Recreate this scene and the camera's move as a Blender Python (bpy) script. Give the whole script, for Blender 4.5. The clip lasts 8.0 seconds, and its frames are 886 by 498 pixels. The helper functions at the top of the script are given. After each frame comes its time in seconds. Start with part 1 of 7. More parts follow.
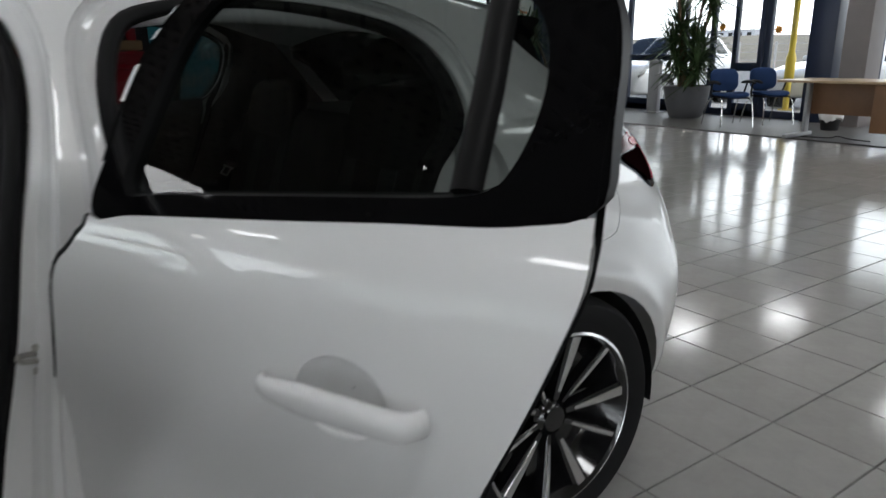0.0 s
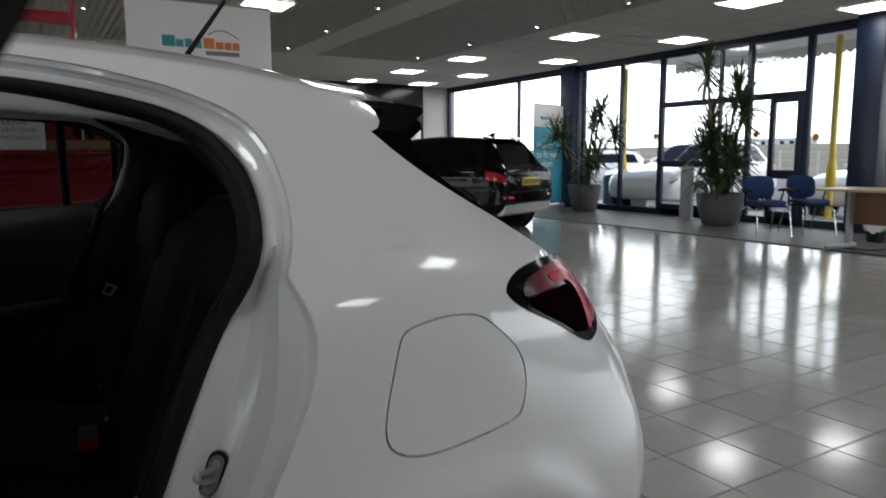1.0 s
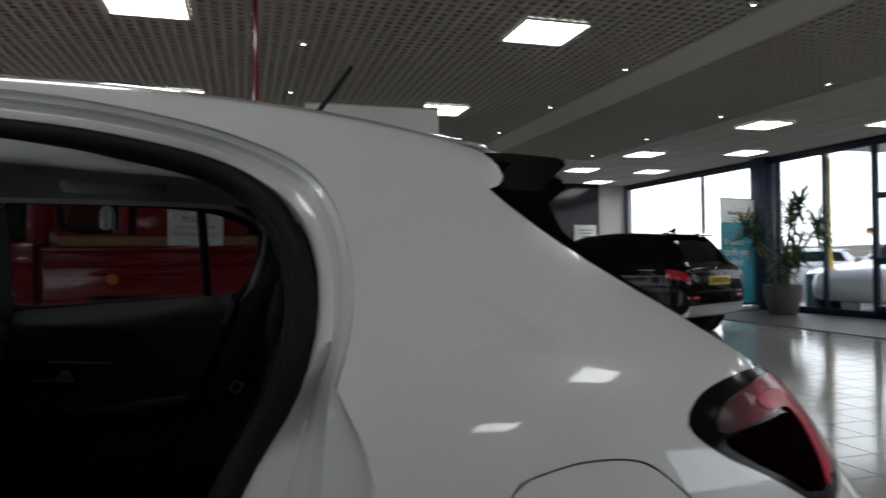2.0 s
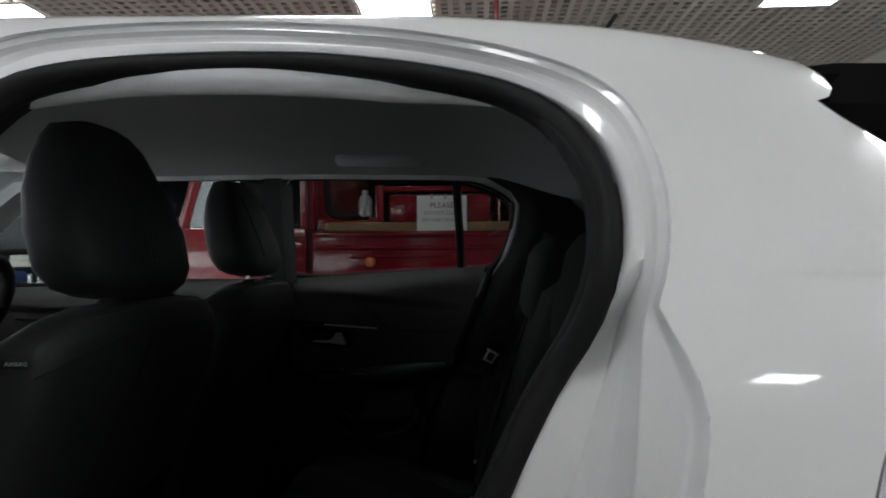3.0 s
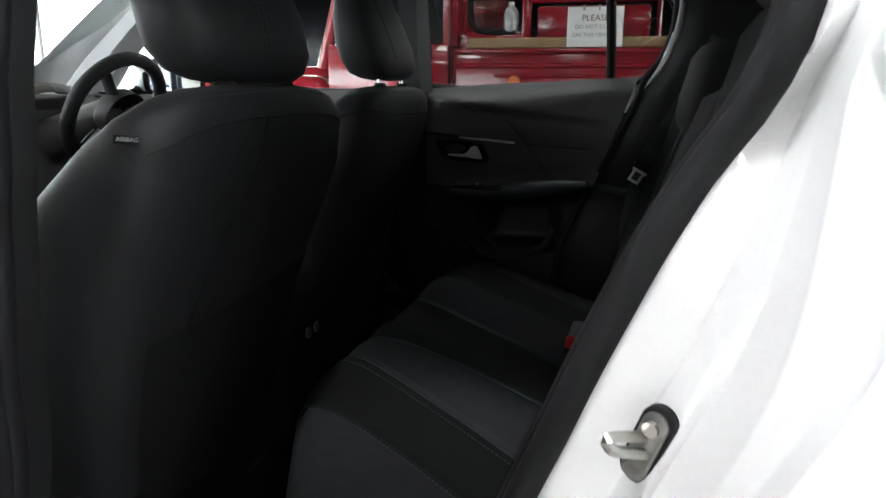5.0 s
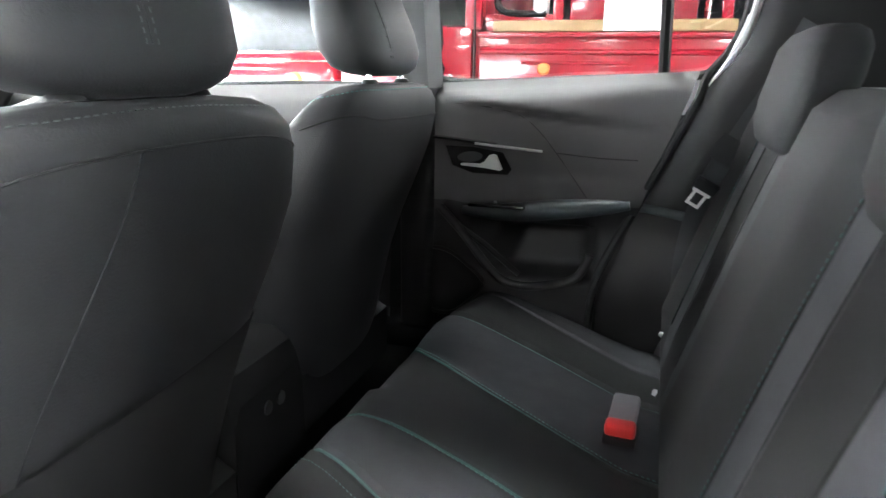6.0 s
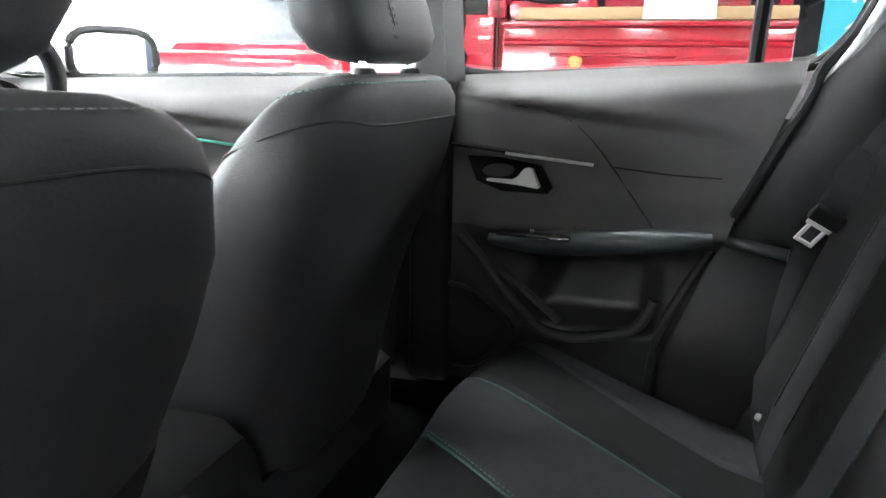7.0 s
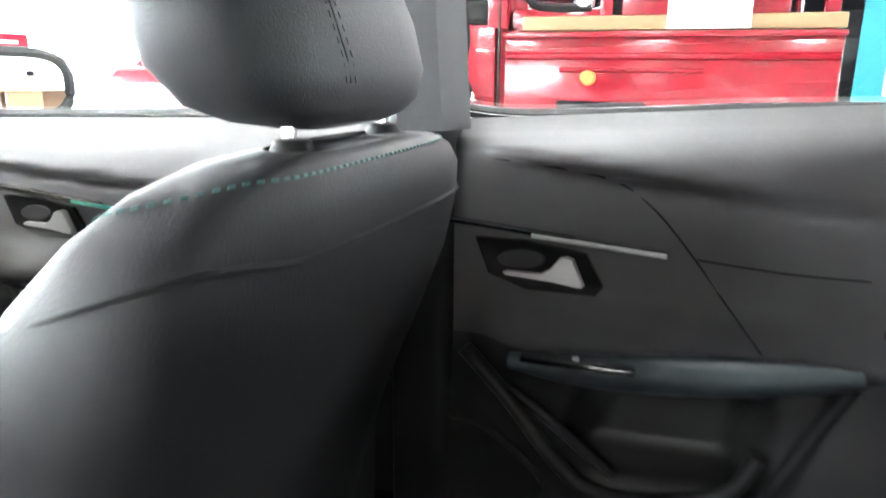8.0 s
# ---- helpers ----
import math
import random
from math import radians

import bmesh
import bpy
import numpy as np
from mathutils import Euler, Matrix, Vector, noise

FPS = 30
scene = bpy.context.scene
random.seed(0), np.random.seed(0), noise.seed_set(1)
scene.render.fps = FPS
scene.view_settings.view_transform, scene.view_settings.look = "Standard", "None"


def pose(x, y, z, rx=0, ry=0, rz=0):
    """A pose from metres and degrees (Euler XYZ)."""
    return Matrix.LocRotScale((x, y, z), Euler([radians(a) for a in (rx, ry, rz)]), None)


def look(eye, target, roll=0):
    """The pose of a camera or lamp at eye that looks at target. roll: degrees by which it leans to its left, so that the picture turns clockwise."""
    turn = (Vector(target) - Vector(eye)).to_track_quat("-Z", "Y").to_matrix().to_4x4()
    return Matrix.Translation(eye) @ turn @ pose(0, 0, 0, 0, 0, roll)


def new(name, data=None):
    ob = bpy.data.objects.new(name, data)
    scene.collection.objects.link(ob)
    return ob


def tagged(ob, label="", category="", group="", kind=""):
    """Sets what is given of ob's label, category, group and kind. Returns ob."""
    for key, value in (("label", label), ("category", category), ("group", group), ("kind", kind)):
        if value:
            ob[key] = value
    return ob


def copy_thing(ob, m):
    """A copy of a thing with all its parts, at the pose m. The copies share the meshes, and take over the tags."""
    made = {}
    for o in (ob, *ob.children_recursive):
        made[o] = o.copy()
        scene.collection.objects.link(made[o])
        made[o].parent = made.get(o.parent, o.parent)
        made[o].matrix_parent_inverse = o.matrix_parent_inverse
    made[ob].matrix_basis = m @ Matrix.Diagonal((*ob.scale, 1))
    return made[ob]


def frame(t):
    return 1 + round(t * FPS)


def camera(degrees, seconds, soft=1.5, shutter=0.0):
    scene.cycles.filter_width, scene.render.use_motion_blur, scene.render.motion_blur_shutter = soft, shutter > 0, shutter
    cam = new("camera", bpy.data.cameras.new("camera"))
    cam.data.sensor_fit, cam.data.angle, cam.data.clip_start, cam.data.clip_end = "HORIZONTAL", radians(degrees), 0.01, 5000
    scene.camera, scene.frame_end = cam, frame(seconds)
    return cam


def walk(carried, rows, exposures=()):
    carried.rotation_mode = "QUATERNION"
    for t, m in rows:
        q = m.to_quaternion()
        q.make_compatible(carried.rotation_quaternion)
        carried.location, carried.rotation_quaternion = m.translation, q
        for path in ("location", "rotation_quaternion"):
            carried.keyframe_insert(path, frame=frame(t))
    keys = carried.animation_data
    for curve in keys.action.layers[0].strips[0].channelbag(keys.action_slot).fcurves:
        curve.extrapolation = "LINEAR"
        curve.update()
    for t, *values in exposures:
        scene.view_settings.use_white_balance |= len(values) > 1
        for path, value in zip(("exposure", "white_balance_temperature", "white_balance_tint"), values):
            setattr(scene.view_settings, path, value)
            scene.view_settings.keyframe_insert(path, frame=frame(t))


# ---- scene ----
# ---------------------------------------------------------------- camera and walk
cam = camera(65.8, 8.0, soft=1.5, shutter=0.3)
PATH = [
    (0, (0.316, -1.861, 1.131), (1.397, -0.271, 0.579), -0.9),
    (0.2, (0.433, -1.831, 1.134), (1.524, -0.233, 0.629), -1.1),
    (0.5, (0.653, -1.778, 1.114), (1.75, -0.155, 0.71), -0.5),
    (0.7, (0.746, -1.732, 1.124), (1.835, -0.095, 0.76), -0.1),
    (1, (0.871, -1.64, 1.12), (1.886, 0.063, 0.855), -0.3),
    (1.5, (1.014, -1.503, 1.13), (1.865, 0.304, 1.029), -0.1),
    (2, (1.062, -1.387, 1.08), (1.621, 0.533, 1.111), -0.6),
    (2.2, (1.029, -1.364, 1.068), (1.414, 0.598, 1.109), -0.8),
    (3.3, (0.998, -1.317, 0.984), (0.766, 0.67, 0.987), 0.2),
    (3.5, (0.992, -1.325, 0.966), (0.67, 0.648, 0.908), 0.5),
    (4, (1.013, -1.334, 0.933), (0.549, 0.59, 0.647), 0.7),
    (4.5, (1.027, -1.318, 0.948), (0.532, 0.569, 0.509), 0.4),
    (5.8, (0.973, -0.941, 0.972), (0.43, 0.921, 0.487), 0.8),
    (6, (0.958, -0.865, 0.983), (0.386, 0.983, 0.474), 0.7),
    (6.5, (0.873, -0.679, 0.944), (0.269, 1.158, 0.433), 0.9),
    (7, (0.842, -0.524, 0.97), (0.229, 1.307, 0.448), 1.0),
    (7.5, (0.821, -0.354, 0.966), (0.22, 1.483, 0.453), 0.9),
    (8, (0.705, -0.123, 1.008), (0.101, 1.716, 0.507), 0.5),
]
EXPOSURE = [(0.0, 0.9), (0.5, 1.05), (1.0, 0.7), (1.5, 0.35), (2.2, 0.3), (3.3, 2.05), (4.0, 2.65), (4.7, 2.7), (5.8, 6.05), (6.5, 6.15), (7.2, 6.2), (8.0, 6.45)]
walk(cam, [(t, look(e, g, r)) for t, e, g, r in PATH], EXPOSURE)

# ---------------------------------------------------------------- world and sun
world = bpy.data.worlds.new("overcast_sky")
scene.world = world
world.use_nodes = True
wt = world.node_tree
sky = wt.nodes.new("ShaderNodeTexSky")
sky.sky_type, sky.sun_disc = "NISHITA", False
sky.sun_elevation, sky.sun_rotation = radians(55), radians(120)
sky.air_density, sky.dust_density = 1.0, 1.0
wt.links.new(sky.outputs[0], wt.nodes["Background"].inputs[0])
wt.nodes["Background"].inputs[1].default_value = 0.15
sun = new("sun", bpy.data.lights.new("sun", "SUN"))
sun.data.energy, sun.data.angle, sun.data.color = 1.2, radians(20), (1.0, 0.97, 0.93)
sun.matrix_world = look((20, -12, 20), (0, 0, 0))
# ---------------------------------------------------------------- materials
def material(name, color, rough=0.5, metal=0.0, vary=0.12, scale=6.0, fine=120.0, bump=0.15, coat=0.0, spec=0.5, rough_vary=0.1, emit=None, strength=0.0, piece=0.0):
    """A surface with variation at two scales and fine relief."""
    m = bpy.data.materials.new(name)
    m.use_nodes = True
    nt = m.node_tree
    N, L = nt.nodes, nt.links
    p = N["Principled BSDF"]
    tc = N.new("ShaderNodeTexCoord")
    n1, n2 = N.new("ShaderNodeTexNoise"), N.new("ShaderNodeTexNoise")
    n1.inputs["Scale"].default_value, n1.inputs["Detail"].default_value = scale, 5
    n2.inputs["Scale"].default_value, n2.inputs["Detail"].default_value = fine, 3
    L.new(tc.outputs["Object"], n1.inputs["Vector"])
    L.new(tc.outputs["Object"], n2.inputs["Vector"])
    mix = N.new("ShaderNodeMath")
    mix.operation = "ADD"
    a, b = N.new("ShaderNodeMath"), N.new("ShaderNodeMath")
    a.operation = b.operation = "MULTIPLY_ADD"
    L.new(n1.outputs["Fac"], a.inputs[0])
    a.inputs[1].default_value, a.inputs[2].default_value = vary * 2, 1 - vary
    L.new(n2.outputs["Fac"], b.inputs[0])
    b.inputs[1].default_value, b.inputs[2].default_value = vary, -vary / 2
    L.new(a.outputs[0], mix.inputs[0])
    L.new(b.outputs[0], mix.inputs[1])
    val = mix.outputs[0]
    if piece:
        oi = N.new("ShaderNodeObjectInfo")
        c = N.new("ShaderNodeMath")
        c.operation = "MULTIPLY_ADD"
        L.new(oi.outputs["Random"], c.inputs[0])
        c.inputs[1].default_value, c.inputs[2].default_value = piece * 2, 1 - piece
        d = N.new("ShaderNodeMath")
        d.operation = "MULTIPLY"
        L.new(val, d.inputs[0])
        L.new(c.outputs[0], d.inputs[1])
        val = d.outputs[0]
    hsv = N.new("ShaderNodeHueSaturation")
    hsv.inputs["Color"].default_value = (*color, 1)
    L.new(val, hsv.inputs["Value"])
    L.new(hsv.outputs[0], p.inputs["Base Color"])
    r = N.new("ShaderNodeMath")
    r.operation = "MULTIPLY_ADD"
    L.new(n1.outputs["Fac"], r.inputs[0])
    r.inputs[1].default_value, r.inputs[2].default_value = rough_vary, max(0.0, rough - rough_vary / 2)
    L.new(r.outputs[0], p.inputs["Roughness"])
    p.inputs["Metallic"].default_value = metal
    p.inputs["Specular IOR Level"].default_value = spec
    p.inputs["Coat Weight"].default_value = coat
    p.inputs["Coat Roughness"].default_value = 0.03
    if bump:
        bp = N.new("ShaderNodeBump")
        bp.inputs["Strength"].default_value, bp.inputs["Distance"].default_value = bump, 0.002
        L.new(n2.outputs["Fac"], bp.inputs["Height"])
        L.new(bp.outputs[0], p.inputs["Normal"])
    if emit:
        p.inputs["Emission Color"].default_value = (*emit, 1)
        p.inputs["Emission Strength"].default_value = strength
    return m


def glass(name, tint=(0.9, 0.93, 0.92), rough=0.0, face=0.05):
    """Thin window glass: part see-through, with a mirror's gloss."""
    m = bpy.data.materials.new(name)
    m.use_nodes = True
    N, L = m.node_tree.nodes, m.node_tree.links
    N.remove(N["Principled BSDF"])
    t, g, mx = N.new("ShaderNodeBsdfTransparent"), N.new("ShaderNodeBsdfGlossy"), N.new("ShaderNodeMixShader")
    lw, pw, ma = N.new("ShaderNodeLayerWeight"), N.new("ShaderNodeMath"), N.new("ShaderNodeMath")
    t.inputs[0].default_value = (*tint, 1)
    g.inputs["Roughness"].default_value = rough
    lw.inputs[0].default_value = 0.5
    pw.operation, ma.operation = "POWER", "MULTIPLY_ADD"
    pw.inputs[1].default_value, ma.inputs[1].default_value, ma.inputs[2].default_value = 5.0, 0.9, face
    L.new(lw.outputs["Facing"], pw.inputs[0])
    L.new(pw.outputs[0], ma.inputs[0])
    L.new(ma.outputs[0], mx.inputs[0])
    L.new(t.outputs[0], mx.inputs[1])
    L.new(g.outputs[0], mx.inputs[2])
    L.new(mx.outputs[0], N["Material Output"].inputs[0])
    return m


PAINT = material("white_car_paint", (0.80, 0.805, 0.81), 0.3, vary=0.015, scale=2, bump=0.0, coat=1.0, rough_vary=0.03)
BLACKGLOSS = material("black_gloss_trim", (0.008, 0.008, 0.009), 0.12, vary=0.1, bump=0.02, coat=0.6, rough_vary=0.04)
RUBBER = material("black_rubber", (0.009, 0.009, 0.010), 0.6, vary=0.2, fine=300, bump=0.1, spec=0.2)
PLASTIC = material("dark_grained_plastic", (0.028, 0.028, 0.029), 0.5, vary=0.15, fine=700, bump=0.25, spec=0.35)
DOORPLASTIC = material("charcoal_door_plastic", (0.052, 0.050, 0.051), 0.5, vary=0.15, fine=700, bump=0.25, spec=0.4)
# darker copy of the door plastic, carrying the shade low on the trims
DARKTRIM = material("shade_dark_door_plastic", (0.015, 0.015, 0.0153), 0.45, vary=0.15, fine=700, bump=0.25, spec=0.3)
BLACKTRIM = material("black_pillar_plastic", (0.011, 0.011, 0.0115), 0.55, vary=0.15, fine=700, bump=0.25, spec=0.3)
FABRIC = material("charcoal_seat_fabric", (0.009, 0.0093, 0.0098), 0.85, vary=0.3, fine=900, bump=0.4, spec=0.2)
LEATHER = material("black_leatherette", (0.0132, 0.0138, 0.0150), 0.6, vary=0.18, fine=450, bump=0.2, spec=0.3)
STITCH = material("pale_teal_stitching", (0.05, 0.13, 0.12), 0.7, vary=0.1)
TEALTRIM = material("teal_accent_trim", (0.05, 0.35, 0.28), 0.4, vary=0.1)
CARPETCAR = material("black_car_carpet", (0.008, 0.008, 0.0085), 0.95, vary=0.4, fine=800, bump=0.5, spec=0.1)
HEADLINER = material("grey_woven_headliner", (0.72, 0.73, 0.735), 0.95, vary=0.08, fine=900, bump=0.2, spec=0.1)
SATINCHROME = material("satin_chrome_plating", (0.66, 0.66, 0.65), 0.3, 0.8, vary=0.05, bump=0.02)
CHROME = material("satin_chrome", (0.75, 0.75, 0.74), 0.18, 1.0, vary=0.05, bump=0.02)
STEEL = material("bare_steel", (0.5, 0.49, 0.46), 0.3, 1.0, vary=0.2, bump=0.1)
ALLOY = material("machined_alloy", (0.68, 0.68, 0.68), 0.25, 0.9, vary=0.06, bump=0.02)
TYRE = material("tyre_rubber", (0.010, 0.010, 0.011), 0.75, vary=0.25, fine=200, bump=0.3, spec=0.2)
GLASS = glass("clear_car_glass", (0.80, 0.84, 0.82))
TINTGLASS = glass("green_tinted_door_glass", (0.24, 0.265, 0.255), face=0.022)
SKYGLOW = material("bright_overcast_haze", (0.9, 0.9, 0.9), 1.0, vary=0.03, scale=0.02, bump=0.0, emit=(0.97, 0.985, 1.0), strength=1.7)
DIMGLASS = glass("tinted_side_glass", (0.20, 0.21, 0.206))
FINBLACK = material("gloss_black_spoiler", (0.004, 0.004, 0.0045), 0.32, vary=0.1, bump=0.0, spec=0.035, rough_vary=0.03)
DARKSTEEL = material("dull_striker_steel", (0.34, 0.335, 0.32), 0.35, 1.0, vary=0.25, bump=0.1)
DARKGLASS = glass("tinted_car_glass", (0.12, 0.13, 0.125))
FRONTGLASS = glass("pale_front_side_glass", (0.52, 0.55, 0.54))
SATINBLACK = material("satin_black_trim", (0.005, 0.005, 0.0055), 0.5, vary=0.15, fine=400, bump=0.05, spec=0.12)
SURROUND = material("gloss_black_window_surround", (0.003, 0.003, 0.0034), 0.05, vary=0.1, bump=0.0, spec=0.10, rough_vary=0.02)
ARMPAD = material("dark_teal_grey_leatherette", (0.018, 0.027, 0.030), 0.45, vary=0.15, fine=450, bump=0.2)
WHITEFRAME = material("pale_aluminium_frame", (0.7, 0.7, 0.7), 0.4, vary=0.05)
PANE = glass("shop_window_glass", (0.94, 0.96, 0.96))
REDLENS = material("red_lamp_lens", (0.75, 0.015, 0.03), 0.1, vary=0.2, scale=20, bump=0.05, coat=0.8)
REDBUTTON = material("red_plastic_button", (0.6, 0.02, 0.02), 0.35, vary=0.08)
BUCKLEGREY = material("grey_buckle_plastic", (0.17, 0.17, 0.19), 0.45, vary=0.08)
GREYPLASTIC = material("grey_plastic", (0.35, 0.36, 0.37), 0.45, vary=0.08)
TILE = material("glazed_floor_tile", (0.42, 0.415, 0.40), 0.11, vary=0.12, scale=9, fine=45, bump=0.13, rough_vary=0.12, spec=0.4, piece=0.05)
GROUT = material("dirty_tile_grout", (0.09, 0.088, 0.085), 0.85, vary=0.35, scale=14, bump=0.3)
CARPET = material("grey_vinyl_floor", (0.075, 0.072, 0.068), 0.5, vary=0.2, scale=5, fine=250, bump=0.2)
CEIL = material("pale_ceiling_tile", (0.66, 0.635, 0.585), 0.9, vary=0.06, fine=200, bump=0.2)
PERF = material("metal_grille_ceiling", (0.46, 0.43, 0.385), 0.6, vary=0.1)
DARKVOID = material("dark_ceiling_void", (0.02, 0.02, 0.02), 0.9, vary=0.3)
LED = material("led_diffuser", (0.9, 0.9, 0.88), 0.5, vary=0.02, emit=(0.97, 0.985, 1.0), strength=7.0)
SPOT = material("spot_lamp_glow", (0.9, 0.9, 0.88), 0.4, vary=0.02, emit=(1.0, 0.98, 0.95), strength=10.0)
WALL = material("grey_plaster_wall", (0.42, 0.41, 0.39), 0.85, vary=0.1, scale=2, bump=0.2)
DARKWALL = material("black_display_wall", (0.008, 0.008, 0.010), 0.22, vary=0.2, scale=2, bump=0.05, spec=0.15)
BLUE = material("navy_painted_frame", (0.006, 0.014, 0.040), 0.4, vary=0.12, scale=3, bump=0.08)
GREYPOST = material("grey_painted_column", (0.22, 0.20, 0.198), 0.6, vary=0.1)
YELLOW = material("yellow_safety_paint", (0.75, 0.55, 0.06), 0.45, vary=0.12, bump=0.1)
WOODTOP = material("light_beech_laminate", (0.45, 0.33, 0.20), 0.35, vary=0.15, scale=4, fine=40, bump=0.05)
WOODPANEL = material("brown_wood_panel", (0.20, 0.10, 0.045), 0.45, vary=0.2, scale=4, fine=40, bump=0.05)
BLUEFABRIC = material("blue_chair_fabric", (0.018, 0.042, 0.115), 0.9, vary=0.2, fine=500, bump=0.3, spec=0.2)
POT = material("grey_stone_planter", (0.12, 0.124, 0.13), 0.6, vary=0.15, fine=150, bump=0.2)
LEAF = material("green_strap_leaf", (0.045, 0.085, 0.028), 0.45, vary=0.45, scale=7, bump=0.1)
TRUNK = material("brown_cane_trunk", (0.16, 0.11, 0.065), 0.85, vary=0.35, fine=60, bump=0.6)
SOIL = material("potting_soil", (0.03, 0.022, 0.015), 0.95, vary=0.4, fine=60, bump=0.8)
BLACKPAINT = material("black_car_paint", (0.004, 0.004, 0.0045), 0.09, vary=0.1, bump=0.0, coat=0.10, spec=0.12, rough_vary=0.03)
SILVER = material("silver_trim", (0.42, 0.42, 0.42), 0.35, 0.4, vary=0.08)
PLATE = material("yellow_number_plate", (0.8, 0.55, 0.02), 0.35, vary=0.05)
INK = material("black_ink", (0.01, 0.01, 0.01), 0.5, vary=0.05)
WHITEPRINT = material("white_print", (0.82, 0.82, 0.80), 0.5, vary=0.03)
TEALPRINT = material("turquoise_banner_print", (0.03, 0.36, 0.47), 0.5, vary=0.05, scale=2)
TEALINK = material("teal_logo_ink", (0.04, 0.30, 0.33), 0.5)
ORANGEINK = material("orange_logo_ink", (0.75, 0.22, 0.06), 0.5)
GREYINK = material("grey_logo_ink", (0.2, 0.2, 0.2), 0.5)
TRUCKRED = material("red_truck_paint", (0.25, 0.006, 0.016), 0.2, vary=0.12, scale=3, bump=0.02, coat=0.7)
OLDWOOD = material("pale_timber_rail", (0.27, 0.175, 0.085), 0.6, vary=0.25, fine=60, bump=0.2)
GREEN = material("green_plastic", (0.02, 0.20, 0.07), 0.45, vary=0.12)
ASPHALT = material("grey_forecourt_asphalt", (0.10, 0.10, 0.10), 0.85, vary=0.25, scale=1.5, fine=80, bump=0.5)
HILL = material("bare_winter_bank", (0.13, 0.11, 0.075), 0.95, vary=0.4, scale=0.6, fine=6, bump=0.3)
CONCRETE = material("grey_concrete", (0.35, 0.34, 0.33), 0.8, vary=0.15, fine=60, bump=0.3)
STAR = material("orange_sticker", (0.75, 0.3, 0.02), 0.5)
BLUEPRINT = material("blue_sign_board", (0.05, 0.22, 0.45), 0.5)
SKYWALL = material("far_facade", (0.5, 0.5, 0.52), 0.8, vary=0.1, scale=0.3)
# ---------------------------------------------------------------- building helpers
def thing(name, label, category, group="", kind="", at=(0, 0, 0), turn=0.0):
    ob = new(name)
    ob.matrix_world = pose(*at, 0, 0, turn)
    return tagged(ob, label, category, group, kind)


def mesh_of(name, bm, mat, smooth=True):
    me = bpy.data.meshes.new(name)
    bm.to_mesh(me)
    bm.free()
    for poly in me.polygons:
        poly.use_smooth = smooth
    for m in mat if isinstance(mat, (list, tuple)) else [mat]:
        me.materials.append(m)
    return me


def part(name, bm, mat, parent=None, label="", smooth=True, sharp=40):
    me = mesh_of(name, bm, mat, smooth)
    if smooth and sharp:
        me.set_sharp_from_angle(angle=radians(sharp))
    ob = new(name, me)
    if parent is not None:
        ob.parent = parent
    if label:
        ob["label"] = label
    return ob


def box(bm, c, s, rot=None, bevel=0.0, seg=2):
    """A box with centre c and size s, its edges rounded by bevel."""
    m = Matrix.Translation(c) @ (rot.to_4x4() if rot else Matrix.Identity(4)) @ Matrix.Diagonal((*s, 1))
    made = bmesh.ops.create_cube(bm, size=1, matrix=m)["verts"]
    if bevel:
        edges = list({e for v in made for e in v.link_edges})
        bmesh.ops.bevel(bm, geom=edges, offset=bevel, segments=seg, profile=0.5, affect="EDGES", clamp_overlap=True)
    return bm


def boxed(c, s, rot=None, bevel=0.0, seg=2):
    return box(bmesh.new(), c, s, rot, bevel, seg)


def rod(bm, a, b, r, r2=None, seg=12):
    a, b = Vector(a), Vector(b)
    d = b - a
    m = Matrix.Translation((a + b) / 2) @ d.to_track_quat("Z", "Y").to_matrix().to_4x4()
    bmesh.ops.create_cone(bm, cap_ends=True, segments=seg, radius1=r, radius2=r if r2 is None else r2, depth=d.length, matrix=m)
    return bm


def rodded(a, b, r, r2=None, seg=12):
    return rod(bmesh.new(), a, b, r, r2, seg)


def loft(bm, loops, closed=True, cap=False):
    """Skin between loops of equal length."""
    rows = [[bm.verts.new(p) for p in loop] for loop in loops]
    n = len(rows[0])
    for r0, r1 in zip(rows, rows[1:]):
        for i in range(n if closed else n - 1):
            j = (i + 1) % n
            bm.faces.new((r0[i], r0[j], r1[j], r1[i]))
    if cap:
        bm.faces.new(rows[0])
        bm.faces.new(list(reversed(rows[-1])))
    return bm


def tube(bm, path, r, seg=10, closed=False, flat=1.0, side=None):
    """A round or flattened bar along a line of points."""
    pts = [Vector(p) for p in path]
    n = len(pts)
    loops = []
    ref = Vector(side) if side else Vector((0.13, 0.21, 0.97))
    for i, p in enumerate(pts):
        a = pts[(i - 1) % n] if closed else pts[max(i - 1, 0)]
        b = pts[(i + 1) % n] if closed else pts[min(i + 1, n - 1)]
        d = (b - a).normalized()
        u = ref.cross(d).normalized()
        v = d.cross(u)
        rr = r(i / max(n - 1, 1)) if callable(r) else r
        loops.append([p + u * math.cos(k) * rr + v * math.sin(k) * rr * flat for k in (2 * math.pi * j / seg for j in range(seg))])
    if closed:
        loops.append(loops[0])
    loft(bm, loops, True, not closed)
    bmesh.ops.remove_doubles(bm, verts=bm.verts, dist=1e-5)
    bmesh.ops.recalc_face_normals(bm, faces=bm.faces)
    return bm


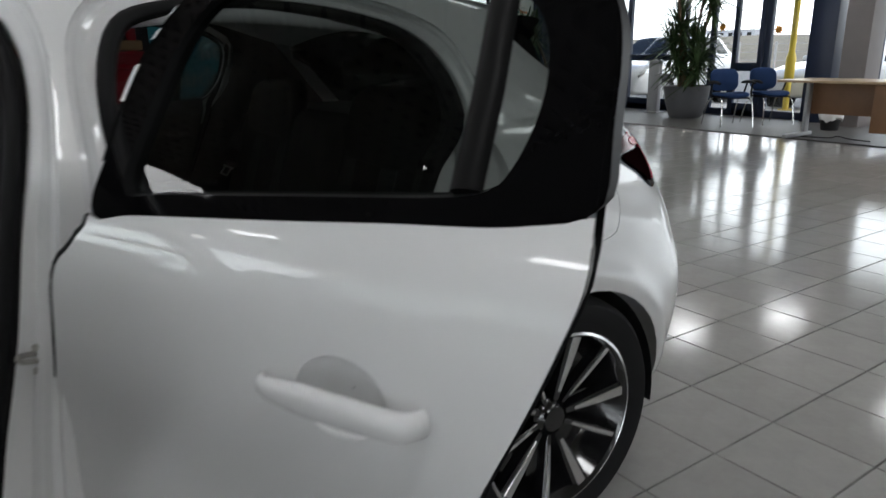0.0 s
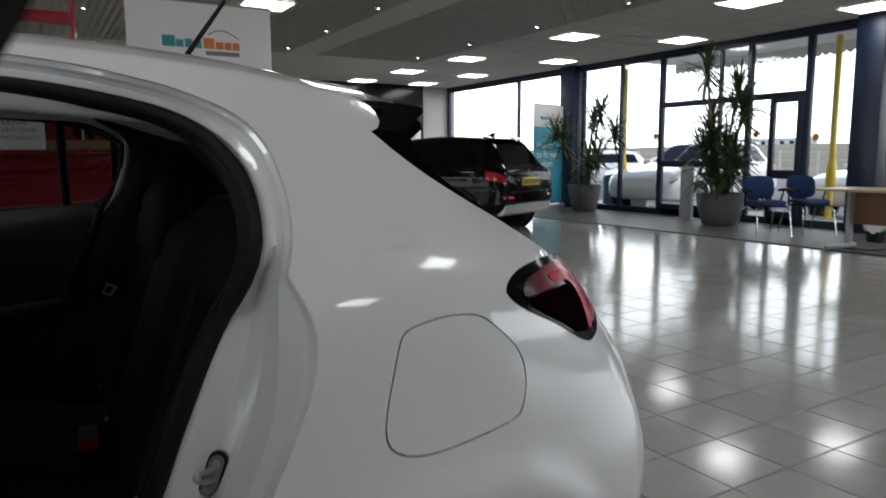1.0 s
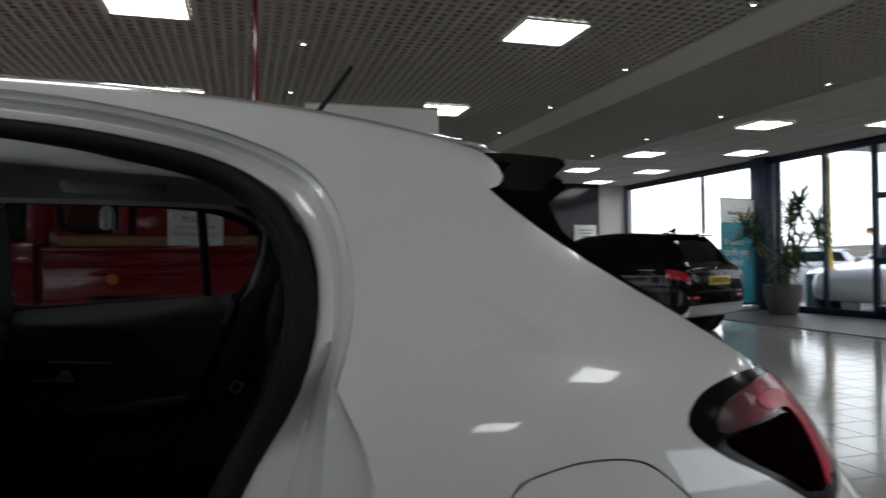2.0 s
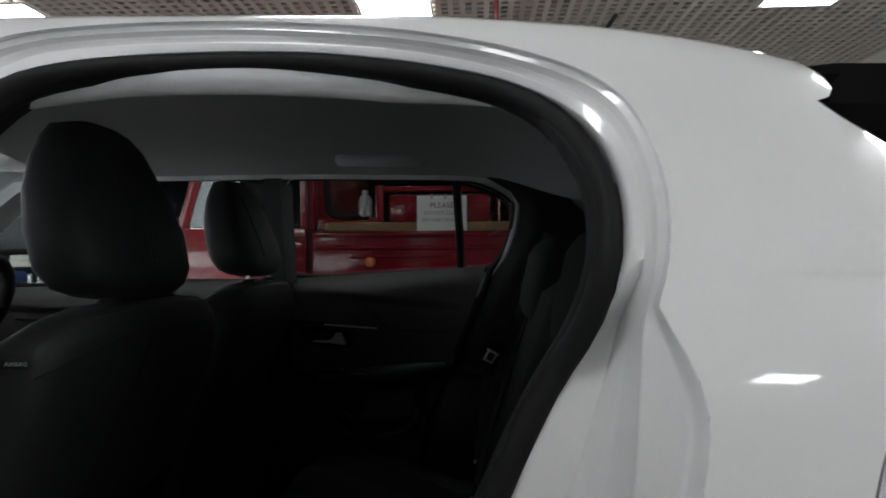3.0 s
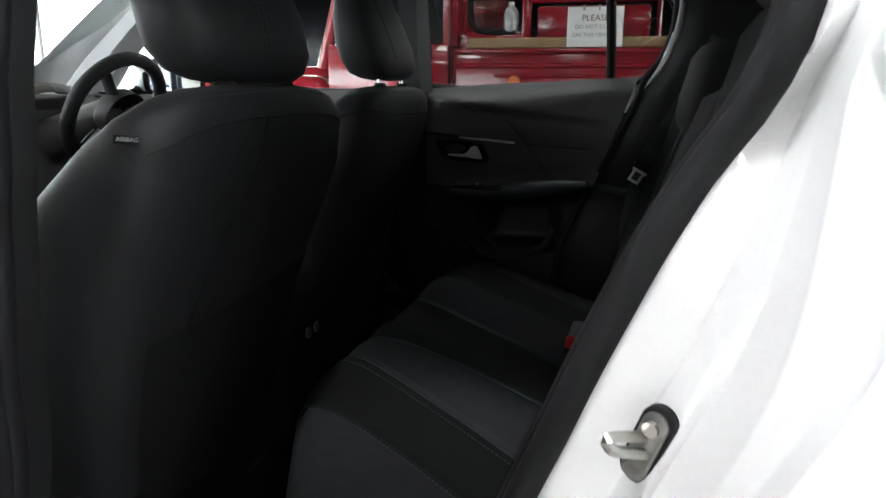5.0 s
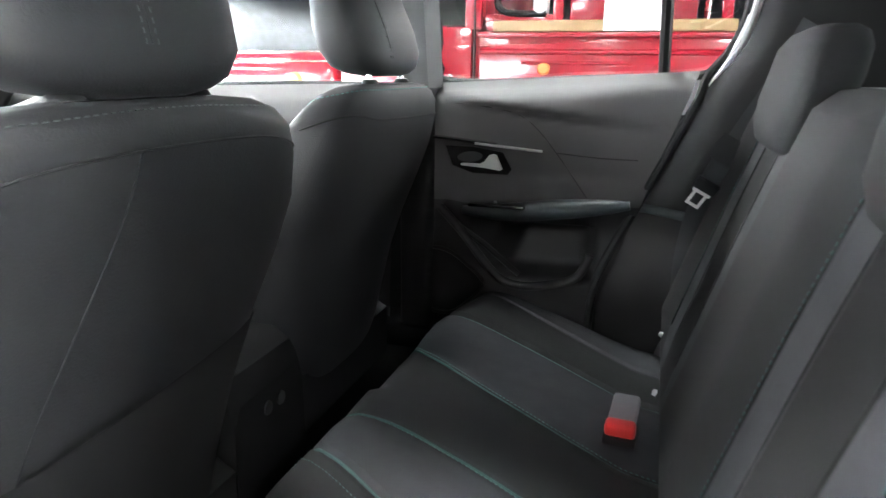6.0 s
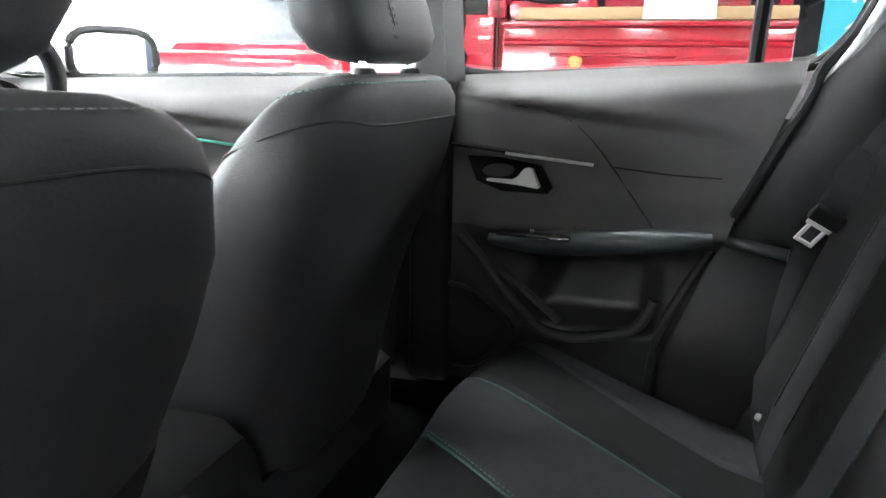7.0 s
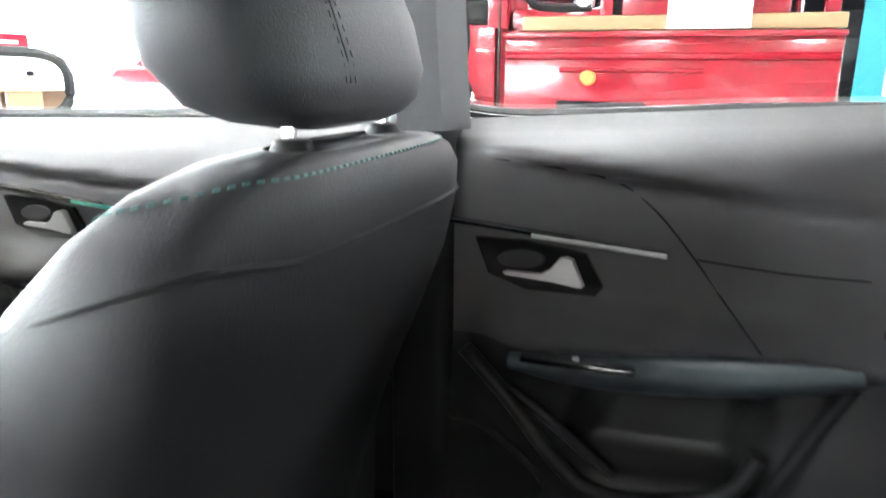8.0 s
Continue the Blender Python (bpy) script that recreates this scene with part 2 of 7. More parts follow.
def smooth_line(pts, n=40, closed=False):
    """Points at even steps on a Catmull-Rom line through pts."""
    P = [Vector(p) for p in pts]
    m = len(P)
    out = []
    spans = m if closed else m - 1
    for s in range(spans):
        p0, p1 = P[(s - 1) % m] if closed else P[max(s - 1, 0)], P[s]
        p2, p3 = P[(s + 1) % m], P[(s + 2) % m] if closed else P[min(s + 2, m - 1)]
        for k in range(8):
            t = k / 8
            out.append(0.5 * (2 * p1 + (p2 - p0) * t + (2 * p0 - 5 * p1 + 4 * p2 - p3) * t * t + (3 * p1 - p0 - 3 * p2 + p3) * t**3))
    if not closed:
        out.append(P[-1])
    return even(out, n, closed)


def even(pts, n, closed=False):
    """n points at even steps along a broken line."""
    P = [Vector(p) for p in pts] + ([Vector(pts[0])] if closed else [])
    run = [0.0]
    for a, b in zip(P, P[1:]):
        run.append(run[-1] + (b - a).length)
    out, k = [], 0
    for i in range(n):
        s = run[-1] * i / (n if closed else n - 1)
        while k < len(P) - 2 and run[k + 1] < s:
            k += 1
        f = (s - run[k]) / max(run[k + 1] - run[k], 1e-9)
        out.append(P[k].lerp(P[k + 1], min(max(f, 0), 1)))
    return out


def lathe(bm, profile, seg=32, axis=Matrix.Identity(4), cap=True):
    """A turned body from (radius, height) pairs."""
    loops = [[axis @ Vector((r * math.cos(a), r * math.sin(a), z)) for a in (2 * math.pi * k / seg for k in range(seg))] for r, z in profile]
    loft(bm, loops, True, cap)
    bmesh.ops.recalc_face_normals(bm, faces=bm.faces)
    return bm


def text_mesh(words, size, m, mat, name, parent=None, depth=0.001, align="CENTER"):
    cu = bpy.data.curves.new(name, "FONT")
    cu.body, cu.size, cu.extrude, cu.align_x, cu.align_y = words, size, depth, align, "CENTER"
    ob = bpy.data.objects.new(name, cu)
    me = bpy.data.meshes.new_from_object(ob)
    bpy.data.objects.remove(ob)
    me.transform(m)
    me.materials.append(mat)
    out = new(name, me)
    if parent is not None:
        out.parent = parent
    return out


def pchip(xs, ys):
    """A smooth line through points that never overshoots."""
    xs, ys = np.array(xs, float), np.array(ys, float)
    h = np.diff(xs)
    d = np.diff(ys) / h
    m = np.zeros(len(xs))
    m[0], m[-1] = d[0], d[-1]
    for i in range(1, len(xs) - 1):
        m[i] = 0 if d[i - 1] * d[i] <= 0 else 2 * d[i - 1] * d[i] / (d[i - 1] + d[i])

    def f(x):
        x = min(max(x, xs[0]), xs[-1])
        i = min(max(int(np.searchsorted(xs, x, side="right")) - 1, 0), len(xs) - 2)
        t = (x - xs[i]) / h[i]
        return float((2 * t**3 - 3 * t * t + 1) * ys[i] + (t**3 - 2 * t * t + t) * h[i] * m[i] + (3 * t * t - 2 * t**3) * ys[i + 1] + (t**3 - t * t) * h[i] * m[i + 1])

    return f


def smoothstep(a, b, x):
    t = min(max((x - a) / (b - a), 0.0), 1.0)
    return t * t * (3 - 2 * t)
# ---------------------------------------------------------------- the showroom
X_WIN, Y_BACK, X_WEST, Y_SOUTH, H = 11.3, 15.5, -11.0, -8.0, 3.08
TILE_STEP, TILE_X, TILE_Y = 0.30, 2.235, -0.56
VINYL_X = 9.0

ground = part("ground", boxed((10, 0, -0.17), (900, 900, 0.1)), ASPHALT, smooth=False)
tagged(ground, "grey asphalt forecourt reaching the horizon", "ground", kind="structure")
floor = part("floor", boxed(((X_WEST + X_WIN) / 2, (Y_SOUTH + Y_BACK) / 2, -0.06), (X_WIN - X_WEST + 0.2, Y_BACK - Y_SOUTH + 0.2, 0.108)), GROUT, smooth=False)
tagged(floor, "glossy beige-grey square floor tiles with dark grout", "floor", kind="structure")
vinyl = part("floor_strip", boxed(((VINYL_X + X_WIN) / 2, (Y_SOUTH + Y_BACK) / 2, 0.0), (X_WIN - VINYL_X, Y_BACK - Y_SOUTH, 0.012)), CARPET, smooth=False)
tagged(vinyl, "dark grey entrance matting strip along the windows", "floor", kind="structure")

ceiling = bmesh.new()
box(ceiling, ((7.9 + X_WIN) / 2, (Y_SOUTH + Y_BACK) / 2, H + 0.04), (X_WIN - 7.9, Y_BACK - Y_SOUTH, 0.08))
box(ceiling, ((X_WEST + 7.9) / 2, (11.2 + Y_BACK) / 2, H + 0.04), (7.9 - X_WEST, Y_BACK - 11.2, 0.08))
box(ceiling, (5.4, (Y_SOUTH + 11.2) / 2, H + 0.04), (0.56, 11.2 - Y_SOUTH, 0.08))
for k in range(0, 6):
    box(ceiling, (8.2 + 0.6 * k, (Y_SOUTH + Y_BACK) / 2, H - 0.003), (0.022, Y_BACK - Y_SOUTH, 0.01))
for k in range(0, 40):
    box(ceiling, ((7.9 + X_WIN) / 2, Y_SOUTH + 0.3 + 0.6 * k, H - 0.002), (X_WIN - 7.9, 0.022, 0.01))
ceiling = part("ceiling", ceiling, CEIL, smooth=False)
tagged(ceiling, "pale suspended ceiling with square grid tiles", "ceiling", kind="structure")
grille = bmesh.new()
k = X_WEST
while k < 7.9:
    if abs(k - 5.4) > 0.28:
        box(grille, (k, (Y_SOUTH + 11.2) / 2, H + 0.02), (0.045, 11.2 - Y_SOUTH, 0.04))
    k += 0.1
k = Y_SOUTH
while k < 11.2:
    box(grille, ((X_WEST + 7.9) / 2, k, H + 0.022), (7.9 - X_WEST, 0.045, 0.036))
    k += 0.1
grille = part("ceiling_grille", grille, PERF, smooth=False)
tagged(grille, "open-cell metal grille ceiling panels in dull grey", "ceiling", kind="structure")
void = part("ceiling_void", boxed(((X_WEST + 7.9) / 2, (Y_SOUTH + 11.2) / 2, H + 0.25), (7.9 - X_WEST + 0.4, 11.2 - Y_SOUTH + 0.4, 0.1)), DARKVOID, smooth=False)
tagged(void, "dark void above the open grille ceiling", "ceiling", kind="structure")
roof = part("roof_slab", boxed(((X_WEST + X_WIN) / 2, (Y_SOUTH + Y_BACK) / 2, H + 0.5), (X_WIN - X_WEST + 1.5, Y_BACK - Y_SOUTH + 1.5, 0.2)), CONCRETE, smooth=False)
tagged(roof, "flat concrete roof slab over the showroom", "roof", kind="structure")


def led_panel(x, y, turn=0):
    ob = thing("ceiling_light", "square white LED panel set in the showroom ceiling", "ceiling light", "ceiling LED panels", at=(x, y, H), turn=turn)
    bm = bmesh.new()
    for sx, sy, wx, wy in ((0, 0.295, 0.61, 0.02), (0, -0.295, 0.61, 0.02), (0.295, 0, 0.02, 0.57), (-0.295, 0, 0.02, 0.57)):
        box(bm, (sx, sy, -0.012), (wx, wy, 0.016))
    part("frame", bm, WHITEPRINT, ob, smooth=False)
    part("diffuser", boxed((0, 0, -0.008), (0.57, 0.57, 0.006)), LED, ob, "glowing white diffuser", smooth=False)
    return ob


first = led_panel(0.33, 7.3)
for x, y in ((0.3, 10.2), (0.35, 4.25), (0.35, 1.2), (0.35, -1.9), (0.35, -5.0), (3.6, 7.33), (3.62, 4.12), (3.6, 1.1), (3.6, -1.9), (3.6, -5.0), (6.35, 15.0), (8.27, 14.75), (8.4, 12.55), (8.5, 10.2),
             (8.66, 7.2), (8.88, 4.15), (8.9, 1.0), (8.9, -2.2), (10.0, 14.7), (10.15, 12.5), (10.35, 9.6), (10.5, 6.55), (10.6, 3.55), (10.6, 0.4), (-2.9, 10.2), (-2.9, 7.3), (-2.9, 4.25),
             (-2.9, 1.2), (-2.9, -1.9), (-2.9, -5.0), (-6.1, 10.2), (-6.1, 7.3), (-6.1, 4.25), (-6.1, 1.2), (-6.1, -1.9), (-9.0, 7.3), (-9.0, 3.0), (-9.0, -1.9)):
    copy_thing(first, pose(x, y, H))


def spot_lamp(x, y):
    ob = thing("spot_lamp", "small recessed white ceiling spot lamp", "spot lamp", "recessed ceiling spots", at=(x, y, H))
    part("ring", lathe(bmesh.new(), [(0.03, -0.012), (0.045, -0.012), (0.05, -0.002), (0.05, 0.004)], 20), CHROME, ob)
    part("bulb", lathe(bmesh.new(), [(0.001, -0.014), (0.014, -0.013), (0.020, -0.008)], 16), SPOT, ob, "lit bulb")
    return ob


lamp = spot_lamp(4.95, 5.0)
for x in (-1.2, 1.6, 4.95, 7.6):
    for k in range(-3, 5):
        if not (x == 4.95 and k == 1):
            copy_thing(lamp, pose(x, 3.1 + 1.87 * k, H))


def window_wall(name, posts, transoms, top=3.0, thick=0.08, frame=None):
    """Blue framed glazing along local y, from 0 to length: upright bars at posts, rails at (y0, y1, z)."""
    ob = thing(name, "full-height glazing in pale frames" if frame else "full-height glazing in navy blue frames", "window", kind="structure")
    for y, w in posts:
        part("window_frame", boxed((0, y, top / 2), (thick, w, top), bevel=0.004), frame or BLUE, ob)
    for y0, y1, z, w in transoms:
        part("window_rail", boxed((0, (y0 + y1) / 2, z), (thick * 0.9, y1 - y0, w), bevel=0.004), frame or BLUE, ob)
    spans = sorted(posts)
    for (a, wa), (b, wb) in zip(spans, spans[1:]):
        p = part("pane", boxed((0, (a + b) / 2, top / 2), (0.008, b - a - (wa + wb) / 2 + 0.01, top - 0.06)), PANE, ob, smooth=False)
        p.visible_shadow = False
    return ob


# window wall to the forecourt
win = window_wall("window_1", [(-7.9, 0.1), (-4.5, 0.08), (-1.5, 0.08), (0.9, 0.1), (3.05, 0.1), (4.75, 0.1), (5.78, 0.09), (6.35, 0.05), (7.65, 0.1), (8.7, 0.07), (9.82, 0.07), (10.45, 0.08), (12.16, 0.06), (15.45, 0.1)],
                  [(-7.9, 15.45, 0.06, 0.12), (-7.9, 15.45, 2.98, 0.08), (4.75, 7.65, 2.08, 0.1), (4.8, 5.30, 0.82, 0.14), (4.8, 5.30, 0.12, 0.2), (4.8, 5.30, 2.0, 0.07), (5.8, 7.6, 0.98, 0.12), (5.8, 7.6, 0.12, 0.2)])
for y in (5.33, 4.86):
    part("door_stile", boxed((-0.012, y, 1.05), (0.07, 0.085, 2.0), bevel=0.004), BLUE, win, "navy stile of the glass entrance door")
win.location = (X_WIN, 0, 0)
for i, (y, w) in enumerate(((10.15, 0.42), (3.77, 0.40))):
    tagged(part("window_column", boxed((X_WIN - 0.08, y, H / 2), (0.3, w, H), bevel=0.01), BLUE), "navy blue painted square column at the glazing", "column", kind="structure")
post = part("column", boxed((X_WIN - 0.3, 3.14, H / 2), (0.42, 0.36, H), bevel=0.008), GREYPOST)
tagged(post, "square grey-brown clad structural column", "column", kind="structure")
header = part("trim", boxed((X_WIN, (Y_SOUTH + Y_BACK) / 2, H - 0.01), (0.12, Y_BACK - Y_SOUTH, 0.1)), BLUE, smooth=False)
tagged(header, "navy blue head rail above the glazing", "trim", kind="structure")

# back wall, with a black display wall before it
wall = part("wall_north", boxed(((X_WEST + X_WIN) / 2, Y_BACK + 0.1, 1.6), (X_WIN - X_WEST + 0.4, 0.2, 3.4)), WALL, smooth=False)
tagged(wall, "plain grey plastered back wall", "wall", kind="structure")
dark = part("display_wall", boxed(((X_WEST + 10.3) / 2, Y_BACK - 0.2, H / 2), (10.3 - X_WEST, 0.2, H), bevel=0.005), DARKWALL)
tagged(dark, "glossy black display wall along the back", "wall", kind="structure")
wall = part("wall_south", boxed(((X_WIN - 4.0) / 2, Y_SOUTH - 0.1, 1.6), (X_WIN + 4.2, 0.2, 3.4)), WALL, smooth=False)
tagged(wall, "plain grey plastered wall behind the cars", "wall", kind="structure")
win3 = window_wall("window_3", [(-10.9 + 2.25 * k, 0.08) for k in range(4)], [(-10.9, -4.15, 0.06, 0.12), (-10.9, -4.15, 2.98, 0.08)])
win3.location = (0.0, Y_SOUTH, 0)
win3.rotation_euler = (0, 0, radians(-90))
win2 = window_wall("window_2", [(Y_SOUTH, 0.1), (-5, 0.08), (-2, 0.08), (1, 0.1), (3.5, 0.08), (6, 0.1), (8.5, 0.08), (11, 0.1), (13, 0.08), (Y_BACK, 0.1)],
                   [(Y_SOUTH, Y_BACK, 0.06, 0.12), (Y_SOUTH, Y_BACK, 2.98, 0.08)], frame=WHITEFRAME)
win2.location = (X_WEST, 0, 0)

# bright overcast haze all round, far beyond the forecourt
bm = bmesh.new()
loft(bm, [[Vector((10 + 260 * math.cos(a), 260 * math.sin(a), z)) for a in (2 * math.pi * k / 64 for k in range(64))] for z in (-1.0, 45.0, 130.0)])
haze = part("backdrop", bm, SKYGLOW)
tagged(haze, "pale overcast sky haze at the horizon", "sky", kind="structure")
# ---------------------------------------------------------------- the white hatchback: body shape
ZW = [0.18, 0.3, 0.45, 0.6, 0.72, 0.82, 0.89, 0.95, 1.02, 1.09, 1.163, 1.24, 1.268, 1.290, 1.305, 1.311]
WW = [0.80, 0.845, 0.860, 0.868, 0.870, 0.866, 0.856, 0.838, 0.795, 0.742, 0.685, 0.625, 0.535, 0.40, 0.2, 0.0]
half_width = pchip(ZW, WW)
x_rear = pchip([0.18, 0.35, 0.55, 0.70, 0.82, 0.90, 0.95, 1.0, 1.163, 1.24, 1.30, 1.37], [1.92, 2.01, 2.04, 2.01, 1.925, 1.86, 1.81, 1.76, 1.60, 1.53, 1.40, 1.30])
x_front = pchip([0.18, 0.45, 0.6, 0.7, 0.78, 0.86, 0.93, 1.0, 1.163, 1.24, 1.30, 1.37], [-1.95, -2.03, -2.0, -1.9, -1.65, -1.4, -1.2, -1.05, -0.75, -0.62, -0.5, -0.35])
roof_drop = pchip([-0.5, 0.4, 0.9, 1.1, 1.34, 1.5], [0.02, 0.025, 0.018, 0.004, -0.025, -0.04])
X0, X0F, TURN = 1.0, 0.2, 0.9


def skin(q, z, inset=0.0, side=-1):
    """The outer skin: q is x along the flank, then runs on round the corner; z is the height."""
    w = half_width(z)
    n = 3.5 + 0.7 * (1 - smoothstep(0.45, 0.75, z))
    edge = (1 - TURN**n) ** (1 / n)
    xr, xf = x_rear(z), x_front(z)
    xc, xcf = X0 + TURN * (xr - X0), X0F + TURN * (xf - X0F)
    if q > xc:
        y = max(edge * w - (q - xc), 0.0)
        x = X0 + (xr - X0) * (1 - (y / w) ** n) ** (1 / n) if w > 1e-6 else xr
    elif q < xcf:
        y = max(edge * w - (xcf - q), 0.0)
        x = X0F + (xf - X0F) * (1 - (y / w) ** n) ** (1 / n) if w > 1e-6 else xf
    else:
        x = q
        t = (x - X0) / (xr - X0) if x > X0 else max((x - X0F) / (xf - X0F), 0.0)
        y = w * (1 - max(t, 0.0) ** n) ** (1 / n)
    y += shape_lines(q, z)
    zz = z + roof_drop(x) * smoothstep(0.95, 1.2, z)
    return Vector((x, side * max(y - inset, 0.0), zz))


crease_line = pchip([-1.2, 0.4, 0.59, 0.765, 0.90, 0.952, 0.982, 1.006, 1.08, 1.3], [0.83, 0.85, 0.861, 0.874, 0.883, 0.880, 0.860, 0.842, 0.840, 0.84])


def shape_lines(x, z):
    """Creases and hollows pressed into the flank."""
    up = z - 0.996 - 0.06 * (x - 1.25)
    in_hook = smoothstep(-0.008, 0.012, 1.006 + 0.73 * (1.342 - x) - z) * smoothstep(1.15, 1.27, x)
    d = -0.0065 * smoothstep(-0.004, 0.006, up) * (1 - smoothstep(0.010, 0.075, up)) * in_hook
    d += 0.009 * math.exp(-((math.hypot(x - 1.35, z - 0.25) - 0.40) / 0.035) ** 2) * smoothstep(0.2, 0.35, z)
    d -= 0.012 * math.exp(-((z - 0.60) / 0.09) ** 2) * smoothstep(-0.9, -0.5, x) * (1 - smoothstep(0.7, 1.0, x))
    d += 0.0015 * math.exp(-((z - crease_line(x)) / 0.03) ** 2) * smoothstep(-1.2, -0.6, x) * (1 - smoothstep(1.06, 1.12, x))
    return d


def inside(p, poly):
    x, z = p
    c = False
    for (x1, z1), (x2, z2) in zip(poly, poly[1:] + poly[:1]):
        if (z1 > z) != (z2 > z) and x < (x2 - x1) * (z - z1) / (z2 - z1) + x1:
            c = not c
    return c


def nearest(p, polys):
    best = None
    for poly in polys:
        for (x1, z1), (x2, z2) in zip(poly, poly[1:] + poly[:1]):
            dx, dz = x2 - x1, z2 - z1
            t = min(max(((p[0] - x1) * dx + (p[1] - z1) * dz) / (dx * dx + dz * dz + 1e-12), 0), 1)
            s = (x1 + t * dx, z1 + t * dz)
            d = (s[0] - p[0]) ** 2 + (s[1] - p[1]) ** 2
            if best is None or d < best[0]:
                best = (d, s)
    return best[1]


def flat_loop(pts, n=90):
    return [(p.x, p.y) for p in smooth_line([(x, z, 0) for x, z in pts], n, True)]


NORMALS = {}


def surface_normal(q, z, at, side):
    e = 0.003
    n = (at(q + e, z, 0.0, side) - at(q - e, z, 0.0, side)).cross(at(q, z + e, 0.0, side) - at(q, z - e, 0.0, side))
    return (n if side < 0 else -n).normalized()


def even_shading(ob, side):
    """Shade a panel by the true curve of the surface that it was cut from."""
    me = ob.data
    me.normals_split_custom_set_from_vertices([NORMALS.get((side, *(round(c, 4) for c in v.co)), v.normal) for v in me.vertices])


def panel(outer, holes=(), step=0.022, at=skin, thick=0.006, side=-1, lift=0.0):
    """A sheet of the body inside the outline outer and outside holes, given in (q, z), with turned-in thickness."""
    q0, q1 = min(p[0] for p in outer), max(p[0] for p in outer)
    z0, z1 = min(p[1] for p in outer), max(p[1] for p in outer)
    nq, nz = max(2, round((q1 - q0) / step)), max(2, round((z1 - z0) / step))
    lines = [outer, *holes]
    keep = set()
    for i in range(nq):
        for j in range(nz):
            c = (q0 + (i + 0.5) * (q1 - q0) / nq, z0 + (j + 0.5) * (z1 - z0) / nz)
            if inside(c, outer) and not any(inside(c, h) for h in holes):
                keep.add((i, j))
    count = {}
    for i, j in keep:
        for v in ((i, j), (i + 1, j), (i + 1, j + 1), (i, j + 1)):
            count[v] = count.get(v, 0) + 1
    bm = bmesh.new()
    vs = {}
    for v, k in count.items():
        p = (q0 + v[0] * (q1 - q0) / nq, z0 + v[1] * (z1 - z0) / nz)
        if k < 4:
            p = nearest(p, lines)
        vs[v] = bm.verts.new(at(p[0], p[1], -lift, side))
        if not thick:
            NORMALS[(side, *(round(c, 4) for c in vs[v].co))] = surface_normal(p[0], p[1], at, side)
    for i, j in keep:
        f = [vs[(i, j)], vs[(i + 1, j)], vs[(i + 1, j + 1)], vs[(i, j + 1)]]
        bm.faces.new(f if side < 0 else f[::-1])
    bmesh.ops.dissolve_degenerate(bm, dist=1e-4, edges=bm.edges)
    if thick:
        rim = [e for e in bm.edges if e.is_boundary]
        made = bmesh.ops.extrude_edge_only(bm, edges=rim)["geom"]
        for v in made:
            if isinstance(v, bmesh.types.BMVert):
                v.co.y += -side * thick
                c = Vector((0.75, v.co.y, 0.75))
    return bm


def ring_loop(pts2d, centre, n):
    """The outline seen from its middle at n even angles."""
    out = []
    for k in range(n):
        a = 2 * math.pi * k / n
        d = (math.cos(a), math.sin(a))
        best = None
        for (x1, z1), (x2, z2) in zip(pts2d, pts2d[1:] + pts2d[:1]):
            ex, ez = x2 - x1, z2 - z1
            den = d[0] * ez - d[1] * ex
            if abs(den) < 1e-12:
                continue
            s = ((x1 - centre[0]) * ez - (z1 - centre[1]) * ex) / den
            u = ((x1 - centre[0]) * d[1] - (z1 - centre[1]) * d[0]) / den
            if s > 0 and -1e-9 <= u <= 1 + 1e-9 and (best is None or s > best):
                best = s
        out.append((centre[0] + d[0] * best, centre[1] + d[1] * best))
    return out


car = thing("hatchback_car", "glossy white five-door hatchback with its near doors standing open", "car")
REAR_SHUT = [(0.385, 0.34), (0.395, 0.5), (0.41, 0.7), (0.425, 0.85), (0.432, 0.97), (0.440, 1.08), (0.460, 1.155), (0.515, 1.208), (0.60, 1.227), (0.75, 1.234), (0.89, 1.226), (1.0, 1.212), (1.055, 1.201), (1.105, 1.184), (1.135, 1.163), (1.151, 1.135), (1.158, 1.10), (1.159, 1.06),
             (1.152, 1.022), (1.143, 0.995), (1.1355, 0.979), (1.1345, 0.973), (1.142, 0.957), (1.154, 0.930), (1.160, 0.900), (1.152, 0.853), (1.132, 0.80), (1.108, 0.75), (1.092, 0.718), (1.058, 0.645), (1.034, 0.56), (1.008, 0.48), (0.967, 0.41), (0.91, 0.36), (0.84, 0.34), (0.6, 0.335)]
# the inner step of the jamb, and the foot of its steep wall
REAR_STEP = [(0.395, 0.35), (0.404, 0.5), (0.419, 0.7), (0.434, 0.85), (0.441, 0.97), (0.449, 1.08), (0.468, 1.15), (0.52, 1.200), (0.60, 1.219), (0.75, 1.226), (0.89, 1.218), (1.0, 1.204), (1.052, 1.193), (1.10, 1.176), (1.128, 1.157), (1.143, 1.131), (1.150, 1.10), (1.151, 1.06),
             (1.145, 1.022), (1.137, 0.990), (1.131, 0.960), (1.126, 0.925), (1.122, 0.89), (1.117, 0.85), (1.108, 0.80), (1.091, 0.75), (1.077, 0.718), (1.046, 0.645), (1.020, 0.56), (0.994, 0.48), (0.955, 0.415), (0.90, 0.368), (0.83, 0.349), (0.6, 0.345)]
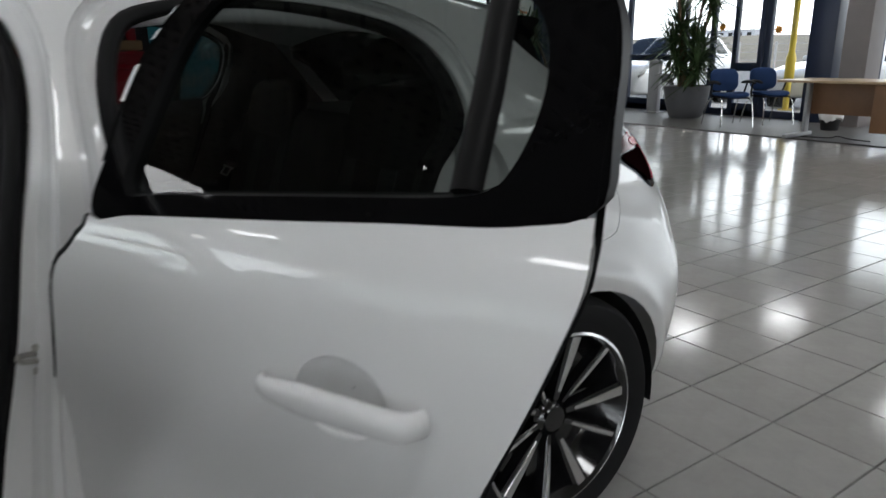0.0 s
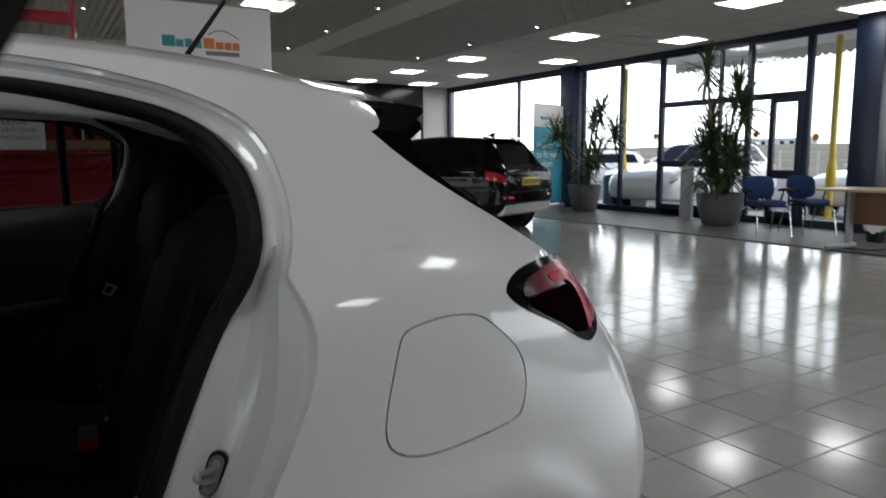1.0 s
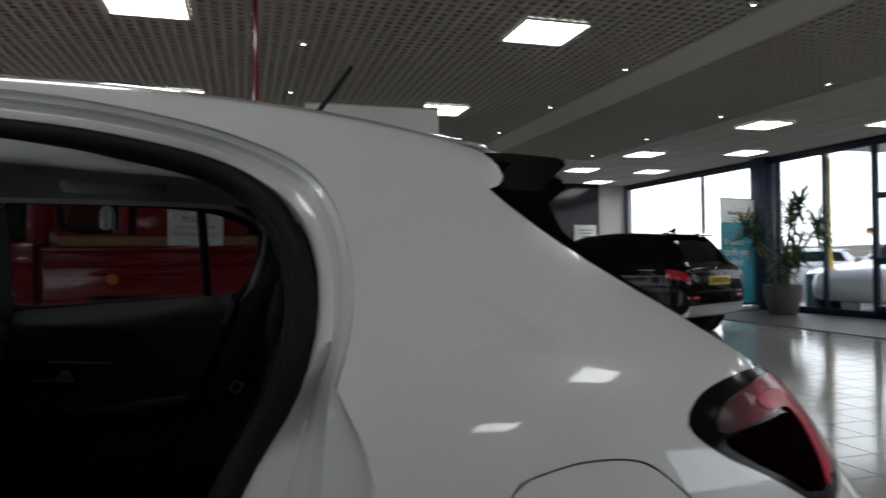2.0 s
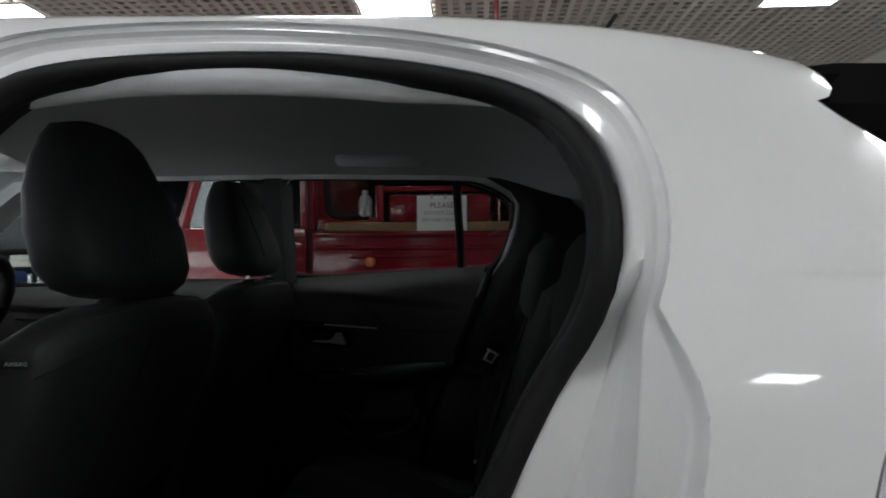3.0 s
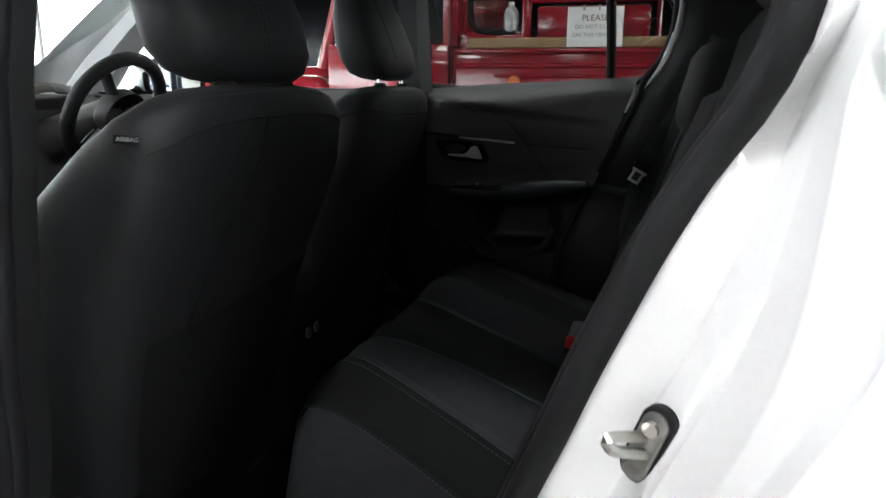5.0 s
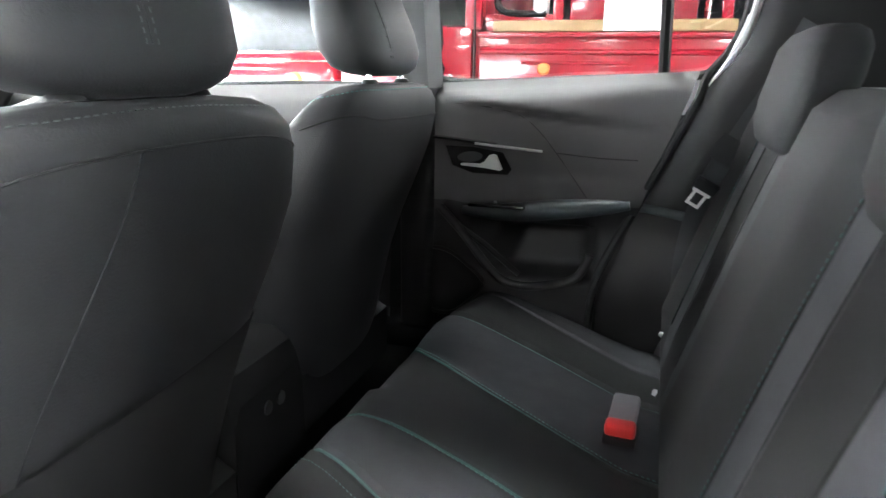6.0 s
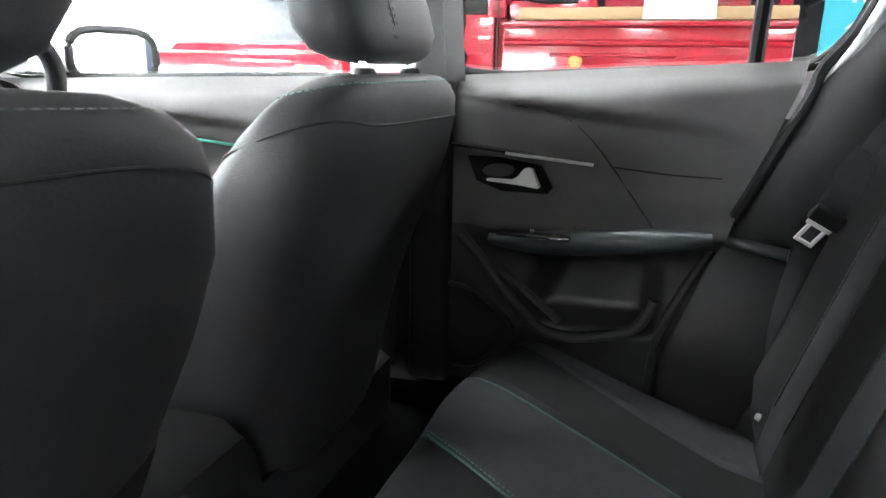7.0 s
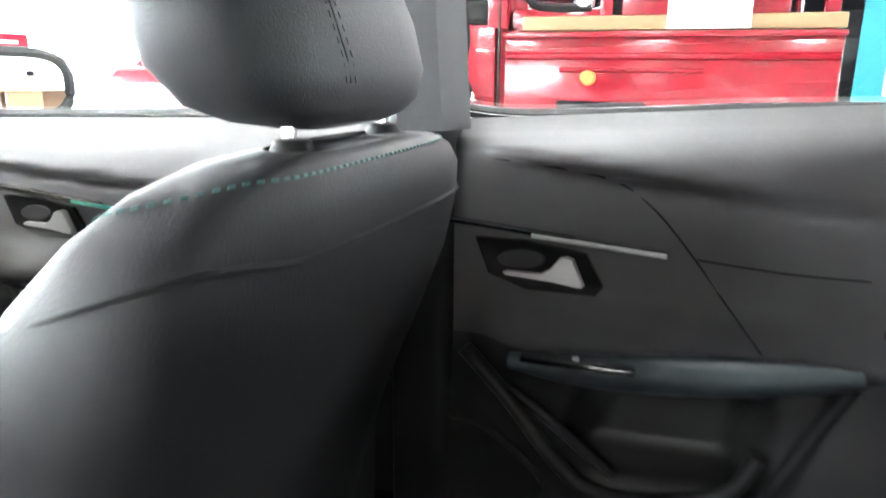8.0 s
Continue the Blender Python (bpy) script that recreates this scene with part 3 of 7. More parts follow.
REAR_FOOT = [(0.412, 0.37), (0.424, 0.52), (0.441, 0.68), (0.457, 0.80), (0.463, 0.92), (0.463, 1.04), (0.478, 1.13), (0.528, 1.188), (0.60, 1.207), (0.75, 1.214), (0.88, 1.209), (0.99, 1.195), (1.042, 1.183), (1.086, 1.165), (1.117, 1.146), (1.134, 1.121), (1.141, 1.092), (1.142, 1.055),
             (1.137, 1.015), (1.131, 0.980), (1.123, 0.945), (1.108, 0.902), (1.089, 0.85), (1.070, 0.80), (1.049, 0.75), (1.031, 0.70), (1.006, 0.63), (0.979, 0.55), (0.950, 0.47), (0.918, 0.405), (0.86, 0.372), (0.6, 0.368)]
REAR_OPEN = [(0.435, 0.40), (0.452, 0.55), (0.470, 0.67), (0.485, 0.773), (0.489, 0.879), (0.483, 0.96), (0.477, 1.035), (0.487, 1.105), (0.527, 1.165), (0.60, 1.190), (0.68, 1.200), (0.79, 1.203), (0.88, 1.198), (0.99, 1.184), (1.05, 1.170), (1.094, 1.145), (1.121, 1.110), (1.130, 1.075),
             (1.129, 1.04), (1.121, 1.0), (1.103, 0.95), (1.073, 0.90), (1.046, 0.85), (1.024, 0.80), (1.003, 0.75), (0.984, 0.70), (0.964, 0.65), (0.942, 0.59), (0.912, 0.50), (0.88, 0.43), (0.82, 0.395), (0.6, 0.392)]
FRONT_SHUT = [(-0.70, 0.34), (-0.74, 0.5), (-0.74, 0.8), (-0.70, 0.93), (-0.50, 1.06), (-0.28, 1.18), (-0.12, 1.228), (0.10, 1.236), (0.30, 1.230), (0.395, 1.208), (0.422, 1.15), (0.420, 1.08), (0.405, 0.99), (0.392, 0.90), (0.375, 0.78), (0.355, 0.62), (0.335, 0.45), (0.30, 0.36), (0.2, 0.335), (-0.3, 0.33)]
FRONT_OPEN = [(-0.62, 0.40), (-0.66, 0.55), (-0.66, 0.8), (-0.62, 0.93), (-0.45, 1.04), (-0.25, 1.15), (-0.10, 1.19), (0.08, 1.198), (0.27, 1.195), (0.365, 1.175), (0.392, 1.12), (0.388, 1.05), (0.366, 0.96), (0.344, 0.86), (0.320, 0.74), (0.285, 0.60), (0.245, 0.45), (0.18, 0.395), (-0.3, 0.39)]


def arch(cx, r, z0=0.2, n=24):
    a0 = math.asin((z0 - 0.25) / r)
    return [(cx + r * math.cos(a), 0.25 + r * math.sin(a)) for a in (a0 + (math.pi - 2 * a0) * k / n for k in range(n + 1))]


rear_shut, front_shut = flat_loop(REAR_SHUT, 160), flat_loop(FRONT_SHUT, 120)
SILL = 0.20
flank = [(-2.75, SILL), (-2.75, 0.60), (-2.2, 0.70), (-1.35, 0.845), (-1.03, 0.92), (-0.80, 1.02), (-0.50, 1.175), (-0.36, 1.240), (-0.1, 1.2465), (0.4, 1.2465), (0.9, 1.2465), (1.2, 1.2465), (1.325, 1.2465), (1.349, 1.240),
         (1.364, 1.225), (1.365, 1.208), (1.354, 1.194), (1.336, 1.186), (1.413, 1.120), (1.566, 1.003), (1.645, 0.951), (1.72, 0.935), (1.83, 0.90), (1.95, 0.70), (2.75, 0.64), (2.75, SILL), (1.71, SILL)] + arch(1.35, 0.37) + [(0.98, SILL), (-0.86, SILL)] + arch(-1.21, 0.355) + [(-1.56, SILL)]
FLAP = flat_loop([(1.300, 0.896), (1.35, 0.902), (1.402, 0.897), (1.435, 0.879), (1.481, 0.833), (1.493, 0.79), (1.484, 0.75), (1.465, 0.733), (1.39, 0.722), (1.309, 0.717), (1.262, 0.729), (1.243, 0.755), (1.248, 0.80), (1.268, 0.868), (1.280, 0.889)], 80)
LAMP = flat_loop([(1.473, 0.918), (1.505, 0.942), (1.57, 0.951), (1.64, 0.949), (1.72, 0.934), (1.80, 0.90), (1.81, 0.85), (1.76, 0.82), (1.70, 0.803), (1.656, 0.812), (1.577, 0.855), (1.506, 0.889)], 80)
def pillar_recess(x, z):
    """How far the strip between the two near doors lies behind the flank."""
    return 0.042 * smoothstep(0.24, 0.29, x) * (1 - smoothstep(0.47, 0.52, x)) * smoothstep(0.34, 0.40, z) * (1 - smoothstep(0.88, 1.0, z))


side_panel = panel(flank, [rear_shut, front_shut, FLAP, LAMP], 0.008, thick=0)
strip_points = [v for v in side_panel.verts if 0.24 < v.co.x < 0.52 and 0.34 < v.co.z < 1.0]
for v in strip_points:
    v.co.y += pillar_recess(v.co.x, v.co.z)
even_shading(part("body_side", side_panel, PAINT, car, "glossy white painted flank"), -1)
grow = lambda loop, c, k: [(c[0] + (x - c[0]) * k, c[1] + (z - c[1]) * k) for x, z in loop]
flap_c = (1.37, 0.81)
part("fuel_flap", panel(grow(FLAP, flap_c, 0.981), (), 0.016, thick=0.01), PAINT, car, "rounded white fuel filler flap")
part("fuel_recess", panel(grow(FLAP, flap_c, 1.05), (), 0.02, thick=0, lift=-0.012), RUBBER, car, "black gap round the fuel flap")
LAMPBLACK = material("satin_black_lamp_housing", (0.004, 0.004, 0.005), 0.1, vary=0.1, bump=0.0, spec=0.06)
SMOKE = material("smoked_lamp_lens", (0.007, 0.0016, 0.002), 0.22, vary=0.3, scale=40, spec=0.0, bump=0.0)
FROST = material("pale_pink_frosted_lens", (0.40, 0.085, 0.12), 0.15, vary=0.6, scale=18, spec=0.1, bump=0.0)
nt = FROST.node_tree
tc, sep, ramp = nt.nodes.new("ShaderNodeTexCoord"), nt.nodes.new("ShaderNodeSeparateXYZ"), nt.nodes.new("ShaderNodeMapRange")
ramp.inputs["From Min"].default_value, ramp.inputs["From Max"].default_value = 1.53, 1.68
tint = nt.nodes.new("ShaderNodeMix")
tint.data_type = "RGBA"
tint.inputs["A"].default_value, tint.inputs["B"].default_value = (0.07, 0.035, 0.04, 1), (0.50, 0.06, 0.10, 1)
nt.links.new(tc.outputs["Object"], sep.inputs[0])
nt.links.new(sep.outputs["X"], ramp.inputs["Value"])
nt.links.new(ramp.outputs[0], tint.inputs["Factor"])
nt.links.new(tint.outputs["Result"], nt.nodes["Hue/Saturation/Value"].inputs["Color"])
DEEPRED = material("deep_red_lens", (0.62, 0.010, 0.04), 0.2, vary=0.15, scale=30, spec=0.1, bump=0.0)
tail = part("tail_lamp", panel(LAMP, (), 0.014, thick=0.03, lift=0.001), LAMPBLACK, car, "black-edged tail lamp housing")
part("upper_lens", panel(flat_loop([(1.515, 0.920), (1.54, 0.931), (1.60, 0.939), (1.66, 0.940), (1.73, 0.926), (1.785, 0.900), (1.79, 0.87), (1.75, 0.838), (1.71, 0.828), (1.70, 0.86), (1.69, 0.893), (1.66, 0.908), (1.60, 0.908), (1.515, 0.905)], 70), (), 0.011, thick=0.006, lift=0.004), FROST, tail, "pale frosted pink lens")
part("red_lens", panel(flat_loop([(1.59, 0.926), (1.63, 0.930), (1.675, 0.920), (1.70, 0.895), (1.712, 0.85), (1.70, 0.826), (1.685, 0.828), (1.69, 0.86), (1.678, 0.893), (1.655, 0.909), (1.61, 0.914)], 60), (), 0.009, thick=0.004, lift=0.0065), DEEPRED, tail, "bright red lamp strip")
part("dark_lens", panel(flat_loop([(1.525, 0.898), (1.56, 0.903), (1.61, 0.904), (1.655, 0.902), (1.675, 0.885), (1.685, 0.855), (1.680, 0.828), (1.655, 0.826), (1.615, 0.848), (1.56, 0.875)], 50), (), 0.009, thick=0.004, lift=0.0065), SMOKE, tail, "smoked dark lamp lens")

# far flank with closed doors and its side windows
WIN_R = [(0.435, 0.955), (0.437, 1.05), (0.445, 1.17), (0.47, 1.215), (0.56, 1.222), (0.75, 1.222), (0.93, 1.215), (1.03, 1.20), (1.10, 1.165), (1.112, 1.11), (1.10, 1.04), (1.06, 0.985), (1.0, 0.972), (0.8, 0.964)]
WIN_F = [(-0.70, 0.93), (-0.58, 1.02), (-0.38, 1.145), (-0.24, 1.21), (0.0, 1.222), (0.25, 1.222), (0.375, 1.215), (0.40, 1.16), (0.40, 1.05), (0.398, 0.95), (0.0, 0.938)]
win_r, win_f = flat_loop(WIN_R, 100), flat_loop(WIN_F, 100)
part("body_side", panel(flank, [win_r, win_f], 0.03, thick=0.03, side=1), PAINT, car, "glossy white painted flank")
for loop, pane_mat in ((win_r, DIMGLASS), (win_f, FRONTGLASS)):
    g = part("side_window", panel(grow(loop, (sum(p[0] for p in loop) / len(loop), 1.07), 1.02), (), 0.03, thick=0, side=1, lift=-0.012), pane_mat, car, "lightly tinted side glass")
    g.visible_shadow = False
for loop in (win_r, win_f):
    part("window_seal", tube(bmesh.new(), [skin(q, z, 0.004, 1) for q, z in loop], 0.010, 8, True), RUBBER, car)
part("glass_divider", tube(bmesh.new(), [skin(0.958, 0.965, 0.02, 1), skin(0.954, 1.08, 0.02, 1), skin(0.948, 1.22, 0.02, 1)], 0.013, 8), RUBBER, car, "black post between side windows")

# roof panel, carrying on the flank's curve
roof_height = pchip([0.0, 0.2, 0.40, 0.535, 0.625, 0.64], [1.311, 1.305, 1.290, 1.268, 1.24, 1.232])
bm = bmesh.new()
rows = []
for i in range(40):
    u = i / 39
    row = []
    for j in range(33):
        v = -1 + 2 * j / 32
        xa, xb = -0.36 + 0.30 * (1 - v * v), 1.360 + 0.035 * (1 - v * v)
        x = xa + (xb - xa) * u
        e = skin(max(min(x, 1.3), -0.3), 1.2465)
        w = abs(e.y) + 0.001 if x > -0.3 else abs(e.y) - 0.01
        w *= 1 - 0.012 * smoothstep(1.3, 1.36, x)
        row.append(Vector((x, v * w, roof_height(abs(v) * half_width(1.2465)) + roof_drop(x))))
    rows.append(row)
part("roof_panel", loft(bm, rows, False), PAINT, car, "curved white painted roof", sharp=60)
bm = bmesh.new()
sp = []
for j in range(33):
    v = -1 + 2 * j / 32
    w = 0.585
    zt = 1.190 + 0.080 * (1 - abs(v) ** 2.4)
    x0 = 1.335 + 0.05 * (1 - v * v)
    x1 = x0 + 0.125 + 0.02 * (1 - v * v)
    sp.append([Vector((x0 - 0.02, v * w, zt + 0.016)), Vector((x0 + 0.05, v * w, zt + 0.012)), Vector((x1, v * w * 0.985, zt - 0.008)), Vector((x1 + 0.004, v * w * 0.985, zt - 0.02)), Vector((x0 + 0.10, v * w * 0.975, zt - 0.045)), Vector((x0 + 0.0, v * w, zt - 0.05))])
loft(bm, sp, True, True)
bmesh.ops.recalc_face_normals(bm, faces=bm.faces)
part("roof_spoiler", bm, FINBLACK, car, "gloss black rear roof spoiler", sharp=50)
for s in (-1, 1):
    bm = bmesh.new()
    loft(bm, [[Vector((x, s * y, z)) for x, y, z in ((1.350, 0.545, 1.2185), (1.385, 0.580, 1.2140), (1.440, 0.603, 1.2065), (1.450, 0.604, 1.2035), (1.4515, 0.604, 1.197), (1.440, 0.605, 1.187), (1.417, 0.606, 1.165), (1.382, 0.609, 1.143), (1.315, 0.575, 1.150))],
              [Vector((x, s * y, z)) for x, y, z in ((1.350, 0.50, 1.224), (1.385, 0.50, 1.219), (1.440, 0.50, 1.212), (1.450, 0.50, 1.209), (1.4515, 0.50, 1.20), (1.440, 0.50, 1.190), (1.417, 0.52, 1.168), (1.382, 0.53, 1.146), (1.315, 0.54, 1.152))]], True, True)
    bmesh.ops.recalc_face_normals(bm, faces=bm.faces)
    part("spoiler_fin", bm, FINBLACK, car, "gloss black spoiler side fin", sharp=50)
    side = [(1.34, 1.165), (1.415, 1.163), (1.441, 1.113), (1.514, 1.0615), (1.594, 1.0145), (1.640, 0.984), (1.60, 0.968), (1.50, 1.03), (1.40, 1.09), (1.34, 1.12)]
    bm = loft(bmesh.new(), [[Vector((x, s * y, z)) for x, z in side] for y in (0.614, 0.575)], True, True)
    bmesh.ops.recalc_face_normals(bm, faces=bm.faces)
    part("tailgate_edge", bm, FINBLACK, car, "gloss black side edge of the tailgate glass", sharp=50)
# tailgate and rear window
for s in (-1, 1):
    part("tailgate", panel([(1.66, 0.92), (1.71, 0.915), (1.85, 0.885), (1.97, 0.70), (2.75, 0.66), (2.75, 0.90), (2.2, 0.90), (1.75, 0.915)], (), 0.03, side=s, lift=-0.03, thick=0), PAINT, car, "white painted tailgate")
rw = bmesh.new()
loft(rw, [[Vector((1.33, y, 1.15 + 0.09 * (1 - (y / 0.58) ** 2))) for y in np.linspace(-0.57, 0.57, 20)], [Vector((1.54 + 0.08 * (1 - (y / 0.66) ** 2), y, 0.94)) for y in np.linspace(-0.64, 0.64, 20)]], False)
part("rear_window", rw, DARKGLASS, car, "dark tinted rear window")
# aerial on the roof
aer = part("aerial", tube(bmesh.new(), [(1.165, 0, 1.318), (1.215, 0, 1.39), (1.275, 0, 1.475)], lambda t: 0.0065 - 0.002 * t, 10), RUBBER, car, "short black raked roof aerial")
bm = bmesh.new()
loft(bm, [[Vector((x, y * k, z)) for x, y in ((1.03, 0.004), (1.10, 0.028), (1.17, 0.032), (1.205, 0.02), (1.205, -0.02), (1.17, -0.032), (1.10, -0.028), (1.03, -0.004))] for k, z in ((1, 1.295), (1, 1.318))] + [[Vector((1.06 + (x - 1.03) * 0.75, y * 0.5, 1.318 + 0.02 * (x - 1.03) / 0.17)) for x, y in ((1.03, 0.004), (1.10, 0.028), (1.17, 0.032), (1.205, 0.02), (1.205, -0.02), (1.17, -0.032), (1.10, -0.028), (1.03, -0.004))]], True, True)
bmesh.ops.recalc_face_normals(bm, faces=bm.faces)
part("aerial_base", bm, RUBBER, aer)
# windscreen, bonnet top and bumper closing
ws = bmesh.new()
loft(ws, [[Vector((-0.30 - 0.06 * (1 - (y / 0.6) ** 2) + 0.0, y, 1.255 + 0.085 * (1 - (y / 0.6) ** 2))) for y in np.linspace(-0.59, 0.59, 20)], [Vector((-0.98 - 0.16 * (1 - (y / 0.72) ** 2), y, 0.925)) for y in np.linspace(-0.72, 0.72, 20)]], False)
g = part("windscreen", ws, GLASS, car, "clear raked windscreen")
g.visible_shadow = False
bn = bmesh.new()
loft(bn, [[Vector((x - 0.13 * (1 - v * v) * (0.4 if x < -1.5 else 1), v * w, z + 0.05 * (1 - v * v))) for v in np.linspace(-1, 1, 20)] for x, w, z in ((-1.0, 0.76, 0.90), (-1.3, 0.77, 0.845), (-1.6, 0.75, 0.78), (-1.85, 0.69, 0.71), (-1.96, 0.62, 0.64))], False)
part("bonnet", bn, PAINT, car, "white painted bonnet")


def lofted_jamb(shut, step, foot, opening, centre, n=260):
    """Loops from the skin's rounded edge over the step and the steep wall down to the door seal."""
    a, b, c, d = (ring_loop(o, centre, n) for o in (shut, step, foot, opening))
    mix = lambda p, q, f: (p[0] + (q[0] - p[0]) * f, p[1] + (q[1] - p[1]) * f)
    out = []
    for p, q, f, e in ((a, b, 0.0, 0.0), (a, b, 0.02, 0.03), (a, b, 0.045, 0.12), (a, b, 0.07, 0.28), (a, b, 0.095, 0.46), (a, b, 0.12, 0.56), (a, b, 0.16, 0.62), (a, b, 0.22, 0.66), (a, b, 0.5, 0.78), (a, b, 0.92, 0.955), (a, b, 0.97, 0.975), (b, c, 0.0, 0.0), (b, c, 0.02, 0.04), (b, c, 0.05, 0.10), (b, c, 0.36, 0.50), (b, c, 0.40, 0.535), (b, c, 0.44, 0.56), (b, c, 0.56, 0.66), (b, c, 0.60, 0.70), (b, c, 0.64, 0.745), (b, c, 0.92, 0.975), (b, c, 0.97, 0.995), (b, c, 1.0, 1.0), (c, d, 0.06, 0.01), (c, d, 0.12, 0.04), (c, d, 0.45, 0.16), (c, d, 0.75, 0.30), (c, d, 0.9, 0.6), (c, d, 1.0, 1.0)):
        lo, hi = {id(a): pillar_recess, id(b): step_depth, id(c): foot_depth}[id(p)], {id(b): step_depth, id(c): foot_depth, id(d): jamb_depth}[id(q)]
        row = []
        for k in range(n):
            x, z = mix(p[k], q[k], f)
            x0, z0 = p[k]
            x1, z1 = q[k]
            if p is b and 0.3 < f < 0.7:  # a ledge runs down the middle of the wall towards the sill
                low = (1 - smoothstep(0.70, 0.80, z)) * smoothstep(0.72, 0.88, x)
                row.append(skin(x, z, lo(x0, z0) * (1 - e) + hi(x1, z1) * (e + low * (0.10 * (0.5 - f) / 0.14 if abs(f - 0.5) < 0.07 else math.copysign(0.075, 0.5 - f)))))
                continue
            row.append(skin(x, z, lo(x0, z0) * (1 - e) + hi(x1, z1) * e))
        out.append(row)
    return out


def below_belt(x, z):
    return (1 - smoothstep(0.945, 1.015, z)) * smoothstep(0.72, 0.88, x)


def step_depth(x, z):
    return 0.012 + 0.030 * below_belt(x, z) + pillar_recess(x, z)


def foot_depth(x, z):
    return 0.026 + 0.088 * below_belt(x, z) + 0.02 * (1 - smoothstep(0.72, 0.88, x)) * (1 - smoothstep(0.9, 1.1, z)) + pillar_recess(x, z)


def jamb_depth(x, z):
    front = 0.050 + 0.035 * (1 - smoothstep(0.88, 1.1, z)) - 0.022 * smoothstep(0.98, 1.1, z) * (1 - smoothstep(0.5, 0.7, x)) * smoothstep(0.42, 0.47, x)
    rear = 0.048 + 0.074 * (1 - smoothstep(0.90, 1.02, z))
    k = smoothstep(0.72, 0.88, x)
    return front * (1 - k) + rear * k


def tucked(loop, c, k):
    """The loop drawn in by k, but closer to its own line along the roof."""
    return [(x, z + 0.6 * (1 - k) * (z0 - c[1]) * smoothstep(1.08, 1.16, z0)) for (x, z), (x0, z0) in zip(grow(loop, c, k), loop)]


C_R, C_F = (0.76, 0.80), (-0.2, 0.78)
rear_open, front_open = flat_loop(REAR_OPEN, 160), flat_loop(FRONT_OPEN, 120)
blend = lambda p, q, f: [(a[0] + (b[0] - a[0]) * f, a[1] + (b[1] - a[1]) * f) for a, b in zip(p, q)]
for shut, opening, c, steps in ((rear_shut, rear_open, C_R, (flat_loop(REAR_STEP, 200), flat_loop(REAR_FOOT, 200))), (front_shut, front_open, C_F, None)):
    if not steps:
        ra, rb = ring_loop(shut, c, 260), ring_loop(opening, c, 260)
        steps = (blend(ra, rb, 0.2), blend(ra, rb, 0.55))
    bm = loft(bmesh.new(), lofted_jamb(shut, *steps, opening, c))
    bmesh.ops.recalc_face_normals(bm, faces=bm.faces)
    for f in bm.faces:
        f.normal_flip()
    jamb = part("door_jamb", bm, PAINT, car, "white painted door frame with stepped edges", sharp=50)
    crisp = jamb.modifiers.new("crisp", "WEIGHTED_NORMAL")
    crisp.mode, crisp.weight, crisp.keep_sharp = "FACE_AREA", 80, True
    ring = ring_loop(opening, c, 140)
    part("door_seal", tube(bmesh.new(), [skin(x, z, jamb_depth(x, z) + 0.004) for x, z in tucked(ring, c, 0.966)], 0.0125, 12, True, flat=1.25, side=(0, 1, 0)), RUBBER, car, "thick black rubber door seal")
    part("inner_seal", tube(bmesh.new(), [skin(x, z, jamb_depth(x, z) + 0.012) for x, z in tucked(ring, c, 0.944)], 0.010, 10, True, flat=1.3, side=(0, 1, 0)), RUBBER, car, "second black rubber lip")
    lin = [[skin(x, z, jamb_depth(x, z) + d) for x, z in tucked(ring, c, k)] for k, d in ((0.995, -0.002), (0.960, 0.010), (0.945, 0.020), (0.965, 0.06))]
    bm = loft(bmesh.new(), lin)
    part("door_frame_lining", bm, BLACKTRIM, car, "black plastic lining inside the door frame")
# strikers on the door jambs
def capsule(bm, at, rot, w, h, t):
    """A flat plate with round ends, w and h half its width and height."""
    rim = [(w * math.cos(a), (h - w) * (1 if math.sin(a) >= 0 else -1) + w * math.sin(a)) for a in (2 * math.pi * (k + 0.5) / 28 for k in range(28))]
    loft(bm, [[at + rot @ Vector((x * k, y, z * k)) for x, z in rim] for k, y in ((1.0, t), (1.0, -t * 0.5), (0.88, -t), (0.02, -t))], True, True)
    bmesh.ops.recalc_face_normals(bm, faces=bm.faces)
    return bm


def door_striker(at, rot):
    st = Vector(at)
    ob = part("striker_plate", capsule(bmesh.new(), st, rot, 0.0125, 0.032, 0.004), RUBBER, car, "black backed steel striker plate")
    part("plate", capsule(bmesh.new(), st + rot @ Vector((0, -0.0045, 0)), rot, 0.0095, 0.0285, 0.003), DARKSTEEL, ob)
    for dz in (-0.018, 0.018):
        part("bolt", rodded(st + rot @ Vector((0, -0.007, dz)), st + rot @ Vector((0, -0.012, dz)), 0.0055, seg=12), STEEL, ob)
    a = st + rot @ Vector((0, -0.005, 0.0))
    bm = tube(bmesh.new(), smooth_line([a + Vector(v) for v in ((0.004, 0.002, -0.006), (-0.010, -0.014, 0.002), (-0.020, -0.027, 0.009), (-0.0245, -0.029, 0.0145), (-0.022, -0.024, 0.0165), (-0.010, -0.011, 0.012), (0.003, 0.003, 0.006))], 28), 0.0042, 8)
    part("striker_bar", bm, STEEL, ob, "bent bare steel bar")
    return ob


door_striker((1.0425, -0.776, 0.720), Euler((0, radians(20), radians(-30))).to_matrix())
door_striker((0.345, -0.772, 0.715), Euler((0, radians(8), radians(-38))).to_matrix())


# doors that stand open
def swing(hinge, degrees):
    return Matrix.Translation((hinge[0], hinge[1], 0)) @ Matrix.Rotation(radians(-degrees), 4, "Z") @ Matrix.Translation((-hinge[0], -hinge[1], 0))


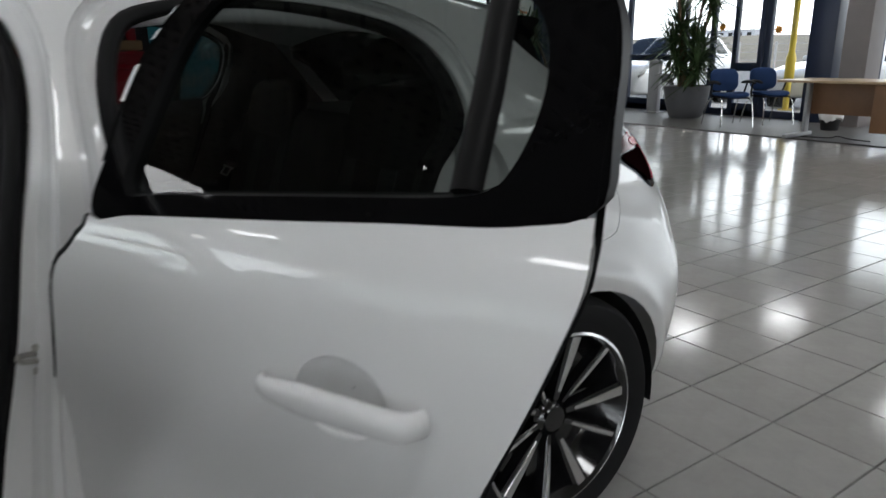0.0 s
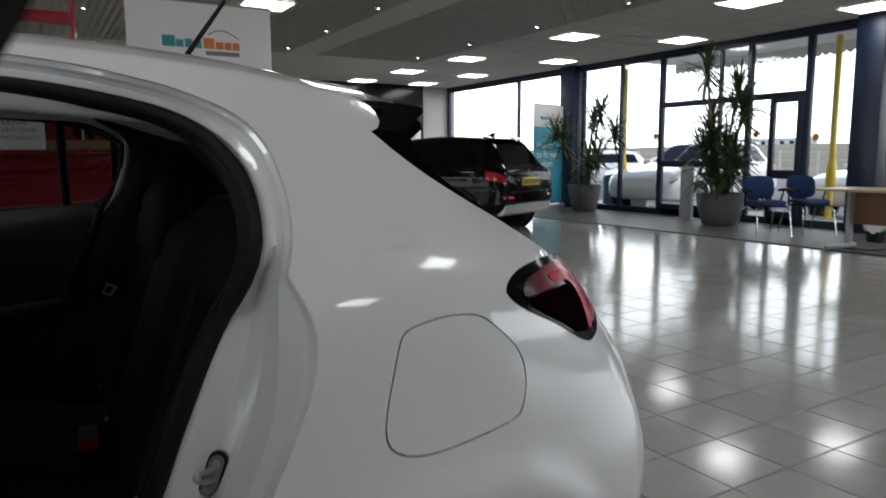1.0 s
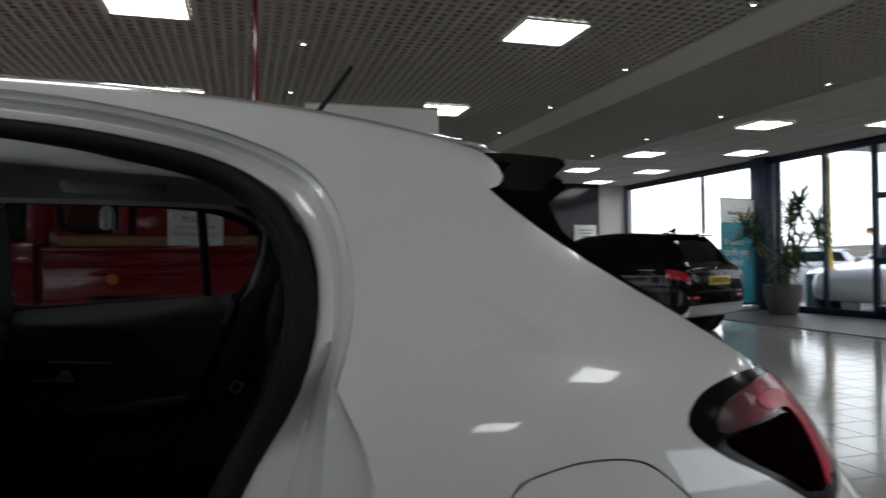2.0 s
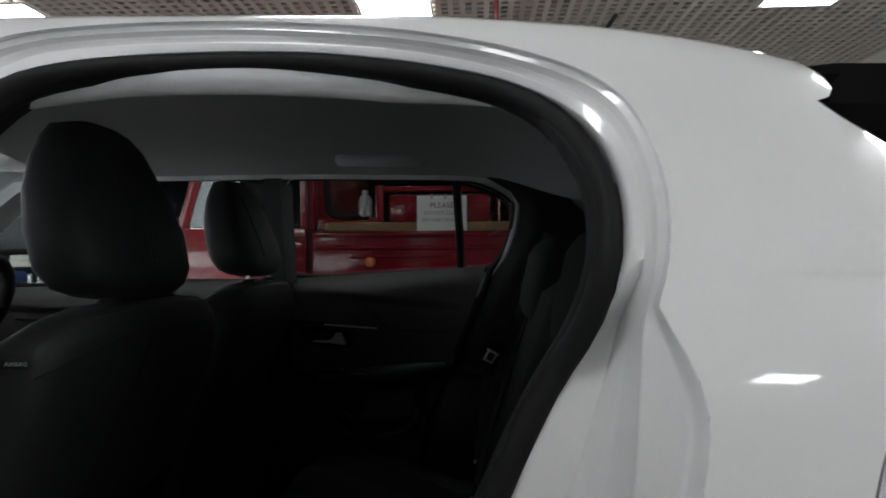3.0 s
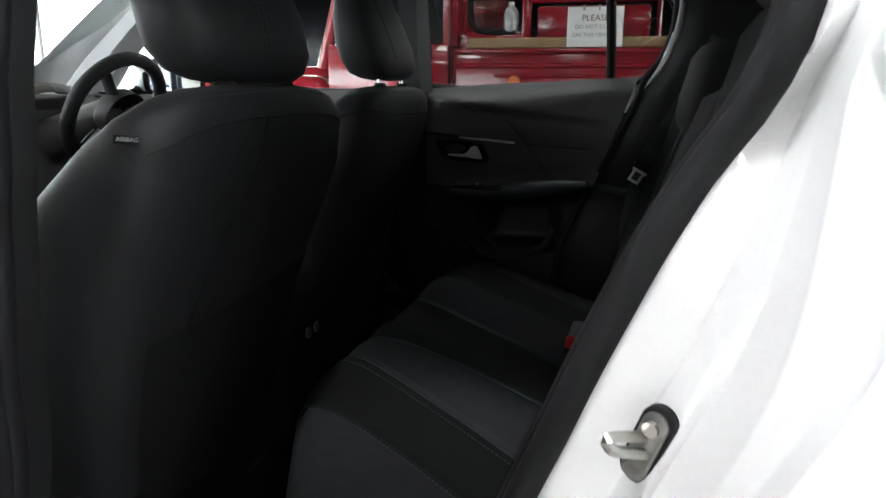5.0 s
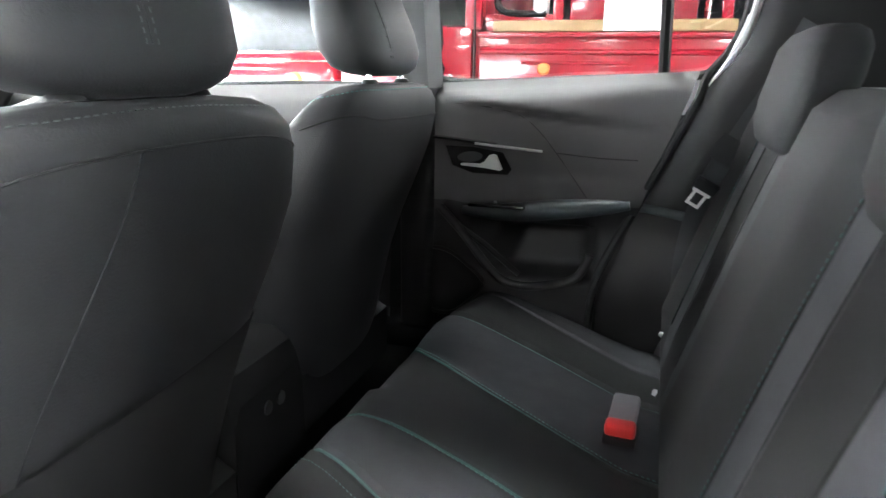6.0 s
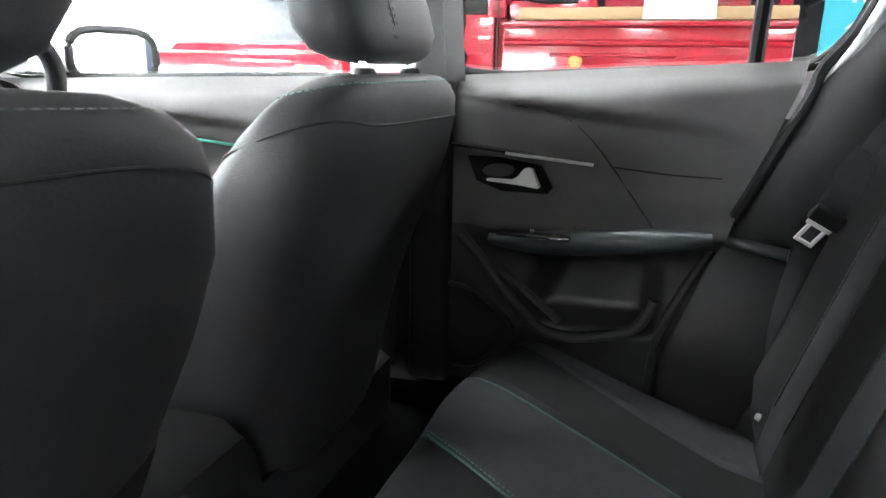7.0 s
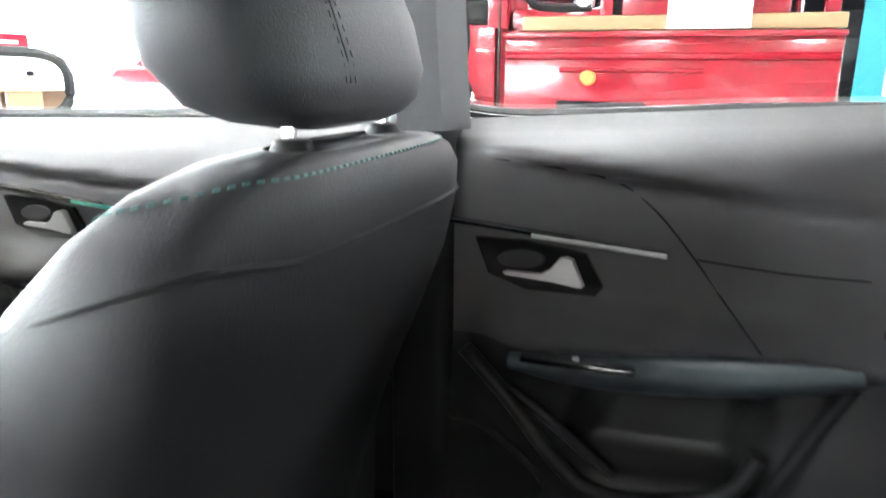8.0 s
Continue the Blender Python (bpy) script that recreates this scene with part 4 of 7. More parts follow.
def door(shut, glass_line, belt_trim, hinge, degrees, name, handle_at, edge_line=None):
    m = swing(hinge, degrees)
    c = (sum(p[0] for p in shut) / len(shut), sum(p[1] for p in shut) / len(shut))
    outline = edge_line or grow(shut, c, 0.992)
    hx, hz = handle_at
    recess = [(hx + 0.058 * math.cos(a), hz + 0.004 + 0.045 * math.sin(a)) for a in (2 * math.pi * i / 40 for i in range(40))]
    low = panel(outline, [belt_trim, recess], 0.014, thick=0)
    key = lambda co: (-1, *(round(c, 4) for c in co))
    turned = [NORMALS.get(key(v.co)) for v in low.verts]
    bmesh.ops.transform(low, matrix=m, verts=low.verts)
    for v, n in zip(low.verts, turned):
        if n:
            NORMALS[key(v.co)] = m.to_3x3() @ n
    ob = part(name, low, PAINT, car, "white painted door standing open")
    even_shading(ob, -1)
    tr = panel(grow(belt_trim, c, 1.0), [glass_line], 0.014, thick=0.03, lift=-0.003)
    bmesh.ops.transform(tr, matrix=m, verts=tr.verts)
    so = part("window_surround", tr, [SURROUND, SATINBLACK], ob, "black window surround and belt strip", sharp=50)
    out = m.to_3x3() @ Vector((0, -1, 0))
    for p in so.data.polygons:
        p.material_index = 0 if p.normal.dot(out) > 0.45 else 1
    gc = (sum(p[0] for p in glass_line) / len(glass_line), sum(p[1] for p in glass_line) / len(glass_line))
    gl = panel(grow(glass_line, gc, 1.03), (), 0.03, thick=0, lift=-0.018)
    bmesh.ops.transform(gl, matrix=m, verts=gl.verts)
    g = part("door_glass", gl, TINTGLASS, ob, "green-tinted reflective door glass")
    g.visible_shadow = False
    # inner side of the door: frame and trim panel
    fr = panel(outline, [glass_line], 0.03, thick=0, lift=-0.031)
    bmesh.ops.transform(fr, matrix=m, verts=fr.verts)
    part("inner_frame", fr, SATINBLACK, ob, "black inner window frame")
    belt = min(p[1] for p in belt_trim)
    edge = loft(bmesh.new(), [[skin(x, z, d * (0.55 if z > belt + 0.04 else 1.0)) for x, z in grow(outline, c, k)] for k, d in ((1.0, 0.004), (0.997, 0.016), (0.985, 0.032), (0.97, 0.036))])
    bmesh.ops.transform(edge, matrix=m, verts=edge.verts)
    eo = part("door_edge", edge, [PAINT, SATINBLACK], ob, "door edge, white below and black round the window")
    for p in eo.data.polygons:
        p.material_index = 1 if p.center.z > belt + 0.060 else 0
    inner = [p for p in grow(outline, (hinge[0], 0.70), 0.88)]
    inner = [(max(x, hinge[0] + 0.035 + 0.05 * smoothstep(0.83, 0.92, z)), min(z, belt - 0.01)) for x, z in inner]
    tp = panel(inner, (), 0.03, thick=-0.08, lift=-0.128)
    bmesh.ops.transform(tp, matrix=m, verts=tp.verts)
    part("trim_panel", tp, BLACKTRIM, ob, "black moulded inner trim panel")
    # pull handle over its finger recess
    bm = bmesh.new()
    bar = [skin(hx - 0.10, hz + 0.005, -0.004), skin(hx - 0.085, hz + 0.005, -0.018), skin(hx - 0.03, hz + 0.006, -0.024), skin(hx + 0.04, hz + 0.006, -0.026), skin(hx + 0.088, hz + 0.005, -0.023), skin(hx + 0.102, hz + 0.003, -0.002)]
    tube(bm, smooth_line(bar, 30), lambda t: 0.0065 + 0.0035 * min(1.0, 3 * t) + 0.002 * math.sin(math.pi * t), 14, flat=1.5, side=(0, 0, 1))
    bmesh.ops.transform(bm, matrix=m, verts=bm.verts)
    part("door_handle", bm, PAINT, ob, "white pull handle")
    bm = bmesh.new()
    rows = []
    for k, (r, d) in enumerate(((1.0, 0.0), (0.93, 0.006), (0.75, 0.018), (0.4, 0.025), (0.02, 0.0255))):
        rows.append([skin(hx + 0.059 * r * math.cos(a), hz + 0.004 + 0.046 * r * math.sin(a), d) for a in (2 * math.pi * i / 32 for i in range(32))])
    loft(bm, rows)
    bmesh.ops.transform(bm, matrix=m, verts=bm.verts)
    part("handle_recess", bm, PAINT, ob, "finger recess behind the handle")
    return ob


DOOR_GLASS = flat_loop([(0.518, 0.970), (0.510, 1.040), (0.516, 1.130), (0.553, 1.180), (0.650, 1.195), (0.800, 1.197), (0.930, 1.188), (0.999, 1.170), (1.028, 1.140), (1.041, 1.100), (1.041, 1.060), (1.028, 1.020), (1.006, 1.003), (0.950, 0.995), (0.800, 0.985), (0.600, 0.972)], 110)
DOOR_EDGE = flat_loop([(0.37, 0.36), (0.345, 0.44), (0.335, 0.51), (0.331, 0.56), (0.338, 0.62), (0.355, 0.665), (0.379, 0.725), (0.388, 0.77), (0.393, 0.81), (0.400, 0.85), (0.410, 0.875), (0.433, 0.893), (0.452, 0.916), (0.466, 0.935), (0.455, 1.03), (0.452, 1.11), (0.50, 1.195), (0.60, 1.225), (0.75, 1.231), (0.90, 1.228), (1.00, 1.217), (1.058, 1.196), (1.088, 1.165), (1.103, 1.12), (1.110, 1.07), (1.114, 1.02),
                       (1.119, 0.98), (1.120, 0.94), (1.106, 0.893), (1.079, 0.822), (1.037, 0.729), (1.01, 0.65), (0.99, 0.57), (0.965, 0.48), (0.93, 0.41), (0.88, 0.37), (0.80, 0.345), (0.6, 0.34)], 180)
DOOR_TRIM = flat_loop([(0.470, 0.938), (0.463, 1.02), (0.460, 1.11), (0.503, 1.197), (0.60, 1.228), (0.75, 1.234), (0.90, 1.231), (1.002, 1.220), (1.062, 1.199), (1.092, 1.167), (1.107, 1.12), (1.114, 1.07), (1.121, 1.03), (1.122, 1.003), (1.10, 0.989), (1.065, 0.983), (1.02, 0.977), (0.92, 0.971), (0.77, 0.960), (0.55, 0.945)], 130)
rear_door = door(rear_shut, DOOR_GLASS, DOOR_TRIM, (0.40, -0.835), 63.5, "rear_door", (0.875, 0.787), DOOR_EDGE)
m = swing((0.40, -0.835), 63.5)
bm = tube(bmesh.new(), [skin(0.985, 1.0, 0.014), skin(0.98, 1.08, 0.014), skin(0.965, 1.19, 0.014)], 0.018, 10, flat=0.6, side=(0, 1, 0))
bmesh.ops.transform(bm, matrix=m, verts=bm.verts)
part("glass_divider", bm, SATINBLACK, rear_door, "black post between door glass and quarter light")
# black strip added as the shadow line of the gap before the door's edge
lead = [p for p in DOOR_EDGE if p[0] < 0.50 and 0.42 < p[1] < 0.94]
lead.sort(key=lambda p: p[1])
bm = tube(bmesh.new(), [skin(x - 0.007, z, 0.008) for x, z in lead], 0.0065, 8)
bmesh.ops.transform(bm, matrix=m, verts=bm.verts)
part("edge_shadow", bm, RUBBER, rear_door, "thin black strip standing in for the shadow gap at the leading edge")
FG = flat_loop([(-0.60, 0.955), (-0.45, 1.045), (-0.25, 1.15), (-0.1, 1.19), (0.08, 1.195), (0.2, 1.185), (0.235, 1.15), (0.25, 1.05), (0.25, 0.95), (0.0, 0.945)], 90)
FT = flat_loop([(-0.71, 0.91), (-0.6, 1.0), (-0.40, 1.115), (-0.2, 1.205), (-0.05, 1.224), (0.12, 1.226), (0.235, 1.215), (0.275, 1.17), (0.29, 1.05), (0.29, 0.905), (0.0, 0.90), (-0.4, 0.90)], 110)
door(front_shut, FG, FT, (-0.74, -0.80), 62, "front_door", (0.16, 0.80))


# wheels
def wheel(x, s):
    ob = part("wheel", lathe(bmesh.new(), [(0.215, -0.09), (0.225, -0.095), (0.285, -0.095), (0.298, -0.08), (0.302, -0.05), (0.302, 0.05), (0.298, 0.08), (0.285, 0.095), (0.225, 0.095), (0.215, 0.09), (0.215, -0.09)], 48, pose(x, s * 0.755, 0.302, 90 * -s, 0, 0), False), TYRE, car, "black low-profile tyre on a dark alloy wheel")
    ax = pose(x, s * 0.755, 0.302, 90 * -s, 0, 0)
    part("rim", lathe(bmesh.new(), [(0.20, -0.08), (0.214, -0.085), (0.214, 0.088), (0.222, 0.094), (0.216, 0.097), (0.208, 0.088), (0.200, 0.06), (0.17, 0.02), (0.05, 0.01), (0.04, -0.02)], 48, ax, False), BLACKGLOSS, ob)
    part("rim_edge", lathe(bmesh.new(), [(0.209, 0.0885), (0.217, 0.098), (0.222, 0.0955), (0.2195, 0.093), (0.209, 0.0885)], 48, ax, False), ALLOY, ob, "bright machined rim edge")
    for k in range(10):
        a, wide = 2 * math.pi * k / 10 + 0.12 + (0.03 if k % 2 else -0.03), k % 2 == 0
        w0, w1 = (0.0045, 0.0135) if wide else (0.0035, 0.0065)
        turn = ax @ Matrix.Rotation(a, 4, "Z")
        for nm, r0, r1, k0, dz, mt in (("spoke", 0.068, 0.211, 1.0, 0.0, ALLOY), ("spoke_flank", 0.045, 0.212, 1.7, -0.006, BLACKGLOSS)):
            bm = loft(bmesh.new(), [[turn @ Vector((r, v * w * k0, z + dz + e)) for v, e in ((-1, -0.03), (-1, -0.002), (-0.8, 0.0), (0.8, 0.0), (1, -0.002), (1, -0.03))] for r, w, z in ((r0, w0, 0.066), (0.13, (w0 + w1) * 0.52, 0.077), (r1, w1, 0.088))], True, True)
            bmesh.ops.recalc_face_normals(bm, faces=bm.faces)
            part(nm, bm, mt, ob, "bright machined spoke face" if mt is ALLOY else "", sharp=30)
    part("hub_cap", lathe(bmesh.new(), [(0.001, 0.07), (0.03, 0.069), (0.034, 0.06), (0.05, 0.05), (0.055, 0.02)], 28, ax), BLACKGLOSS, ob)
    part("brake_disc", lathe(bmesh.new(), [(0.04, -0.005), (0.125, -0.005), (0.125, 0.008), (0.04, 0.008), (0.04, -0.005)], 32, ax, False), STEEL, ob)
    bm = bmesh.new()
    box(bm, ax @ Vector((0.09, 0.06, 0.0)), (0.07, 0.06, 0.07), None, 0.01)
    part("brake_caliper", bm, RUBBER, ob)
    return ob


for x in (1.33, -1.21):
    for s in (-1, 1):
        wheel(x, s)
        bm = bmesh.new()
        rows = [[Vector((x + 0.02 + r * math.cos(a), s * y, 0.25 + r * math.sin(a))) for a in np.linspace(-0.1, math.pi + 0.1, 30)] for r, y in ((0.368, 0.79), (0.376, 0.70), (0.378, 0.45))]
        loft(bm, rows, False)
        part("wheel_arch_liner", bm, RUBBER, car, "black wheel arch liner")
        part("inner_arch", boxed((x + 0.11 * (x > 0), s * 0.52, 0.4), (0.48, 0.05, 0.5)), RUBBER, car)
part("underbody", boxed((0.0, 0, 0.21), (3.4, 1.4, 0.06), bevel=0.02), RUBBER, car)
# ---------------------------------------------------------------- inside the hatchback
GREYTRIM = material("pale_grey_pillar_trim", (0.52, 0.54, 0.55), 0.75, vary=0.06, fine=700, bump=0.15)
PALELINER = material("pale_grey_headliner_lip", (0.70, 0.71, 0.72), 0.7, vary=0.05, fine=700, bump=0.15)
BRIGHTSTEEL = material("bright_plated_steel", (0.72, 0.72, 0.71), 0.35, 0.25, vary=0.05, bump=0.02)
DARKTEAL = material("dark_teal_piping", (0.012, 0.06, 0.055), 0.6, vary=0.1)
BELTGREY = material("charcoal_thread", (0.045, 0.055, 0.055), 0.7, vary=0.1)
SEATCLOTH = material("grey_black_woven_cloth", (0.033, 0.034, 0.038), 0.9, vary=0.35, scale=30, fine=1200, bump=0.5, spec=0.2)


def sections(rows, n=36, power=3.2, narrow=None):
    """Rounded cross-sections: (z, y centre, half width, x back, depth) from below; narrow(z) draws the back in."""
    out = []
    for z, yc, w, xb, d in rows:
        loop = []
        for k in range(n):
            a = 2 * math.pi * k / n
            c, s = math.cos(a), math.sin(a)
            cx = math.copysign(abs(c) ** (2 / power), c)
            k2 = 1 - narrow(z) * (1 + cx) / 2 if narrow else 1.0
            loop.append(Vector((xb - d / 2 + d / 2 * cx, yc + w * k2 * math.copysign(abs(s) ** (2 / power), s), z)))
        out.append(loop)
    return out


def stitch(points, parent, label="", r=0.0006, mat=None, dash=0.0042):
    """A row of short stitches along a line."""
    length = sum((Vector(b) - Vector(a)).length for a, b in zip(points, points[1:]))
    P = even(points, max(4, int(length / dash)), False)
    bm = bmesh.new()
    for a, b in zip(P[::2], P[1::2]):
        rod(bm, a, b, r, seg=5)
    return part("stitching", bm, mat or STITCH, parent, label)


def seam(points, parent, r=0.0013):
    return part("seam", tube(bmesh.new(), points, r, 6), RUBBER, parent)


BACK = [(0.30, 0.205, 0.345, 0.14), (0.39, 0.225, 0.362, 0.16), (0.50, 0.246, 0.388, 0.22), (0.60, 0.258, 0.412, 0.245), (0.68, 0.267, 0.438, 0.250), (0.76, 0.272, 0.469, 0.240), (0.83, 0.270, 0.494, 0.205), (0.885, 0.256, 0.504, 0.152),
        (0.918, 0.234, 0.507, 0.116), (0.939, 0.20, 0.505, 0.09), (0.951, 0.155, 0.499, 0.066), (0.956, 0.09, 0.491, 0.04)]
# the driver's backrest is slimmer at the shoulder; the passenger's bolster bulges towards the middle
BACK_FAR = [(z, w, x, d + float(np.interp(z, (0.45, 0.6, 0.7, 0.8, 0.88, 0.956), (0.0, 0.003, 0.007, -0.034, -0.005, 0.019)))) for z, w, x, d in BACK]
BOLSTER = ((0.5, 0.6, 0.7, 0.8, 0.88, 0.94), (0.004, 0.008, 0.012, 0.017, 0.002, -0.004))


def drawn_in(z):
    """How far the seat's back narrows towards the rear, by height."""
    return 0.08 * (1 - smoothstep(0.80, 0.935, z)) * smoothstep(0.30, 0.5, z)


def front_seat(y, name_label, dx=0.0):
    table = BACK_FAR if y > 0 else BACK
    def bulge(z):
        return 0.0 if y > 0 else float(np.interp(z, *BOLSTER))
    def at(z, k):
        return float(np.interp(z, [r[0] for r in table], [r[k] for r in table]))
    seat = part("front_seat", loft(bmesh.new(), sections([(z, y + bulge(z), w + bulge(z), xb, d) for z, w, xb, d in table], 56, 3.6, drawn_in), True, True), LEATHER, car, name_label, sharp=0)
    h = [(0.968, 0.062, 0.475, 0.040), (0.974, 0.098, 0.485, 0.076), (0.985, 0.125, 0.493, 0.104), (1.01, 0.148, 0.494, 0.117), (1.05, 0.153, 0.483, 0.117), (1.10, 0.139, 0.464, 0.106), (1.145, 0.116, 0.446, 0.090), (1.175, 0.097, 0.434, 0.074), (1.194, 0.075, 0.421, 0.058), (1.202, 0.044, 0.412, 0.038)]
    h = [(z - (0.012 if y < 0 and i < 4 else 0), w, xb, d) for i, (z, w, xb, d) in enumerate(h)]
    head = part("headrest", loft(bmesh.new(), sections([(z, y, w, xb, d) for z, w, xb, d in h], 32, 3.6), True, True), LEATHER, seat, "black leatherette headrest", sharp=0)
    for s in (-0.078, 0.078):
        part("headrest_rod", rodded((0.462, y + s, 0.93), (0.458, y + s, 0.99), 0.0055), CHROME, seat, "chrome headrest rod")
        part("rod_collar", lathe(bmesh.new(), [(0.006, 0.012), (0.012, 0.011), (0.017, 0.002), (0.018, -0.012)], 18, Matrix.Translation((0.462, y + s, 0.952))), RUBBER, seat)
    part("seat_cushion", loft(bmesh.new(), [[Vector((x, y + w * v, z + (0.03 * abs(v) ** 4 if i in (2, 3) else 0))) for v in np.linspace(-1, 1, 15)] for i, (x, w, z) in enumerate(((0.36, 0.24, 0.30), (0.36, 0.24, 0.42), (0.25, 0.25, 0.45), (-0.10, 0.26, 0.475), (-0.17, 0.25, 0.45), (-0.18, 0.24, 0.32)))], False), FABRIC, seat, "charcoal cloth seat cushion")
    # seams on the seat back
    def on_back(v, z, out=0.0012):
        w, d = at(z, 1) + bulge(z), at(z, 3)
        s = min(abs(v), 0.999)
        c = (1 - s ** 3.6) ** (1 / 3.6)
        return Vector((at(z, 2) - d / 2 + d / 2 * c + out, y + bulge(z) + w * v * (1 - drawn_in(z) * (1 + c) / 2), z))
    def on_ring(a, z, out=0.0012):
        xb, w, d = at(z, 2), at(z, 1) + bulge(z), at(z, 3)
        c, s = math.cos(a), math.sin(a)
        cx = math.copysign(abs(c) ** (2 / 3.6), c)
        return Vector((xb - d / 2 + (d / 2 + out) * cx, y + bulge(z) + (w + out) * (1 - drawn_in(z) * (1 + cx) / 2) * math.copysign(abs(s) ** (2 / 3.6), s), z))
    if y > 0:
        seam(smooth_line([on_ring(radians(a), z) for a, z in ((-140, 0.85), (-115, 0.868), (-90, 0.893), (-70, 0.906), (-45, 0.907), (-15, 0.897), (20, 0.892), (60, 0.889), (85, 0.886))], 60), seat, 0.0019)
    else:
        seam(smooth_line([on_back(v, 0.917 - 0.010 * v * v - 0.03 * v ** 6) for v in np.linspace(-0.97, 0.97, 25)], 40), seat)
    for s in ((-1,) if y < 0 else ()):
        seam(smooth_line([on_back(s * v, z) for v, z in ((0.22, 0.915), (0.27, 0.882), (0.34, 0.85), (0.44, 0.80), (0.57, 0.67), (0.64, 0.55), (0.68, 0.42))], 30), seat, 0.0009)
    stitch(smooth_line([on_ring(radians(a), z, 0.002) for a, z in ((-135, 0.922), (-110, 0.932), (-90, 0.940), (-65, 0.947), (-30, 0.947), (20, 0.947), (60, 0.947), (85, 0.945))] if y > 0 else [on_back(v, 0.941 + 0.008 * (1 - v * v), 0.0015) for v in np.linspace(-0.9, 0.9, 15)], 90), seat, r=0.0009 if y > 0 else 0.0007, mat=STITCH if y > 0 else BELTGREY, label="teal stitching along the seat shoulder")
    # map pocket
    bm = bmesh.new()
    rows = []
    for k in range(10 if y < 0 else 0):
        z = 0.36 + 0.032 * k
        rows.append([on_back(v, z + (0.02 * (v + 0.8) if k == 9 else 0), 0.0015 + 0.005 * (k / 9) * (1 - v * v)) for v in np.linspace(-0.82, 0.82, 17)])
    if rows:
        part("map_pocket", loft(bm, rows, False), FABRIC, seat, "cloth pocket on the seat back")
    # seam between headrest halves
    hx = lambda z: float(np.interp(z, [r[0] for r in h], [r[2] for r in h]))
    seam([Vector((hx(z) - 0.0005, y - (0.05 + 0.10 * (z - 1.0) if y > 0 else 0.012), z)) for z in np.linspace(1.0, 1.16, 10)], head, 0.0009)
    stitch([Vector((hx(z) + 0.0004, y - (0.057 + 0.10 * (z - 1.0) if y > 0 else 0.005), z)) for z in np.linspace(1.0, 1.16, 10)], head, mat=BELTGREY, r=0.0006)
    stitch([Vector((hx(z) + 0.0004, y - (0.043 + 0.10 * (z - 1.0) if y > 0 else 0.019), z)) for z in np.linspace(1.0, 1.16, 10)], head, mat=BELTGREY, r=0.0006)
    seat.location.x += dx
    return seat


near_seat = front_seat(-0.362, "black leatherette front passenger seat", 0.06)
front_seat(0.366, "black leatherette driver's seat")
tag = part("airbag_tag", boxed((0.452, -0.612, 0.900), (0.003, 0.026, 0.010), Euler((radians(-4), 0, radians(-62))).to_matrix(), 0.002), RUBBER, near_seat, "small black side tag")
text_mesh("AIRBAG", 0.0062, Matrix.Translation((0.4555, -0.6150, 0.900)) @ Euler((radians(90), radians(4), radians(28))).to_matrix().to_4x4(), GREYPLASTIC, "tag_lettering", tag, 0.0006)

# rear bench
XF = 0.512


def bench(v, u):
    """The cushion at v across (0 middle, 1 and 2 and 3 the seams, 4 the side) and step u from front to back."""
    v = 1e-9 if v == 0 else v
    s, a = math.copysign(1.0, v), abs(v)
    P = [(0.05, 0.27), (0.01, 0.34), (0.0, 0.40), (0.006, 0.425), (0.022, 0.446), (0.045, 0.458), (0.07, 0.463), (0.10, 0.466), (0.14, 0.466), (0.18, 0.464), (0.22, 0.462), (0.27, 0.459), (0.32, 0.455), (0.37, 0.451), (0.42, 0.447), (0.47, 0.444), (0.525, 0.436)]
    dx, z = P[u]
    k = min(max((dx - 0.02) / 0.42, 0.0), 1.0)
    far = [0.14 - 0.09 * k, 0.335 - 0.25 * k ** 0.75, 0.525 - 0.215 * k, 0.675 - 0.235 * k, 0.72 - 0.06 * k]
    near = [-0.14 + 0.09 * k, -0.045 + 0.16 * k ** 1.3, 0.065 + 0.29 * k, 0.285 + 0.265 * k, 0.70]
    y = float(np.interp(a, [0, 1, 2, 3, 4], far if s > 0 else near))
    front = XF + (0.055 * smoothstep(0.45, 0.72, y) if s > 0 else -0.014 + 0.175 * smoothstep(0.15, 0.75, y))
    lift = float(np.interp(a, [0, 0.5, 0.94, 1.0, 1.06, 1.5, 1.94, 2.0, 2.06, 2.5, 2.94, 3.0, 3.06, 3.5, 4.0], [0.0, 0.0, -0.004, -0.009, -0.003, 0.004, 0.004, -0.006, 0.005, 0.010, 0.009, 0.001, 0.008, 0.006, -0.035]))
    return Vector((front + dx * (1.06 - front) / 0.525 if dx > 0.06 else front + dx, s * y, z + (lift if u > 2 else 0) - 0.05 * k))


cols = np.unique(np.concatenate([np.linspace(-4, 4, 81), [s * (k + e) for s in (-1, 1) for k in (1, 2, 3) for e in (-0.06, 0.06)]]))
bench_ob = part("rear_bench", loft(bmesh.new(), [[bench(float(v), u) for v in cols] for u in range(17)], False), [FABRIC, SEATCLOTH, LEATHER], car, "charcoal cloth rear bench with teal stitching", sharp=0)
for k, p in enumerate(bench_ob.data.polygons):
    v = abs(float(cols[k % (len(cols) - 1)] + cols[k % (len(cols) - 1) + 1])) / 2
    p.material_index = 2 if v < 1 else 1 if v < 2 else 0 if v < 3 else 1
for s in (-1, 1):
    for v, g in ((1.0, True), (2.0, True), (3.0, False)):
        line = smooth_line([bench(s * v, u) + Vector((0, 0, 0.002)) for u in range(2, 16)], 70)
        part("piping", tube(bmesh.new(), line, 0.0026, 6), DARKTEAL if g else RUBBER, bench_ob, "dark teal piping along the seam" if g else "")
        if g or s < 0:
            stitch([p + Vector((0, s * 0.007, 0.003)) for p in line], bench_ob, r=0.0007)
